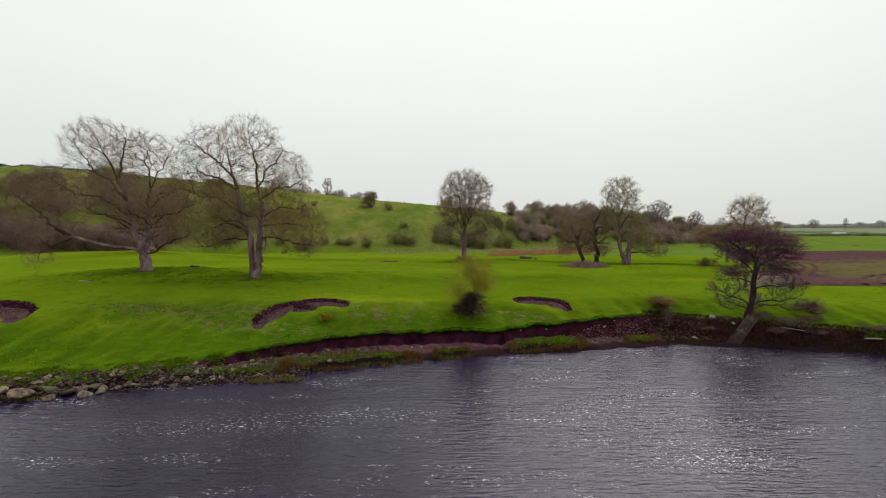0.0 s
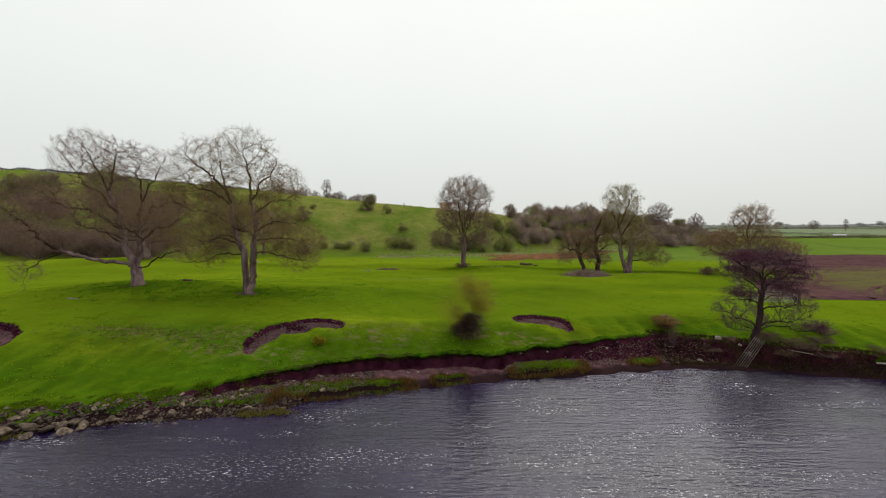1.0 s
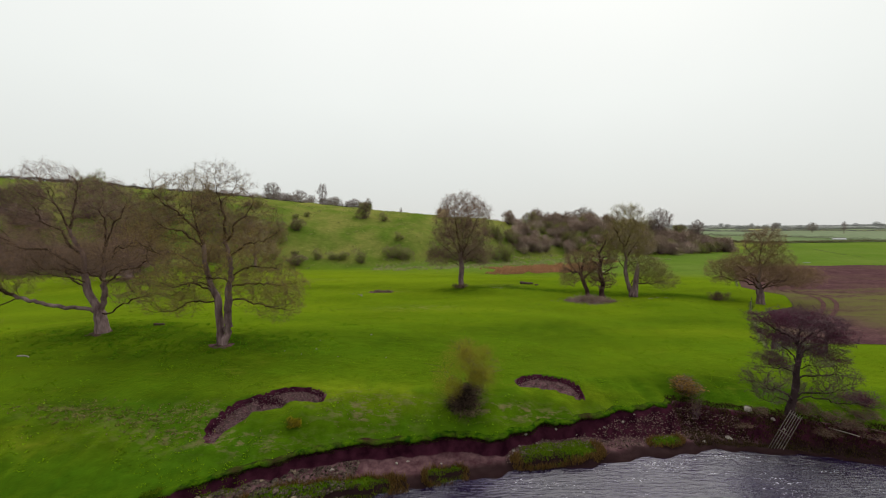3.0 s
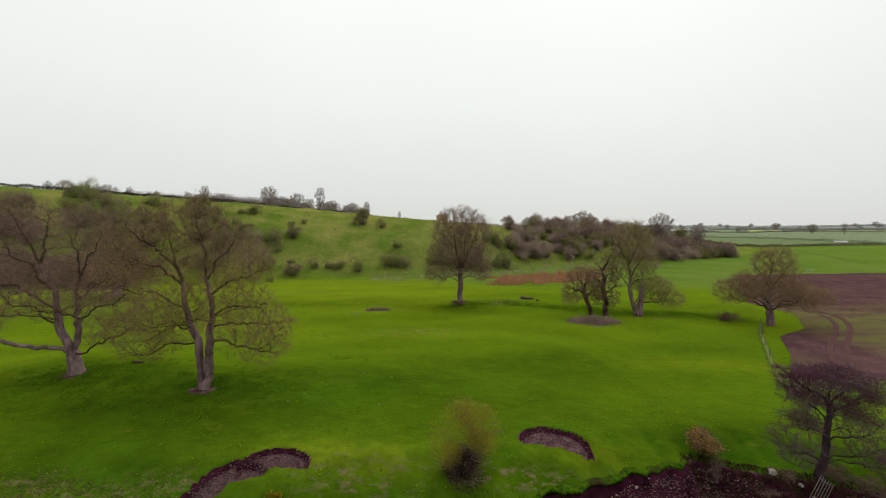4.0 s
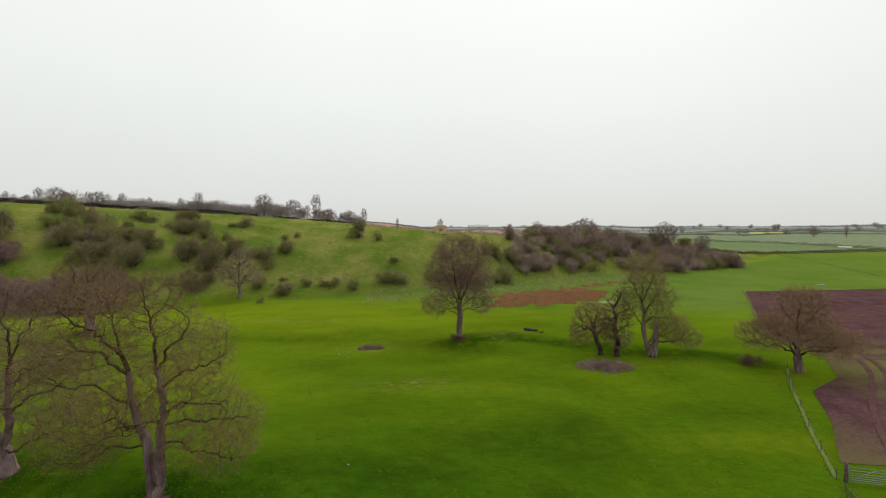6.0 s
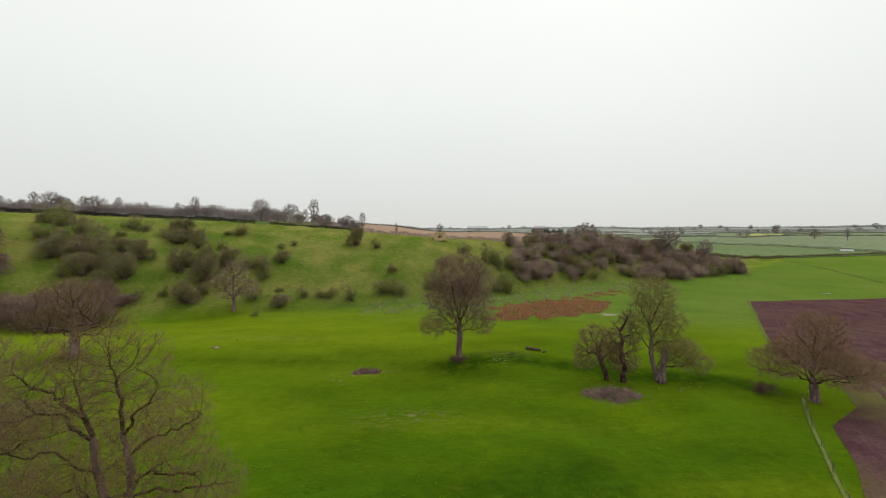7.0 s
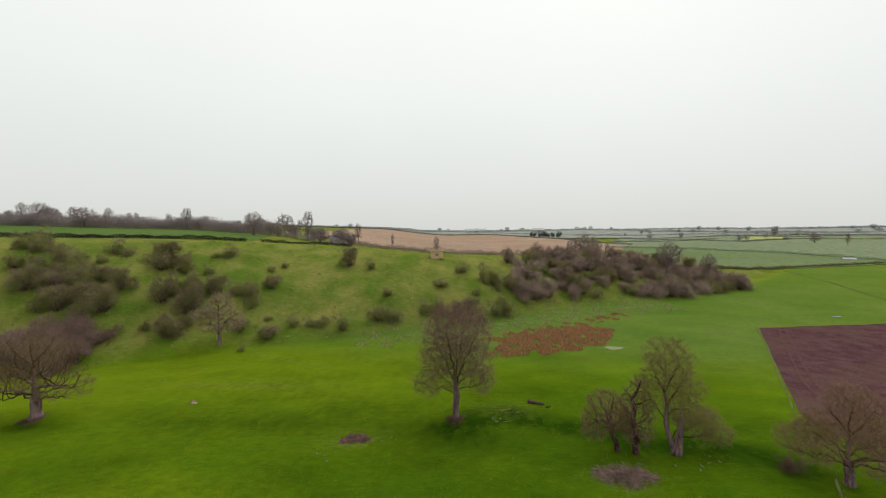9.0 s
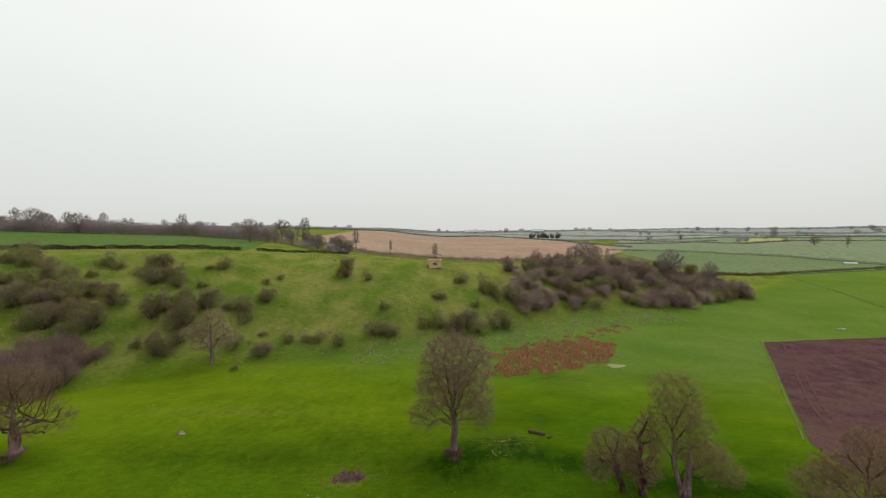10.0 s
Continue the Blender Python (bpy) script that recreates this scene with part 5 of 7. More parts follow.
# shrubs on the bank near the alder
BRAMBLE = leafy("bramble", (0.13, 0.052, 0.052), (0.12, 0.068, 0.042), 0.6)
bramble = bush_meshes(52, 22, 30, 3000, 0.012, BRAMBLE, spread=0.7, twigs=900, puff=(0.12, 0.22), tall=(0.02, 0.42))
for x, y, w, h in ((24.0, 27.0, 2.6, 0.9), (26.0, 27.2, 2.2, 0.8), (20.6, 28.4, 1.7, 0.5), (19.2, 27.6, 1.5, 0.5), (23.0, 28.3, 2.0, 1.0), (29.2, 25.6, 2.4, 0.6), (32.0, 24.8, 2.6, 0.6), (35.5, 23.9, 2.4, 0.5), (27.2, 28.2, 2.4, 1.3), (25.0, 25.9, 1.6, 0.5), (22.9, 26.6, 1.6, 0.7)):
    plant("bramble_bush", bramble, x, y, "tangled reddish-brown bramble on the river bank", "bush", x * 37, (w, w * 0.8, h), 0.1, "brambles on the bank")
GORSE_OLD = leafy("gorse_old_bloom", (0.17, 0.085, 0.022), (0.20, 0.12, 0.022), 0.7)
gorse = bush_meshes(53, 8, 20, 3000, 0.030, GORSE_LEAF, twigs=500)
flower = bush_meshes(53, 8, 20, 2000, 0.030, GORSE_FLOWER, twigs=10)["foliage"]
old = bush_meshes(54, 7, 20, 2600, 0.032, GORSE_OLD, twigs=900)
plant("gorse_bush", {"woody_base": gorse["woody_base"], "foliage": gorse["foliage"], "flower_cover": flower}, -7.9, 25.6, "small gorse bush covered in yellow flowers", "bush", 0, (0.85, 0.8, 0.62), 0.05)
plant("gorse_bush", dict(old), 17.5, 30.4, "rounded rusty-brown shrub on top of the bank", "bush", 40, (3.8, 2.8, 1.0), 0.12)
pale = bush_meshes(55, 7, 34, 90, 0.010, STRAW, twigs=240)
plant("dead_shrub", pale, 16.9, 28.6, "pale leafless shrub on the eroded bank", "bush", 10, (1.9, 1.5, 1.7), 0.1)
# bramble collars under trees and in the pasture pit
for x, y, w, h, name in ((4.3, 75.9, 3.4, 1.7, "under a tree"), (-9.9, 70.9, 3.6, 0.8, "in a hollow"), (42.9, 63.2, 3.2, 2.6, "at the fence"), (-56.8, 74.9, 3.6, 1.1, "under a tree")):
    plant("bramble_patch", bramble, x, y, "low red-brown bramble patch " + name, "bush", x * 11, (w, w * 0.85, h), 0.1)

# ---- hilltop, hedges, far fields and woods ----
draped("crop_field", (((-420, 60), (-200, 118), (-132, 149), (-112, 166), (-95, 181), (-79, 189)), ((-620, 330), (-420, 300), (-300, 290), (-200, 275), (-140, 262), (-92, 240))), 60, 90, 0.12, CROP, "smooth deep-green crop field above the hedge")
draped("stubble_field", (((-92, 300), (-40, 262), (20, 262), (80, 285), (150, 350), (212, 445)), ((-120, 640), (-60, 760), (40, 760), (120, 720), (200, 620), (228, 470))), 60, 60, 0.5, TAN, "bare tan stubble field beyond the hill")
draped("far_field", (((190, 440), (250, 417), (308, 350), (322, 290), (420, 180)), ((305, 650), (460, 650), (600, 680), (800, 605), (1100, 482))), 60, 50, 0.5, HAZED_CROP, "grey-green field across the valley, distance haze mixed into its colour")
draped("far_field", (((150, 228), (185, 246), (240, 258), (310, 272), (420, 172)), ((189, 440), (250, 417), (308, 350), (322, 290), (421, 180))), 40, 50, 0.3, mottled("valley_pasture", (0.120, 0.160, 0.070), (0.135, 0.175, 0.082), (0.145, 0.172, 0.09), 0.02, 0.4, 0.95, 0.3, 0.1), "mid-green valley field with dark hedges")
draped("rape_field", (((392, 500), (440, 545), (500, 548)), ((425, 560), (478, 600), (540, 598))), 20, 20, 0.9, RAPE, "yellow flowering rape field on the horizon")
draped("rape_field", (((500, 552), (590, 530), (700, 520)), ((525, 568), (615, 548), (725, 533))), 20, 20, 0.9, RAPE, "yellow flowering rape strip on the horizon")
# farthest land, paler still with the haze painted into it
haze_grey = mottled("horizon_land", (0.215, 0.232, 0.200), (0.24, 0.255, 0.222), (0.23, 0.236, 0.215), 0.004, 0.05, 0.95, 0.1, 0.1)
draped("horizon_land", (((-900, 520), (-300, 640), (-120, 765), (60, 765), (210, 650), (305, 645), (460, 645), (600, 675), (800, 600), (1100, 480)), ((-2200, 3000), (-1400, 3100), (-700, 3150), (0, 3150), (500, 3150), (1000, 3150), (1500, 3100), (2000, 3000), (2300, 2800), (2550, 2000))), 70, 70, 1.2, haze_grey, "hazy patchwork of far farmland")


def hedge(line, wide, high, label, seed, dense=26, mat=None, leaf=0.3):
    """A continuous clipped or ragged hedge of twigs along a line, laid on the land."""
    rng = np.random.default_rng(seed)
    p = np.array(line, float)
    d = np.concatenate([[0], np.cumsum(np.linalg.norm(np.diff(p, axis=0), axis=1))])
    n = int(d[-1] * dense)
    t = rng.random(n) * d[-1]
    x, y = np.interp(t, d, p[:, 0]), np.interp(t, d, p[:, 1])
    top = high * (0.82 + 0.22 * np.sin(t * 0.21 + seed) * np.sin(t * 0.093) + 0.14 * np.sin(t * 0.9))
    x, y = x + rng.normal(size=n) * wide * 0.33, y + rng.normal(size=n) * wide * 0.33
    q = np.stack([x, y, land(x, y) + top * rng.random(n) ** 0.75], -1)
    v, f = flakes(q, leaf * rng.uniform(0.6, 1.3, n), rng)
    ob = new("hedge")
    tagged(ob, label, "hedge", "field hedges")
    piece("twig_mass", mesh_from("twig_mass", v, [f], [mat or HEDGE]), ob)
    return ob


VALLEY_HEDGE = leafy("valley_hedge", (0.12, 0.115, 0.088), (0.13, 0.13, 0.09), 0.5)
BROWN_EDGE = leafy("brown_undergrowth", (0.15, 0.115, 0.07), (0.12, 0.12, 0.05), 0.5)
# distant hedge tone, lightened by haze painted into the colour
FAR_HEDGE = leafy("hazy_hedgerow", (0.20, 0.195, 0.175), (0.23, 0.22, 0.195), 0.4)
hedge(((-330, 88), (-200, 114), (-132, 145), (-112, 162), (-94.5, 177), (-79, 184)), 1.3, 1.7, "dark clipped hedge along the top of the hill", 1, 150, None, 0.2)
hedge(((-74, 187), (-62, 191), (-50, 197), (-40, 208)), 1.4, 1.4, "low dark hedge on the hill brow", 2, 110, None, 0.2)
hedge(((188, 439), (250, 416), (307, 350), (322, 288), (420, 178)), 2.2, 2.4, "dark field hedge across the valley", 3, 60, VALLEY_HEDGE, 0.22)
hedge(((146, 222), (165, 236), (185, 244), (222, 257), (304, 275), (420, 174)), 2.0, 1.8, "ragged hedge with brown undergrowth below the far field", 4, 80, BROWN_EDGE, 0.24)
hedge(((300, 642), (388, 500), (500, 550), (590, 528), (760, 460)), 3.0, 2.6, "distant hedge line between fields", 5, 40, FAR_HEDGE, 0.4)
hedge(((-120, 648), (-60, 768), (60, 768), (200, 625), (232, 470)), 3.0, 3.0, "distant hedge at the end of the stubble", 6, 40, FAR_HEDGE, 0.4)
BROWN_HEDGE = leafy("brown_hedgerow", (0.27, 0.195, 0.17), (0.29, 0.22, 0.18), 0.5)
hedge(((-46, 236), (-20, 228), (10, 226), (36, 224), (64, 230)), 3.0, 3.4, "overgrown brown hedgerow behind the hill", 7, 110, BROWN_HEDGE, 0.25)

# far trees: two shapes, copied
# twigs and buds lightened to grey, haze put into their colour
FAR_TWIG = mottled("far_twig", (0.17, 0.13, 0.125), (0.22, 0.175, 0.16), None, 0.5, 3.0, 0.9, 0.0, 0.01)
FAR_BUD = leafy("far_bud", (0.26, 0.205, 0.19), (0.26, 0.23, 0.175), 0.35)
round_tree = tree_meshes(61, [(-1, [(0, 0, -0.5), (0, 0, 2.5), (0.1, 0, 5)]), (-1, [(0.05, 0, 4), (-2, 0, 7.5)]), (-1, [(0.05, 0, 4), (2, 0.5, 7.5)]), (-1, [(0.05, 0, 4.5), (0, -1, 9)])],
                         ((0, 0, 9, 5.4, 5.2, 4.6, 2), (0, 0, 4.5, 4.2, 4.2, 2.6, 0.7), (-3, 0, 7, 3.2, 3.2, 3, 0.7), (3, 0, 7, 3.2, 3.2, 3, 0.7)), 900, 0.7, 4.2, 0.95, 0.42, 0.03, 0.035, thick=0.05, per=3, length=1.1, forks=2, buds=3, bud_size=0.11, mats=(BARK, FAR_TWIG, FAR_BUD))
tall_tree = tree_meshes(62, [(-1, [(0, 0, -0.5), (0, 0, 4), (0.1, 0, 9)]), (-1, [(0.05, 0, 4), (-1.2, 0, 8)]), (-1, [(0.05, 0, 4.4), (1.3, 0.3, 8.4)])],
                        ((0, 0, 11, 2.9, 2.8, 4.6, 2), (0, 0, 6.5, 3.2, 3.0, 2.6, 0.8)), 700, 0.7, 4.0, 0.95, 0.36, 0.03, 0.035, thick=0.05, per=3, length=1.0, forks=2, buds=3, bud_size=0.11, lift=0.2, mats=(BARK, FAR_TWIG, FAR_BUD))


def far_tree(x, y, h, wide=1.0, kind=None, label="distant bare tree against the sky", group="distant trees"):
    k = kind or rng.choice((round_tree, tall_tree))
    s = h / (15.6 if k is tall_tree else 13.8)
    return plant("far_tree", k, x, y, label, "tree", rng.uniform(0, 360), (s * wide, s * wide, s), 0.2, group)


for x, y, h, wide, kind in ((-73.4, 247, 16.5, 1.0, tall_tree), (-98, 232, 13, 0.95, round_tree), (-265, 292, 13, 1.0, round_tree), (-49, 270, 13, 0.95, tall_tree), (1.5, 232, 9.5, 1.0, tall_tree), (-26, 262, 9, 0.6, tall_tree),
                            (87, 240, 14, 1.1, round_tree), (94, 243, 11, 0.9, round_tree), (80, 238, 11, 1.0, round_tree), (104, 250, 9, 0.8, tall_tree),
                            (449, 469, 13, 1.0, round_tree), (449, 432, 14, 0.9, tall_tree), (570, 660, 12, 1.2, round_tree)):
    far_tree(x, y, h, wide, kind)
ridge = tree_meshes(64, [(-1, [(0, 0, -0.5), (0, 0, 2.5), (0.1, 0, 5)]), (-1, [(0.05, 0, 4), (-2.6, 0, 7.5)]), (-1, [(0.05, 0, 4), (2.6, 0.5, 7.5)]), (-1, [(0.05, 0, 4.5), (0, -1, 9)])],
                    ((0, 0, 9.4, 5.4, 5.2, 4.6, 2), (-3.4, 0, 7.4, 3.4, 3.2, 3, 0.8), (3.4, 0, 7.4, 3.4, 3.2, 3, 0.8)), 1800, 0.6, 3.8, 0.75, 0.5, 0.024, 0.024, thick=0.04, per=3, length=0.9, forks=2, buds=2, bud_size=0.07, mats=(BARK, GREY_TWIG, FAR_BUD))
for x, y, h, w in ((111, 199, 15.5, 1.0), (129, 198, 13, 0.72)):
    far_tree(x, y, h, w, ridge, "bare tree standing behind the scrub wood")
far_tree(-60, 226, 8.5, 1.3, round_tree, "bushy olive tree beside the hilltop hedge")
# pale grey wood whose base colour carries the horizon haze
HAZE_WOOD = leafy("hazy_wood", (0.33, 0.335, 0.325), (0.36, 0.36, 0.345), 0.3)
WOOD_EDGE = leafy("woodland_twigs", (0.27, 0.225, 0.22), (0.30, 0.255, 0.235), 0.45)
hedge(((-560, 322), (-460, 310), (-340, 290), (-230, 278), (-150, 269), (-96, 253)), 10.0, 8.0, "grey-brown belt of bare woodland on the skyline", 8, 420, WOOD_EDGE, 0.3)
hedge(((-96, 248), (-80, 240), (-64, 230), (-46, 226)), 3.5, 4.0, "overgrown grey-brown hedgerow on the hilltop", 9, 60, WOOD_EDGE)
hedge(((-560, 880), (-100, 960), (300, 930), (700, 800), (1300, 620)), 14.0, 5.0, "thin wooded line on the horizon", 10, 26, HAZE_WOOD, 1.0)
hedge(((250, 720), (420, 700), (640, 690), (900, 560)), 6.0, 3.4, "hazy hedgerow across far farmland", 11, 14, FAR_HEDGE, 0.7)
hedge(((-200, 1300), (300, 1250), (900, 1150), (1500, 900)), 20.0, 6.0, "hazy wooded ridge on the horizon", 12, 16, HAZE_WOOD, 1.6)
# the round tree again, in the wood with painted haze
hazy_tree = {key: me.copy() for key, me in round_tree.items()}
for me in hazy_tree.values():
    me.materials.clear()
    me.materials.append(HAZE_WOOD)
# hedge colour drawn towards the field tone to paint in haze
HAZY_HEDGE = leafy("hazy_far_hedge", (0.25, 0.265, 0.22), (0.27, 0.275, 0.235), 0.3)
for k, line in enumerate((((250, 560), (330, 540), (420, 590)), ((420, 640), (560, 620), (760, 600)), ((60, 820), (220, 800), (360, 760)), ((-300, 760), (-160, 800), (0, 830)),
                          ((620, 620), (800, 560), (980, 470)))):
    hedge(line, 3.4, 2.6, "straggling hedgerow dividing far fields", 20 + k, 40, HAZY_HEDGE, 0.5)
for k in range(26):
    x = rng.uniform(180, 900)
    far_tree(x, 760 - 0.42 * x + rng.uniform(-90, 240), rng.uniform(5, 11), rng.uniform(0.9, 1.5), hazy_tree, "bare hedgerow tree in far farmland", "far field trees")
# line of woodland along the left skyline, and thin tree lines on the far ridges
for k in range(70):
    t = k / 69
    far_tree(-460 + 372 * t + rng.uniform(-9, 9), 318 - 46 * t + rng.uniform(-14, 14), rng.choice((6, 8, 10, 11, 12, 13, 16)) * rng.uniform(0.9, 1.1) * (1.1 - 0.35 * t), rng.uniform(0.9, 1.25), None, "bare tree in a skyline belt", "woodland belt")
for k in range(12):
    far_tree(-92 + 4.2 * k + rng.uniform(-2, 2), 246 - 1.0 * k + rng.uniform(-6, 6), rng.uniform(5.5, 9.5), rng.uniform(0.9, 1.2), None, "bare tree in a hilltop hedgerow", "hilltop hedgerow")
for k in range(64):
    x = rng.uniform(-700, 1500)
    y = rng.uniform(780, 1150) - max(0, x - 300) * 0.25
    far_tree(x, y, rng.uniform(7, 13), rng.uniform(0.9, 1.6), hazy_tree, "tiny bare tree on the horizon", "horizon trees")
PINE = leafy("dark_conifer", (0.10, 0.115, 0.10), (0.12, 0.13, 0.11), 0.4)
pine = bush_meshes(63, 6, 10, 900, 0.05, PINE, twigs=60)
for k in range(9):
    plant("pine_tree", pine, 168 + k * 6 + rng.uniform(-2, 2), 690 + rng.uniform(-8, 8), "dark conifer in a distant clump", "tree", k * 50, (9, 9, rng.uniform(10, 14)), 0.3, "conifer clump")


def box(bm, x0, x1, y0, y1, z0, z1):
    vs = [bm.verts.new(p) for p in ((x0, y0, z0), (x1, y0, z0), (x1, y1, z0), (x0, y1, z0), (x0, y0, z1), (x1, y0, z1), (x1, y1, z1), (x0, y1, z1))]
    for f in ((0, 3, 2, 1), (4, 5, 6, 7), (0, 1, 5, 4), (1, 2, 6, 5), (2, 3, 7, 6), (3, 0, 4, 7)):
        bm.faces.new([vs[i] for i in f])
    return bm


def boxes(*rows):
    bm = bmesh.new()
    for r in rows:
        box(bm, *r)
    return bm


# small stone lookout on the brow of the hill
hut = new("stone_hut")
tagged(hut, "small square honey-coloured stone lookout on the hill brow", "hut")
hut.location, hut.scale = (1.55, 179.5, float(land(1.55, 178.0)) - 0.1), (0.86, 0.86, 0.86)
part("wall_front", boxes((-2.9, -0.8, -2.4, -2.0, 0, 3.4), (0.8, 2.9, -2.4, -2.0, 0, 3.4), (-0.8, 0.8, -2.4, -2.0, 0, 1.4), (-0.8, 0.8, -2.4, -2.0, 2.3, 3.4)), HUT_STONE, hut)
part("wall_side", boxes((-2.9, -2.5, -2.0, 2.4, 0, 3.4)), HUT_STONE, hut)
part("wall_side", boxes((2.5, 2.9, -2.0, 2.4, 0, 3.4)), HUT_STONE, hut)
part("wall_back", boxes((-2.5, 2.5, 2.0, 2.4, 0, 3.4)), HUT_STONE, hut)
roof = part("flat_roof", boxes((-3.2, 3.2, -2.7, 2.7, 3.4, 3.75)), HUT_STONE, hut, "flat stone slab roof")
for z0 in (0.55, 1.35, 2.3, 3.05):
    for x0 in ((-2.93, -0.85), (0.85, 2.93)) if 1.2 < z0 < 2.2 else ((-2.93, 2.93),):
        part("stone_course", boxes((x0[0], x0[1], -2.46, -2.4, z0, z0 + 0.28)), HUT_STONE, hut)
part("coping", boxes((-2.6, 2.6, -2.5, -2.1, 3.75, 4.1)), HUT_STONE, roof)


def barn(x, y, turn, L, W, H, wall, roof, label):
    b = new("farm_building")
    tagged(b, label, "building")
    b.matrix_world = pose(x, y, float(land(x, y)) - 0.3, 0, 0, turn)
    part("wall_front", boxes((-L / 2, L / 2, -W / 2, -W / 2 + 0.4, 0, H)), wall, b)
    part("wall_back", boxes((-L / 2, L / 2, W / 2 - 0.4, W / 2, 0, H)), wall, b)
    for s in (-1, 1):
        bm = bmesh.new()
        x0, x1 = sorted((s * L / 2, s * (L / 2 - 0.4)))
        a = [[bm.verts.new((xx, yy, zz)) for yy, zz in ((-W / 2 + 0.4, 0), (W / 2 - 0.4, 0), (W / 2 - 0.4, H), (0, H + W * 0.28), (-W / 2 + 0.4, H))] for xx in (x0, x1)]
        bm.faces.new(a[0][::-1]), bm.faces.new(a[1])
        for k in range(5):
            bm.faces.new((a[0][k], a[0][(k + 1) % 5], a[1][(k + 1) % 5], a[1][k]))
        part("gable_wall", bm, wall, b)
        bm = bmesh.new()
        low, ridge = (s * (W / 2 + 0.4), H - 0.1), (0, H + W * 0.28 + 0.15)
        v = [bm.verts.new((xx, yy, zz + lift)) for lift in (0, 0.2) for xx, (yy, zz) in ((-L / 2 - 0.3, low), (L / 2 + 0.3, low), (L / 2 + 0.3, ridge), (-L / 2 - 0.3, ridge))]
        for f in ((0, 1, 2, 3), (4, 5, 6, 7), (0, 1, 5, 4), (1, 2, 6, 5), (2, 3, 7, 6), (3, 0, 4, 7)):
            bm.faces.new([v[i] for i in f])
        part("roof_slope", bm, roof, b)
    # no opening is cut; a dark panel stands for the shaded doorway
    part("doorway", boxes((-1.6, 1.6, -W / 2 - 0.03, -W / 2 - 0.01, 0.3, H * 0.75)), DARKNESS, b, "dark panel standing for the shade of an open doorway")
    return b


SHEET = mottled("pale_sheet_roof", (0.30, 0.30, 0.30), (0.38, 0.38, 0.38), None, 0.5, 3.0, 0.6, 0.1, 0.01)
barn(-52, 240, 10, 13, 6, 3.2, PALE_STONE, mottled("grey_slate", (0.16, 0.15, 0.15), (0.22, 0.2, 0.2), None, 1.0, 6.0, 0.8, 0.2, 0.01), "low grey stone farm building behind the hilltop hedge")
barn(92, 905, 4, 46, 14, 5, SHEET, SHEET, "long pale farm shed on the far ridge")
barn(230, 885, -8, 26, 14, 6, SHEET, SHEET, "pale farm shed on the far ridge")
barn(306, 299, -30, 7, 3, 0.8, SHEET, SHEET, "low white shed across the valley")

# ---- river bank: stones, gravel, tufts ----
def stone_mesh(seed, rough=0.28):
    rng = np.random.default_rng(seed)
    bm = bmesh.new()
    bmesh.ops.create_icosphere(bm, subdivisions=2, radius=0.5)
    cuts = [(unit(rng.normal(size=3)), rng.uniform(0.26, 0.42)) for _ in range(9)]
    for v in bm.verts:
        p = np.array(v.co)
        for n, d in cuts:
            over = p @ n - d
            if over > 0:
                p = p - n * over * 0.85
        v.co = p * (1 + rng.uniform(-1, 1) * 0.05) * (1.25, 0.95, 0.75)
    me = bpy.data.meshes.new("boulder")
    bm.to_mesh(me)
    bm.free()
    me.materials.append(STONE)
    return me


stones = [stone_mesh(70 + k) for k in range(7)]
pale_stones = [m.copy() for m in stones[:3]]
for m in pale_stones:
    m.materials.clear()
    m.materials.append(PALE_STONE)
rng = random.Random(9)


def boulder(x, y, s, mesh, label, group, sink=0.28):
    ob = new("boulder", mesh)
    tagged(ob, label, "stone", group)
    z = max(float(land(x, y)), -0.12)
    ob.matrix_world = Matrix.LocRotScale((x, y, z + s * (0.36 - sink)), Euler((rng.uniform(-0.4, 0.4), rng.uniform(-0.4, 0.4), rng.uniform(0, 6.28))), (s * rng.uniform(0.8, 1.3), s, s * rng.uniform(0.7, 1.0)))
    return ob


n = 0
while n < 300:
    x = rng.uniform(-26, -5.5)
    yw, ye = float(along(x, WATER_X, WATER_Y)), float(along(x, EDGE_X, EDGE_Y))
    y = yw + rng.uniform(-0.3, 0.85) * (ye - yw)
    if rng.random() > (0.95 if x < -10 else 0.4):
        continue
    s = rng.choice((0.09, 0.11, 0.13, 0.16, 0.2, 0.24, 0.28, 0.36)) * rng.uniform(0.8, 1.25)
    boulder(x, y, s, rng.choice(stones), "weathered brown river stone on the shore", "stones along the shore")
    n += 1
for x, y, s in ((-19.4, 17.5, 0.95), (-18.6, 18.0, 0.55), (-17.9, 18.1, 0.65), (-18.2, 17.6, 0.55), (-17.4, 18.4, 0.65), (-16.9, 18.0, 0.55), (-16.5, 18.3, 0.5), (-20.4, 17.6, 0.6), (-17.0, 18.6, 0.45), (-15.6, 18.9, 0.4)):
    boulder(x, y, s, rng.choice(stones), "large wet stone standing in the shallows", "stones in the shallows", 0.02)
for x, y, s in ((4.5, 25.6, 0.2), (4.9, 25.9, 0.16), (4.2, 25.3, 0.14), (5.3, 26.2, 0.2), (6.0, 26.4, 0.15), (7.3, 27.0, 0.18), (11.8, 28.0, 0.24), (12.6, 28.2, 0.16), (-2.0, 24.6, 0.2), (-1.4, 24.8, 0.15), (0.4, 24.7, 0.14), (-5.3, 24.0, 0.2), (10.4, 27.4, 0.15), (8.6, 27.2, 0.13),
                (19.9, 28.3, 0.55), (20.9, 27.6, 0.28), (17.9, 27.2, 0.36), (21.2, 27.1, 0.22), (16.2, 26.9, 0.22)):
    boulder(x, y, s, rng.choice(pale_stones), "pale stone lying on the eroded bank", "pale stones on the bank")

r2 = np.random.default_rng(21)


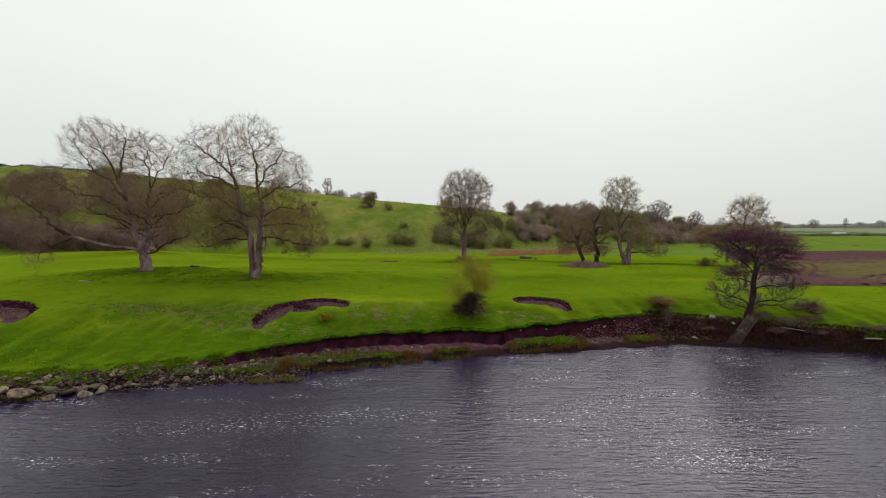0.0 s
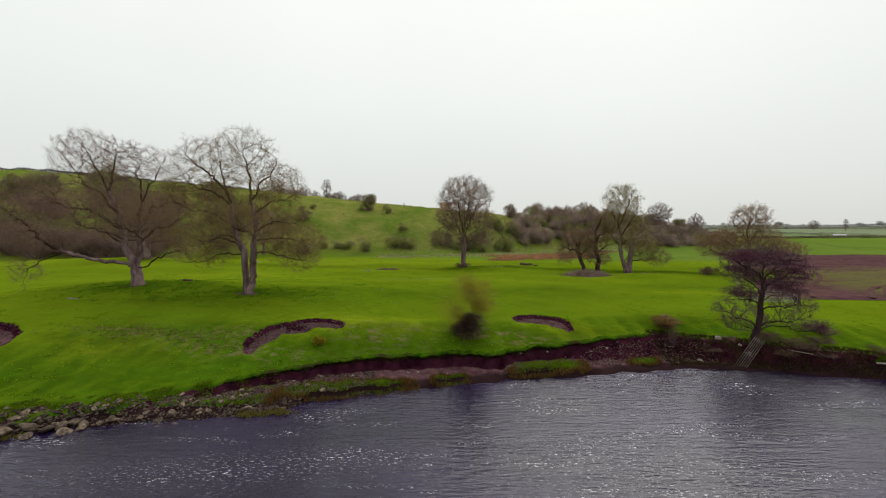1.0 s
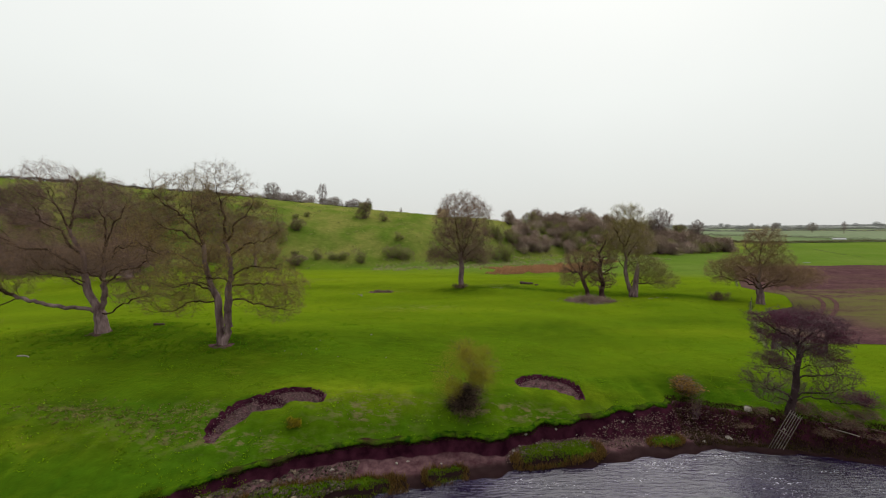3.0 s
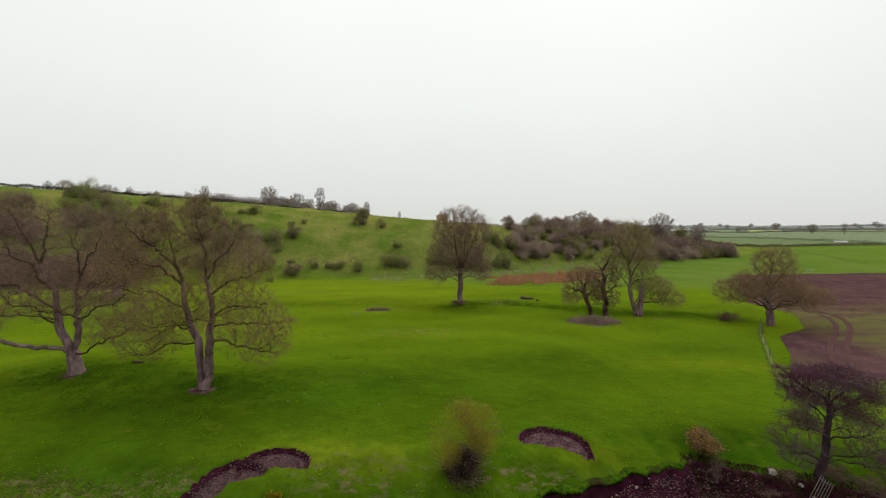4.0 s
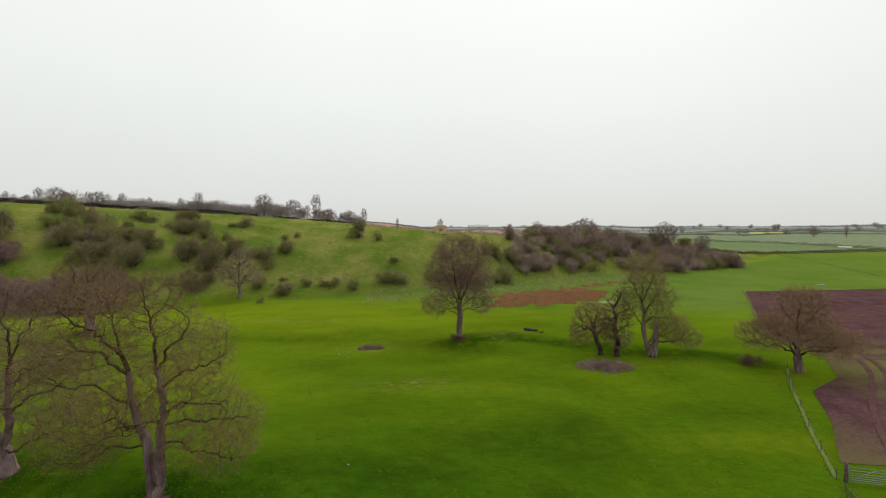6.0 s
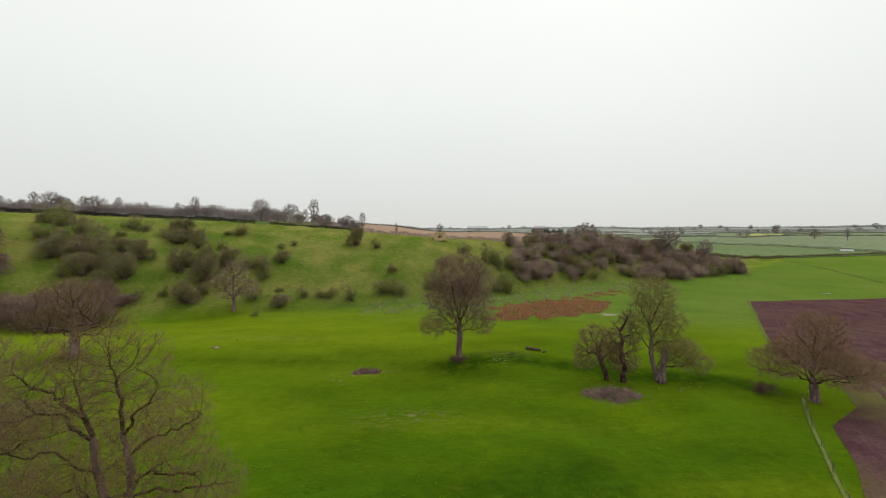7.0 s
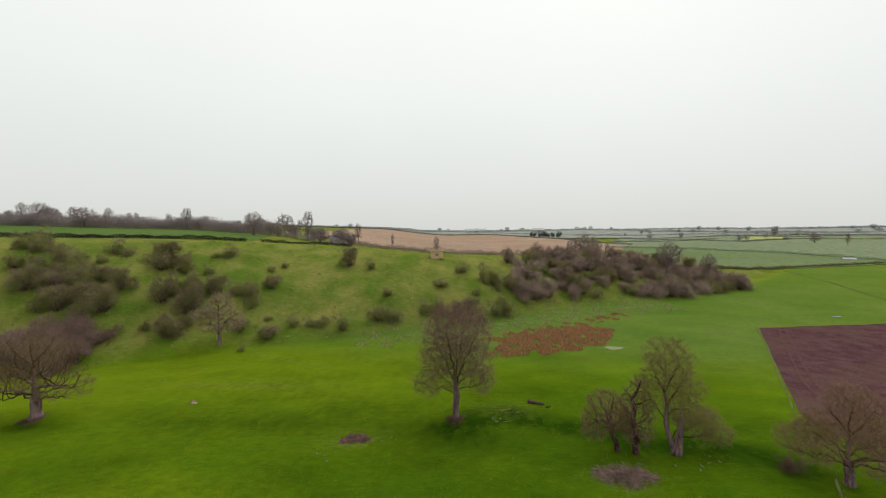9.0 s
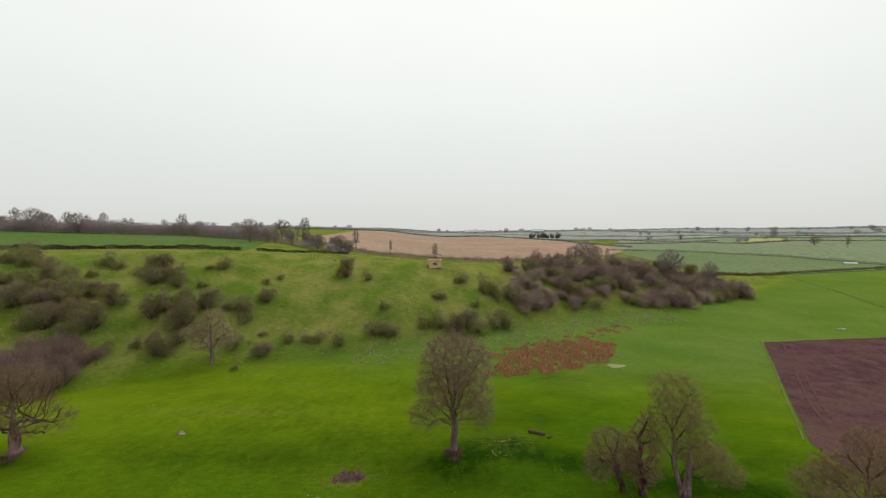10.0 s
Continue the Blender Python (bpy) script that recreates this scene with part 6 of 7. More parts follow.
def scatter(n, x0, x1, keep):
    """Random places in a strip of the plan for which keep(x, y) is true."""
    out = np.zeros((0, 2))
    while len(out) < n:
        x, y = r2.uniform(x0, x1, n * 3), r2.uniform(12, 34, n * 3)
        ok = keep(x, y)
        out = np.concatenate([out, np.stack([x[ok], y[ok]], -1)])
    return out[:n]


def shore_gap(x, y):
    return (y - along(x, WATER_X, WATER_Y)) / np.maximum(along(x, EDGE_X, EDGE_Y) - along(x, WATER_X, WATER_Y), 0.4)


def lip_gap(x, y):
    return y - along(x, EDGE_X, EDGE_Y) - 0.28 * ripple(x, y * 0.2, 3.1, 4) - 0.14 * ripple(x, y * 0.3, 1.1, 5)


def pebbles(name, xy, low, high, mats, label):
    """Loose small stones as one spread."""
    base = np.array([(1, 0, 0), (-1, 0, 0), (0, 1, 0), (0, -1, 0), (0, 0, 1), (0, 0, -1)], float)
    tri = np.array([(0, 2, 4), (2, 1, 4), (1, 3, 4), (3, 0, 4), (2, 0, 5), (1, 2, 5), (3, 1, 5), (0, 3, 5)])
    n = len(xy)
    s = r2.uniform(low, high, (n, 1, 1)) * r2.uniform(0.6, 1.3, (n, 1, 3)) * (1, 1, 0.65)
    a = r2.uniform(0, 6.28, n)
    v = base[None] * s * r2.uniform(0.75, 1.2, (n, 6, 1))
    v = np.stack([v[..., 0] * np.cos(a)[:, None] - v[..., 1] * np.sin(a)[:, None], v[..., 0] * np.sin(a)[:, None] + v[..., 1] * np.cos(a)[:, None], v[..., 2]], -1)
    v = v + np.concatenate([xy, land(xy[:, 0], xy[:, 1])[:, None] + 0.01], 1)[:, None]
    f = (np.arange(n)[:, None, None] * 6 + tri[None]).reshape(-1, 3)
    return tagged(piece(name, mesh_from(name, v.reshape(-1, 3), [f], mats)), label, "gravel", kind="stuff")


GRAVEL = leafy("shore_gravel", (0.085, 0.060, 0.046), (0.10, 0.075, 0.060), 0.8, 0.85)
HOLLOW_GRAVEL = leafy("hollow_gravel", (0.105, 0.066, 0.064), (0.13, 0.088, 0.082), 0.6, 0.85)
pebbles("shore_gravel", scatter(5200, -27, -4, lambda x, y: (shore_gap(x, y) > -0.15) & (lip_gap(x, y) < -0.45)), 0.025, 0.11, [GRAVEL], "loose brown river gravel along the shore")
pebbles("bank_rubble", scatter(2600, 4, 19, lambda x, y: (shore_gap(x, y) > 0.25) & (lip_gap(x, y) < -0.4)), 0.02, 0.075, [leafy("bank_stone", (0.11, 0.072, 0.062), (0.155, 0.108, 0.092), 0.8, 0.85)], "scattered small stones under the cut bank")


def tufts(name, xy, high, wide, blades, mats, label, lean=0.35, z=None, kind_word="grass"):
    """Blades of grass or reed in small tufts."""
    n = len(xy)
    z = land(xy[:, 0], xy[:, 1]) if z is None else z
    root = np.repeat(np.concatenate([xy, z[:, None] - 0.02], 1), blades, axis=0)
    m = len(root)
    root[:, :2] += r2.normal(size=(m, 2)) * wide * 2
    h = np.repeat(r2.uniform(0.5, 1.25, n), blades) * high * r2.uniform(0.6, 1.2, m)
    tip = root + np.concatenate([r2.normal(size=(m, 2)) * h[:, None] * lean, h[:, None]], 1)
    side = np.concatenate([unit(r2.normal(size=(m, 2))), np.zeros((m, 1))], 1) * wide
    v = np.stack([root - side, root + side, tip], 1).reshape(-1, 3)
    return tagged(piece(name, mesh_from(name, v, [np.arange(3 * m).reshape(-1, 3)], mats)), label, kind_word, kind="stuff")


DARK_TURF = leafy("overhanging_turf", (0.04, 0.03, 0.010), (0.05, 0.07, 0.006), 0.6)
t = np.arange(-11.8, 15.6, 0.07)
ye = along(t, EDGE_X, EDGE_Y) + 0.28 * ripple(t, along(t, EDGE_X, EDGE_Y) * 0.2, 3.1, 4) + 0.14 * ripple(t, along(t, EDGE_X, EDGE_Y) * 0.3, 1.1, 5)
top = land(t, ye + 0.3)
jut = 0.09 + 0.05 * ripple(t, 0 * t, 0.9, 97) + 0.03 * r2.normal(size=len(t))
sag = 0.04 * ripple(t, 0 * t, 1.4, 98) + 0.015 * r2.normal(size=len(t))
rows = [np.stack([t, ye + dy * 1.0 - jut * k, top + dz + sag * k], -1) for dy, dz, k in ((0.42, -0.03, 0), (0.3, 0.012, 0), (0.0, 0.02, 0.3), (-0.06, -0.01, 1), (-0.08, -0.09, 1.15), (0.0, -0.15, 0.9), (0.25, -0.17, 0))]
overhang = mesh_from("turf_overhang", np.stack(rows, 0).reshape(-1, 3), [grid_faces(len(t), len(rows))], [mottled("turf_edge", (0.012, 0.040, 0.002), (0.05, 0.10, 0.003), (0.030, 0.016, 0.010), 3.0, 12.0, 0.95, 0.8, 0.05)], True)
tagged(piece("turf_overhang", overhang), "turf lip hanging over the eroded bank", "turf", kind="structure")
tufts("bank_lip_turf", scatter(3200, -11.5, 15, lambda x, y: np.abs(lip_gap(x, y) + 0.04) < 0.07), 0.065, 0.022, 5, [DARK_TURF], "ragged dark turf hanging over the bank edge", 0.7)


tufts("shore_lip_turf", scatter(3600, -27, -9, lambda x, y: (lip_gap(x, y) < 0.25) & (lip_gap(x, y) > -0.9) & (ripple(x, y, 1.9, 95) + 0.6 * ripple(x, y, 0.7, 96) > 0.0)), 0.06, 0.03, 6, [GRASS, DARK_TURF], "ragged dark turf slumping on to the shingle", 0.7)
CLOD = leafy("bare_clod", (0.15, 0.10, 0.06), (0.19, 0.14, 0.09), 0.6, 0.9)
xy = np.concatenate([np.stack([r2.normal(size=70) * a + cx, r2.normal(size=70) * b + cy], -1) for cx, cy, a, b in ((-20.6, 25.7, 1.4, 0.35), (-16.2, 25.5, 1.5, 0.3), (-13.4, 26.2, 1.1, 0.45), (-14.5, 24.6, 1.6, 0.3), (-4.0, 27.3, 1.8, 0.7), (-13.0, 69.6, 2.2, 0.8))])
pebbles("turf_clod", xy, 0.02, 0.06, [CLOD], "loose clods of brown earth on worn turf")
# gravel on the floors of the eroded hollows
for cx, cy, a, b, turn, deep in HOLLOWS[:4]:
    xy = np.stack([r2.uniform(cx - 4, cx + 4, 6000), r2.uniform(cy - 4, cy + 4, 6000)], -1)
    drop, floor_mask = hollow(xy[:, 0], xy[:, 1])
    pebbles("hollow_gravel", xy[(floor_mask > 0.6) & (drop > 0.12)][:700], 0.02, 0.07, [HOLLOW_GRAVEL], "mauve-grey gravel on the floor of an eroded hollow")


def on_mound(x, y):
    m = 0 * x
    for cx, cy, a, b, hgt in FOOT_MOUNDS:
        m = np.maximum(m, np.exp(-((x - cx) / a) ** 4 - (((y - cy) - 0.18 * (x - cx)) / b) ** 4))
    return m


tufts("shore_grass", scatter(4200, -11, 16, lambda x, y: on_mound(x, y) > 0.4), 0.11, 0.02, 4, [GRASS], "rough green grass on the low shore strip")
tufts("shore_sedge", scatter(1300, -9, 17, lambda x, y: (on_mound(x, y) > 0.12) & (on_mound(x, y) < 0.45) & (shore_gap(x, y) < 0.5)), 0.34, 0.018, 6, [leafy("dead_sedge", (0.13, 0.065, 0.025), (0.12, 0.085, 0.02), 0.6)], "brown dead sedge fringing the water")
tufts("bank_herbage", scatter(6500, 15.5, 42, lambda x, y: (shore_gap(x, y) > 0.05) & (lip_gap(x, y) < 0.5)), 0.13, 0.03, 4, [leafy("bank_herbage", (0.045, 0.024, 0.014), (0.045, 0.080, 0.006), 0.7)], "rough brown and green herbage on the bank")
xy = np.concatenate([r2.normal(size=(n, 2)) * (0.38, 0.16) + p for n, p in ((90, (-9.3, 19.7)), (70, (-8.0, 19.9)), (40, (-19.4, 17.5)), (30, (-16.2, 19.3)))])
tufts("water_tussock", xy, 0.16, 0.025, 6, [leafy("olive_tussock", (0.11, 0.105, 0.02), (0.14, 0.12, 0.03), 0.6)], "olive grass tussocks standing in the shallows", 0.6, z=np.full(len(xy), 0.04))
xy = np.stack([r2.uniform(-45, 45, 36000), 20 + 62 * r2.random(36000) ** 1.5], -1)
xy = xy[(lip_gap(xy[:, 0], xy[:, 1]) > 0.3) & (bare_earth(xy[:, 0], xy[:, 1]) < 0.2)]
xy = xy[ripple(xy[:, 0], xy[:, 1], 7, 31) + 0.7 * ripple(xy[:, 0], xy[:, 1], 2.3, 32) > 0.15]
tufts("pasture_tuft", xy, 0.07, 0.05, 4, [leafy("tuft_grass", (0.13, 0.235, 0.003), (0.17, 0.265, 0.004), 0.4)], "small tufts of uneven grazed grass", 0.8)
xy = np.stack([r2.normal(size=420) * 3.2 - 18, 25.6 + r2.normal(size=420) * 0.5], -1)
tufts("dead_grass_patch", xy[lip_gap(xy[:, 0], xy[:, 1]) > 1.0], 0.1, 0.035, 4, [STRAW], "patches of dead straw-coloured grass", 0.9)

xy = np.stack([r2.uniform(-36, -6, 16000), r2.uniform(31.5, 44, 16000)], -1)
# nettles ringing the trunks, their dark green also deepens the tree shade
shade_ring = np.zeros(len(xy))
for cx, cy, a, b in ((-28, 37.5, 8, 4.5), (-16.5, 36.6, 6, 3.4), (-12.3, 35.9, 2.2, 1.2), (-11.3, 38.8, 1.6, 0.8), (-9.1, 43.5, 1.6, 0.6), (-21, 34.2, 6, 2)):
    shade_ring = np.maximum(shade_ring, np.exp(-((xy[:, 0] - cx) / a) ** 2 - ((xy[:, 1] - cy) / b) ** 2))
xy = xy[0.9 * shade_ring + 0.35 * ripple(xy[:, 0], xy[:, 1], 2.6, 65) + 0.3 * ripple(xy[:, 0], xy[:, 1], 0.9, 66) > 0.55]
tufts("nettle_patch", xy[::2], 0.09, 0.035, 4, [leafy("young_nettle", (0.055, 0.145, 0.003), (0.075, 0.17, 0.004), 0.5)], "low dark-green nettles and weeds under the veteran trees", 0.9, kind_word="weeds")
for x, y in ((-10.0, 37.3), (-9.7, 35.3), (-12.0, 34.7), (-10.5, 34.2), (-7.6, 34.0), (-3.9, 34.2), (-15.4, 55.3), (-12.4, 66.2), (-51.7, 94.4), (-52.6, 94.0), (-56.3, 94.4), (-6.0, 39.5)):
    boulder(x, y, rng.uniform(0.10, 0.2) * (2.0 if y > 60 else 1), rng.choice(pale_stones), "pale stone lying in the pasture grass", "stones in the pasture")
mound = new("molehill", stones[2])
tagged(mound, "small mound of bare brown earth in the grass", "molehill")
mound.matrix_world = Matrix.LocRotScale((-39.0, 82.6, float(land(-39.0, 82.6))), None, (1.5, 1.2, 0.9))

# rough grass, weeds and stones on the hillside and over the far pasture
xy = np.stack([r2.uniform(-150, 120, 9000), r2.uniform(96, 215, 9000)], -1)
yf = along(xy[:, 0], FOOT_X, FOOT_Y)
xy = xy[(xy[:, 1] > yf - 4) & (xy[:, 1] < yf + 66) & (ripple(xy[:, 0], xy[:, 1], 13, 61) + 0.6 * ripple(xy[:, 0], xy[:, 1], 4, 62) > 0.05)]
tufts("hill_tussock", xy, 0.4, 0.16, 5, [leafy("hill_tussock", (0.18, 0.22, 0.05), (0.27, 0.27, 0.10), 0.45)], "coarse tussocks of grass and weeds on the hillside", 0.7)
xy = np.stack([r2.uniform(-75, 85, 9000), r2.uniform(52, 120, 9000)], -1)
xy = xy[ripple(xy[:, 0], xy[:, 1], 9, 63) + 0.7 * ripple(xy[:, 0], xy[:, 1], 3, 64) > 0.55]
tufts("far_pasture_tuft", xy, 0.09, 0.1, 4, [leafy("far_tuft", (0.14, 0.20, 0.012), (0.20, 0.22, 0.04), 0.45)], "uneven tufts on the far pasture", 0.9)

# reed bed on the marshy ground under the hill
xy = np.stack([r2.uniform(12, 66, 26000), r2.uniform(106, 156, 26000)], -1)
u = (xy[:, 0] - 33) / 17 - 0.25 * (xy[:, 1] - 121) / 13
v = (xy[:, 1] - 121 - 0.32 * (xy[:, 0] - 33)) / 11.5
patch = ripple(xy[:, 0], xy[:, 1], 5.5, 41) + 0.6 * ripple(xy[:, 0], xy[:, 1], 2.1, 42)
main = u * u + v * v + 0.3 * ripple(xy[:, 0], xy[:, 1], 9, 43) < 0.9
tail = (np.abs(xy[:, 1] - 136 - 0.55 * (xy[:, 0] - 42)) < 3.5) & (patch > 0.35)
xy = xy[(main & (patch > -0.75)) | tail]
tufts("reed_bed", xy, 0.6, 0.06, 5, [REED], "bed of dead rust-brown reeds in a marshy hollow", 0.3, kind_word="reeds")
xy = np.stack([r2.uniform(-20, 90, 15000), r2.uniform(116, 172, 15000)], -1)
xy = xy[(np.abs(xy[:, 1] - along(xy[:, 0], FOOT_X, FOOT_Y) + 8) < 11) & (ripple(xy[:, 0], xy[:, 1], 6, 44) + 0.5 * ripple(xy[:, 0], xy[:, 1], 2, 45) > 0.0)]
tufts("marsh_rush", xy, 0.5, 0.09, 3, [leafy("marsh_rush", (0.34, 0.29, 0.18), (0.27, 0.26, 0.12), 0.5)], "pale rushes along the foot of the hill", 0.4, kind_word="rushes")

# ---- dead wood, snag and brush ----
PALE_WOOD = mottled("bleached_wood", (0.23, 0.19, 0.16), (0.33, 0.28, 0.24), None, 3.0, 18.0, 0.9, 0.5, 0.01)
OLD_WOOD = mottled("rotting_wood", (0.07, 0.045, 0.04), (0.13, 0.09, 0.075), None, 3.0, 14.0, 0.95, 0.6, 0.02)


def tube(points, radii, sides=9, cap=True):
    p, r = np.array(points, float), np.array(radii, float)
    t = unit(np.gradient(p, axis=0))
    ref = np.array([0.0, 1.0, 0.0]) if abs(t[0, 1]) < 0.8 else np.array([1.0, 0, 0])
    a = unit(np.cross(t, ref))
    b = np.cross(t, a)
    ang = np.arange(sides) * 2 * math.pi / sides
    v = p[:, None] + (a[:, None] * np.cos(ang)[None, :, None] + b[:, None] * np.sin(ang)[None, :, None]) * r[:, None, None] * (1 + 0.1 * np.sin(3 * ang + 1)[None, :, None])
    k, rows = np.arange(sides), np.arange(len(p) - 1)
    q = np.stack([k, (k + 1) % sides, (k + 1) % sides + sides, k + sides], -1)
    f = (rows[:, None, None] * sides + q[None]).reshape(-1, 4)
    caps = [np.arange(sides)[::-1][None], (np.arange(sides) + (len(p) - 1) * sides)[None]] if cap else []
    return v.reshape(-1, 3), [f] + ([np.concatenate(caps)] if caps else [])


def log(x, y, length, r, turn, mat, label, bend=0.1, name="fallen_log"):
    c, s = math.cos(radians(turn)), math.sin(radians(turn))
    pts = [(c * length * (u - 0.5) - s * bend * math.sin(u * 3.1), s * length * (u - 0.5) + c * bend * math.sin(u * 3.1), r * 0.75 + 0.12 * r * math.sin(9 * u)) for u in np.linspace(0, 1, 7)]
    v, f = tube(pts, [r * (1 - 0.45 * u) for u in np.linspace(0, 1, 7)])
    ob = new(name, mesh_from(name, v, f, [mat], True))
    ob.location = (x, y, float(land(x, y)))
    return tagged(ob, label, "log")


log(17.6, 81.4, 2.6, 0.3, -25, OLD_WOOD, "rotting dark log lying on the pasture")
log(19.4, 80.3, 0.8, 0.16, 30, OLD_WOOD, "short dark log on the pasture")
log(-25.6, 39.8, 0.9, 0.13, 5, OLD_WOOD, "short dark log near the veteran trees")
log(-30.4, 32.6, 1.1, 0.06, -12, PALE_WOOD, "bleached fallen branch on the grass", 0.15, "fallen_branch")
for k, (x, y) in enumerate(((33.2, 63.9), (34.4, 64.4), (32.4, 63.0), (36.0, 64.8), (30.2, 64.2), (11.0, 76.4), (10.2, 75.6), (11.6, 75.4), (-12.8, 67.3), (-14.0, 67.9), (9.9, 76.4))):
    log(x, y, rng.uniform(0.4, 0.9), 0.04, rng.uniform(0, 180), PALE_WOOD, "bleached broken branch scattered on the grass", 0.12, "fallen_branch")

log(28.9, 24.35, 3.2, 0.05, -16, PALE_WOOD, "bleached driftwood pole along the waterline", 0.1, "fallen_branch")
log(32.5, 23.2, 2.4, 0.045, -14, PALE_WOOD, "bleached driftwood pole along the waterline", 0.1, "fallen_branch")
for x, y, L, turn in ((23.3, 26.6, 2.6, -48), (23.9, 26.9, 2.2, -40), (25.2, 26.2, 1.8, -30)):
    log(x, y, L, 0.04, turn, PALE_WOOD if L > 2.4 else OLD_WOOD, "grey dead pole lying down the river bank", 0.12, "fallen_branch")
snag = new("dead_snag")
tagged(snag, "broken dead trunk with a splintered pale top", "snag")
sx, sy = 31.95, 66.7
snag.location = (sx, sy, float(land(sx, sy)) - 0.2)
v, f = tube([(-0.15, 0, 0), (0, 0, 0.8), (0.12, 0, 2.4), (0.3, 0, 4.2), (0.38, 0, 5.2)], [0.7, 0.5, 0.42, 0.34, 0.27], 11)
snag_trunk = piece("trunk", mesh_from("trunk", v, f, [BARK], True), snag)
for k, (dx, h, r) in enumerate(((-0.12, 0.9, 0.09), (0.08, 0.55, 0.10), (0.2, 0.3, 0.07), (0.0, 0.7, 0.08))):
    v, f = tube([(0.36 + dx, 0.08 * (k - 1.5), 4.9), (0.37 + dx, 0.08 * (k - 1.5), 5.2 + h * 0.6), (0.37 + dx * 0.9, 0.08 * (k - 1.5), 5.2 + h)], [r, r * 0.8, 0.015], 6)
    piece("splinter", mesh_from("splinter", v, f, [PALE_WOOD if k != 3 else OLD_WOOD], True), snag_trunk)

heap = new("brush_pile")
tagged(heap, "heap of dead grey-brown brushwood on the grass", "brush pile")
heap.location = (23.2, 62.6, float(land(23.2, 62.6)))
n = 1100
knot = np.array(((-1.9, -0.3, 1.1), (-0.6, 0.5, 1.0), (0.7, -0.4, 1.2), (1.9, 0.2, 0.9), (2.9, -0.7, 0.6), (-2.9, 0.6, 0.7), (0.2, -1.5, 0.7)))
j = r2.integers(0, len(knot), n)
c = np.concatenate([knot[j, :2] + r2.normal(size=(n, 2)) * knot[j, 2:] * (0.7, 0.5), np.zeros((n, 1))], 1)
c[n - 150:, :2] = r2.normal(size=(150, 2)) * (3.2, 2.0) + (0.8, -0.3)
c[:, 2] = r2.random(n) ** 1.4 * 1.15 * np.clip(1.15 - np.hypot(c[:, 0] / 3.6, c[:, 1] / 2.2), 0.04, 1)
d = unit(r2.normal(size=(n, 3)) * (1, 1, 0.4)) * r2.uniform(0.2, 0.85, (n, 1))
rr = r2.uniform(0.010, 0.034, n)
v, q = rods(c - d, c + d, rr, rr * 0.5)
v[:, 2] = np.maximum(v[:, 2], 0.0)
tagged(piece("brushwood", mesh_from("brushwood", v, [q], [mottled("brushwood", (0.15, 0.088, 0.078), (0.28, 0.19, 0.165), None, 1.0, 6.0, 0.9, 0.0, 0.01)]), heap), kind="stuff")

# ---- fences and gates ----
def fence(line, gap, label, high=0.85):
    ob = new("fence")
    tagged(ob, label, "fence")
    p = np.array(line, float)
    d = np.concatenate([[0], np.cumsum(np.linalg.norm(np.diff(p, axis=0), axis=1))])
    m = int(d[-1] / gap) + 1
    t = np.linspace(0, d[-1], m)
    x, y = np.interp(t, d, p[:, 0]), np.interp(t, d, p[:, 1])
    z = land(x, y)
    bm = bmesh.new()
    bmesh.ops.create_cone(bm, cap_ends=True, segments=7, radius1=0.032, radius2=0.028, depth=high + 0.3, matrix=pose(0, 0, high / 2 - 0.15))
    me = bpy.data.meshes.new("post")
    bm.to_mesh(me)
    bm.free()
    me.materials.append(WOOD)
    for k in range(m):
        post = piece("post", me, ob)
        post.matrix_basis = pose(x[k], y[k], z[k], rng.uniform(-3, 3), rng.uniform(-3, 3), rng.uniform(0, 90))
    for h in (0.4, 0.78):
        q = np.stack([x, y, z + h], -1)
        v, f = rods(q[:-1], q[1:], np.full(m - 1, 0.003), np.full(m - 1, 0.003), 3)
        piece("wire", mesh_from("wire", v, [f], [STEEL]), ob)
    return ob


FENCE_NEAR, FENCE_FAR = ((46.6, 61.2), (41.5, 55), (36, 47.5), (30.0, 38.9)), ((57.5, 78), (70, 95), (83, 112), (95.4, 130.4))
fence(FENCE_NEAR, 4.6, "post and wire fence along the ploughed field")
fence(FENCE_FAR, 4.6, "post and wire fence at the edge of the far plough")
fence(((29.6, 37.9), (28.3, 35.5), (26.4, 32.4), (24.2, 29.4)), 2.6, "old leaning post and wire fence down to the river")
PALE_STRIP = mottled("bleached_turf", (0.115, 0.14, 0.038), (0.15, 0.155, 0.06), (0.085, 0.125, 0.022), 1.2, 9.0, 0.95, 0.5, 0.03)
for line in (FENCE_NEAR, FENCE_FAR):
    p = np.array(line, float)
    q = unit(p[-1:] - p[:1])[0]
    side = np.array((-q[1], q[0])) * 0.13
    draped("fence_line_turf", ([tuple(a - side) for a in p], [tuple(a + side) for a in p]), 3, 90, 0.05, PALE_STRIP, "pale bleached turf under the fence")
DRY = leafy("bleached_grass", (0.15, 0.165, 0.05), (0.13, 0.15, 0.035), 0.4)
for k, (line, n) in enumerate(((FENCE_NEAR, 300), (FENCE_FAR, 500), (((29.6, 37.9), (28.3, 35.5), (24.2, 29.4)), 500))):
    p = np.array(line)
    d = np.concatenate([[0], np.cumsum(np.linalg.norm(np.diff(p, axis=0), axis=1))])
    t = r2.random(n) * d[-1]
    xy = np.stack([np.interp(t, d, p[:, 0]), np.interp(t, d, p[:, 1])], -1) + r2.normal(size=(n, 2)) * 0.17
    tufts("fence_line_grass", xy, 0.12, 0.05, 3, [DRY], "strip of pale dead grass under the fence", 0.5)


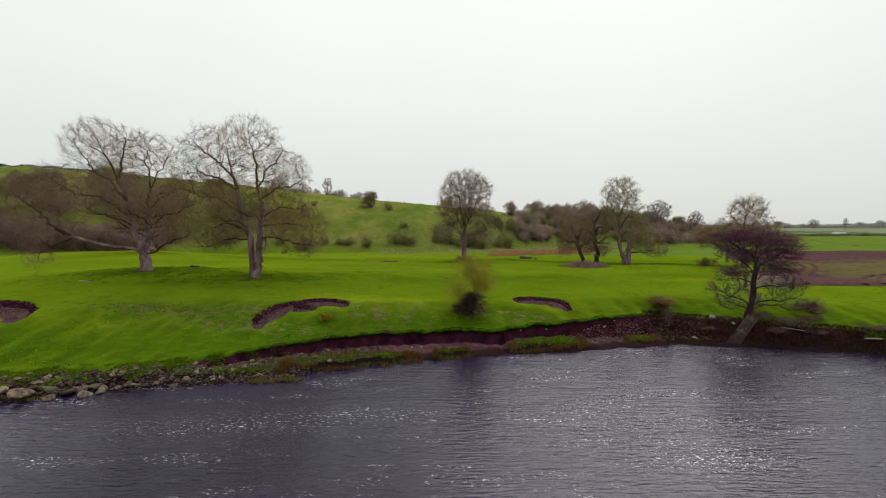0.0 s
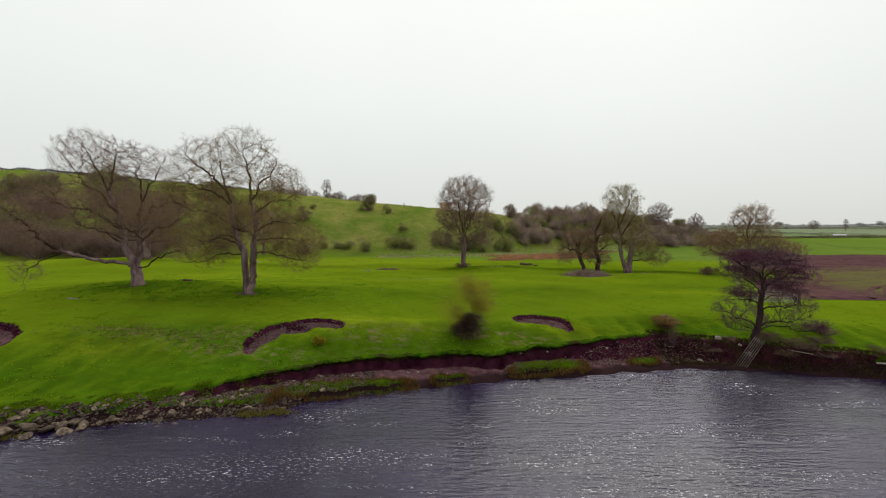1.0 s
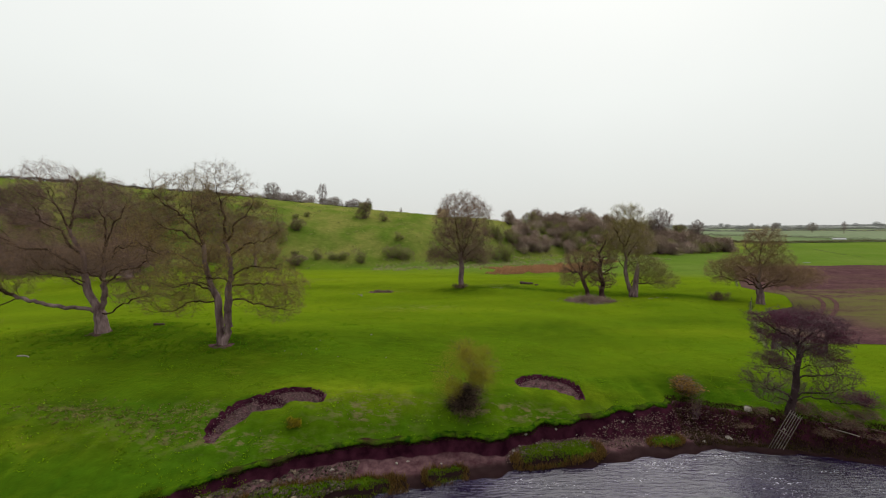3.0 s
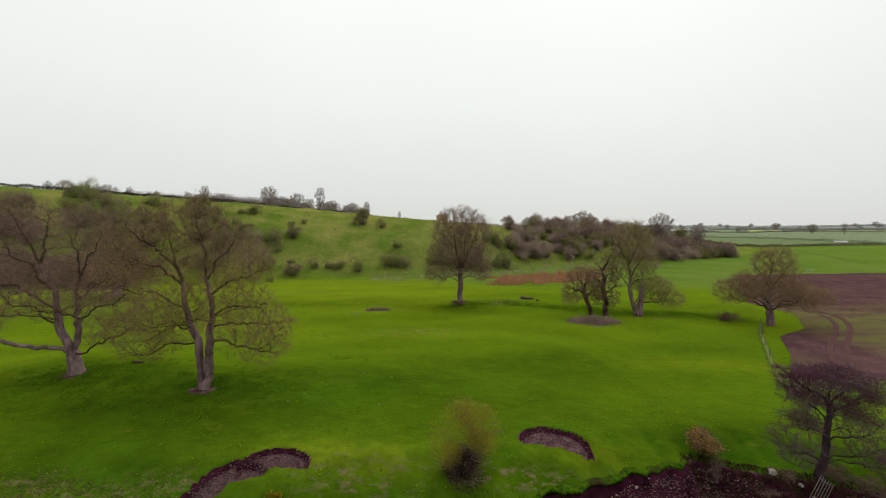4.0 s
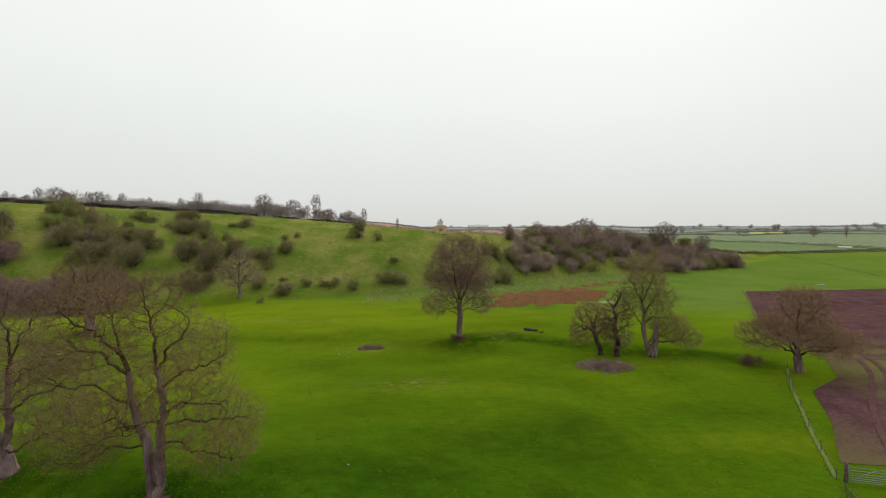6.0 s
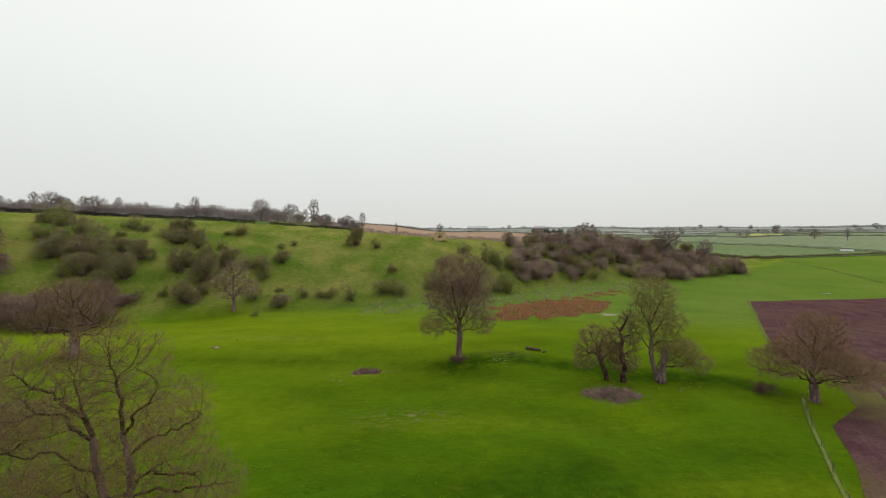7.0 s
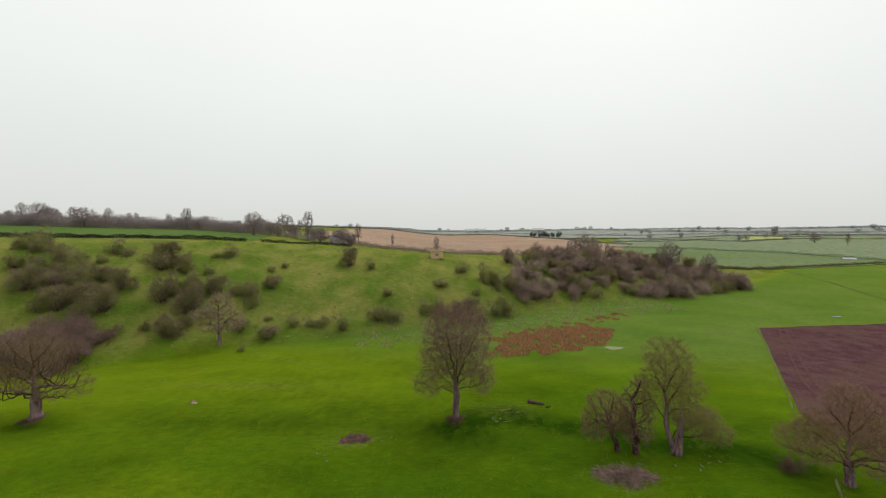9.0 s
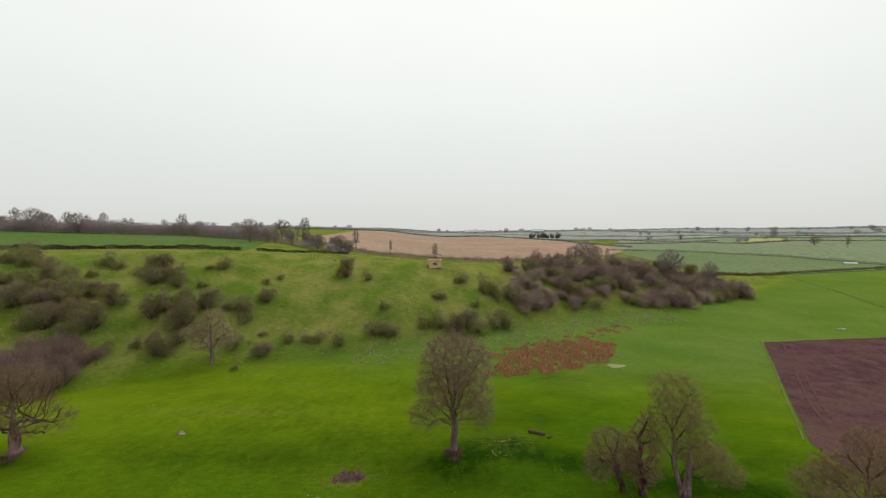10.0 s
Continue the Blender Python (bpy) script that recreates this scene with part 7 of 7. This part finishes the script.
def field_gate(x, y, turn, length, label):
    g = new("field_gate")
    tagged(g, label, "gate")
    g.matrix_world = pose(x, y, float(land(x, y)) + 0.12, 0, 0, turn)

    def bar(name, a, b, r, mat=STEEL):
        v, f = tube([a, tuple((np.array(a) + np.array(b)) / 2), b], [r, r, r], 7)
        piece(name, mesh_from(name, v, f, [mat], True), g)
    for h in (0.0, 0.13, 0.27, 0.43, 0.61, 0.82, 1.05):
        bar("rail", (0, 0, h), (length, 0, h), 0.024)
    for u in (0.0, 1.0):
        bar("stile", (length * u, 0, -0.03), (length * u, 0, 1.08), 0.026)
    bar("brace", (0, 0.03, 0.02), (length * 0.5, 0.03, 1.05), 0.02)
    bar("brace", (length, 0.03, 0.02), (length * 0.5, 0.03, 1.05), 0.02)
    for u in (-0.16, length + 0.16):
        bar("gate_post", (u, 0, -0.4), (u, 0, 1.3), 0.11, OLD_WOOD)
    return g


field_gate(30.5, 38.55, -14, 3.7, "grey galvanised seven-bar field gate, closed")

# hurdle hung in the shallows by the alder
hurdle = new("flood_hurdle")
tagged(hurdle, "weathered grey bar hurdle leaning from bank into water", "hurdle")
top, toe = np.array((22.0, 27.2, 1.75)), np.array((19.6, 26.05, -0.1))
along_dir = unit(top - toe)
across = unit(np.cross(along_dir, np.array((0.1, -0.55, 0.83))))
for k in range(6):
    o = across * (k - 2.5) * 0.115
    v, f = tube([toe + o, (toe + top) / 2 + o, top + o], [0.017] * 3, 6)
    piece("bar", mesh_from("bar", v, f, [WOOD], True), hurdle)
for u in (0.06, 0.5, 0.94):
    c = toe + (top - toe) * u + np.cross(along_dir, across) * 0.03
    v, f = tube([c - across * 0.31, c, c + across * 0.31], [0.026] * 3, 6)
    piece("cross_bar", mesh_from("cross_bar", v, f, [WOOD], True), hurdle)

# ---- pale water and tracks out in the fields ----
def blot(name, x, y, a, b, mat, label, lift=0.06):
    ang = np.linspace(0, 2 * math.pi, 28, endpoint=False)
    rad = 1 + 0.14 * np.sin(3 * ang + x) + 0.08 * np.sin(5 * ang + y)
    px, py = x + a * rad * np.cos(ang), y + b * rad * np.sin(ang)
    v = np.concatenate([np.stack([px, py, land(px, py) + lift], -1), [[x, y, float(land(x, y)) + lift]]])
    f = np.stack([np.arange(28), np.roll(np.arange(28), -1), np.full(28, 28)], -1)
    return tagged(piece(name, mesh_from(name, v, [f], [mat])), label, "puddle", kind="structure")


PUDDLE = mottled("standing_water", (0.10, 0.10, 0.095), (0.15, 0.15, 0.14), None, 0.5, 3.0, 0.45, 0.0, 0.01)
blot("puddle", 132, 142, 1.4, 0.7, PUDDLE, "pale standing water at the plough edge", 0.12)
blot("puddle", 45, 112.6, 2.2, 1.2, mottled("dried_mud", (0.17, 0.19, 0.08), (0.22, 0.22, 0.11), None, 0.5, 3.0, 0.9, 0.0, 0.01), "pale dried mud beside the reeds", 0.05)
TRACK = mottled("worn_track", (0.08, 0.108, 0.032), (0.095, 0.118, 0.04), None, 0.3, 2.0, 0.95, 0.3, 0.03)
draped("farm_track", (((208, 246), (200, 222), (190, 196), (176, 164)), ((208.9, 246), (200.9, 222), (190.9, 196), (176.9, 164))), 4, 40, 0.12, TRACK, "dark ditch line across the far slope")


def wheel_track(line, wide, label):
    p = np.array(line, float)
    t = unit(np.gradient(p, axis=0))
    side = np.stack([-t[:, 1], t[:, 0]], -1) * wide / 2
    return draped("wheel_track", ([tuple(a) for a in p - side], [tuple(a) for a in p + side]), 4, 80, 0.24, WHEEL, label)


def bow(points, n=26):
    """A smooth curve through a few places."""
    p = np.array(points, float)
    d = np.concatenate([[0], np.cumsum(np.linalg.norm(np.diff(p, axis=0), axis=1))])
    t = np.linspace(0, d[-1], n)
    q = np.stack([np.interp(t, d, p[:, k]) for k in (0, 1)], -1)
    for _ in range(6):
        q[1:-1] = (q[:-2] + 2 * q[1:-1] + q[2:]) / 4
    return q


WHEEL = mottled("rolled_earth", (0.078, 0.042, 0.039), (0.098, 0.054, 0.050), None, 0.8, 5.0, 0.95, 0.5, 0.04)
for shift in (0.0, 1.9):
    wheel_track(bow(((37 + shift, 41), (43 + shift, 49), (50 + shift, 54.5), (57.5 + shift, 59), (61.5 + shift, 65), (61 + shift, 75), (67 + shift, 86), (100 + shift, 128))), 0.5, "dark wheel rut in the ploughed field")
    wheel_track(bow(((44 + shift, 40), (51 + shift, 47), (60 + shift, 51), (72 + shift, 54), (84 + shift, 52))), 0.5, "dark wheel rut in the ploughed field")
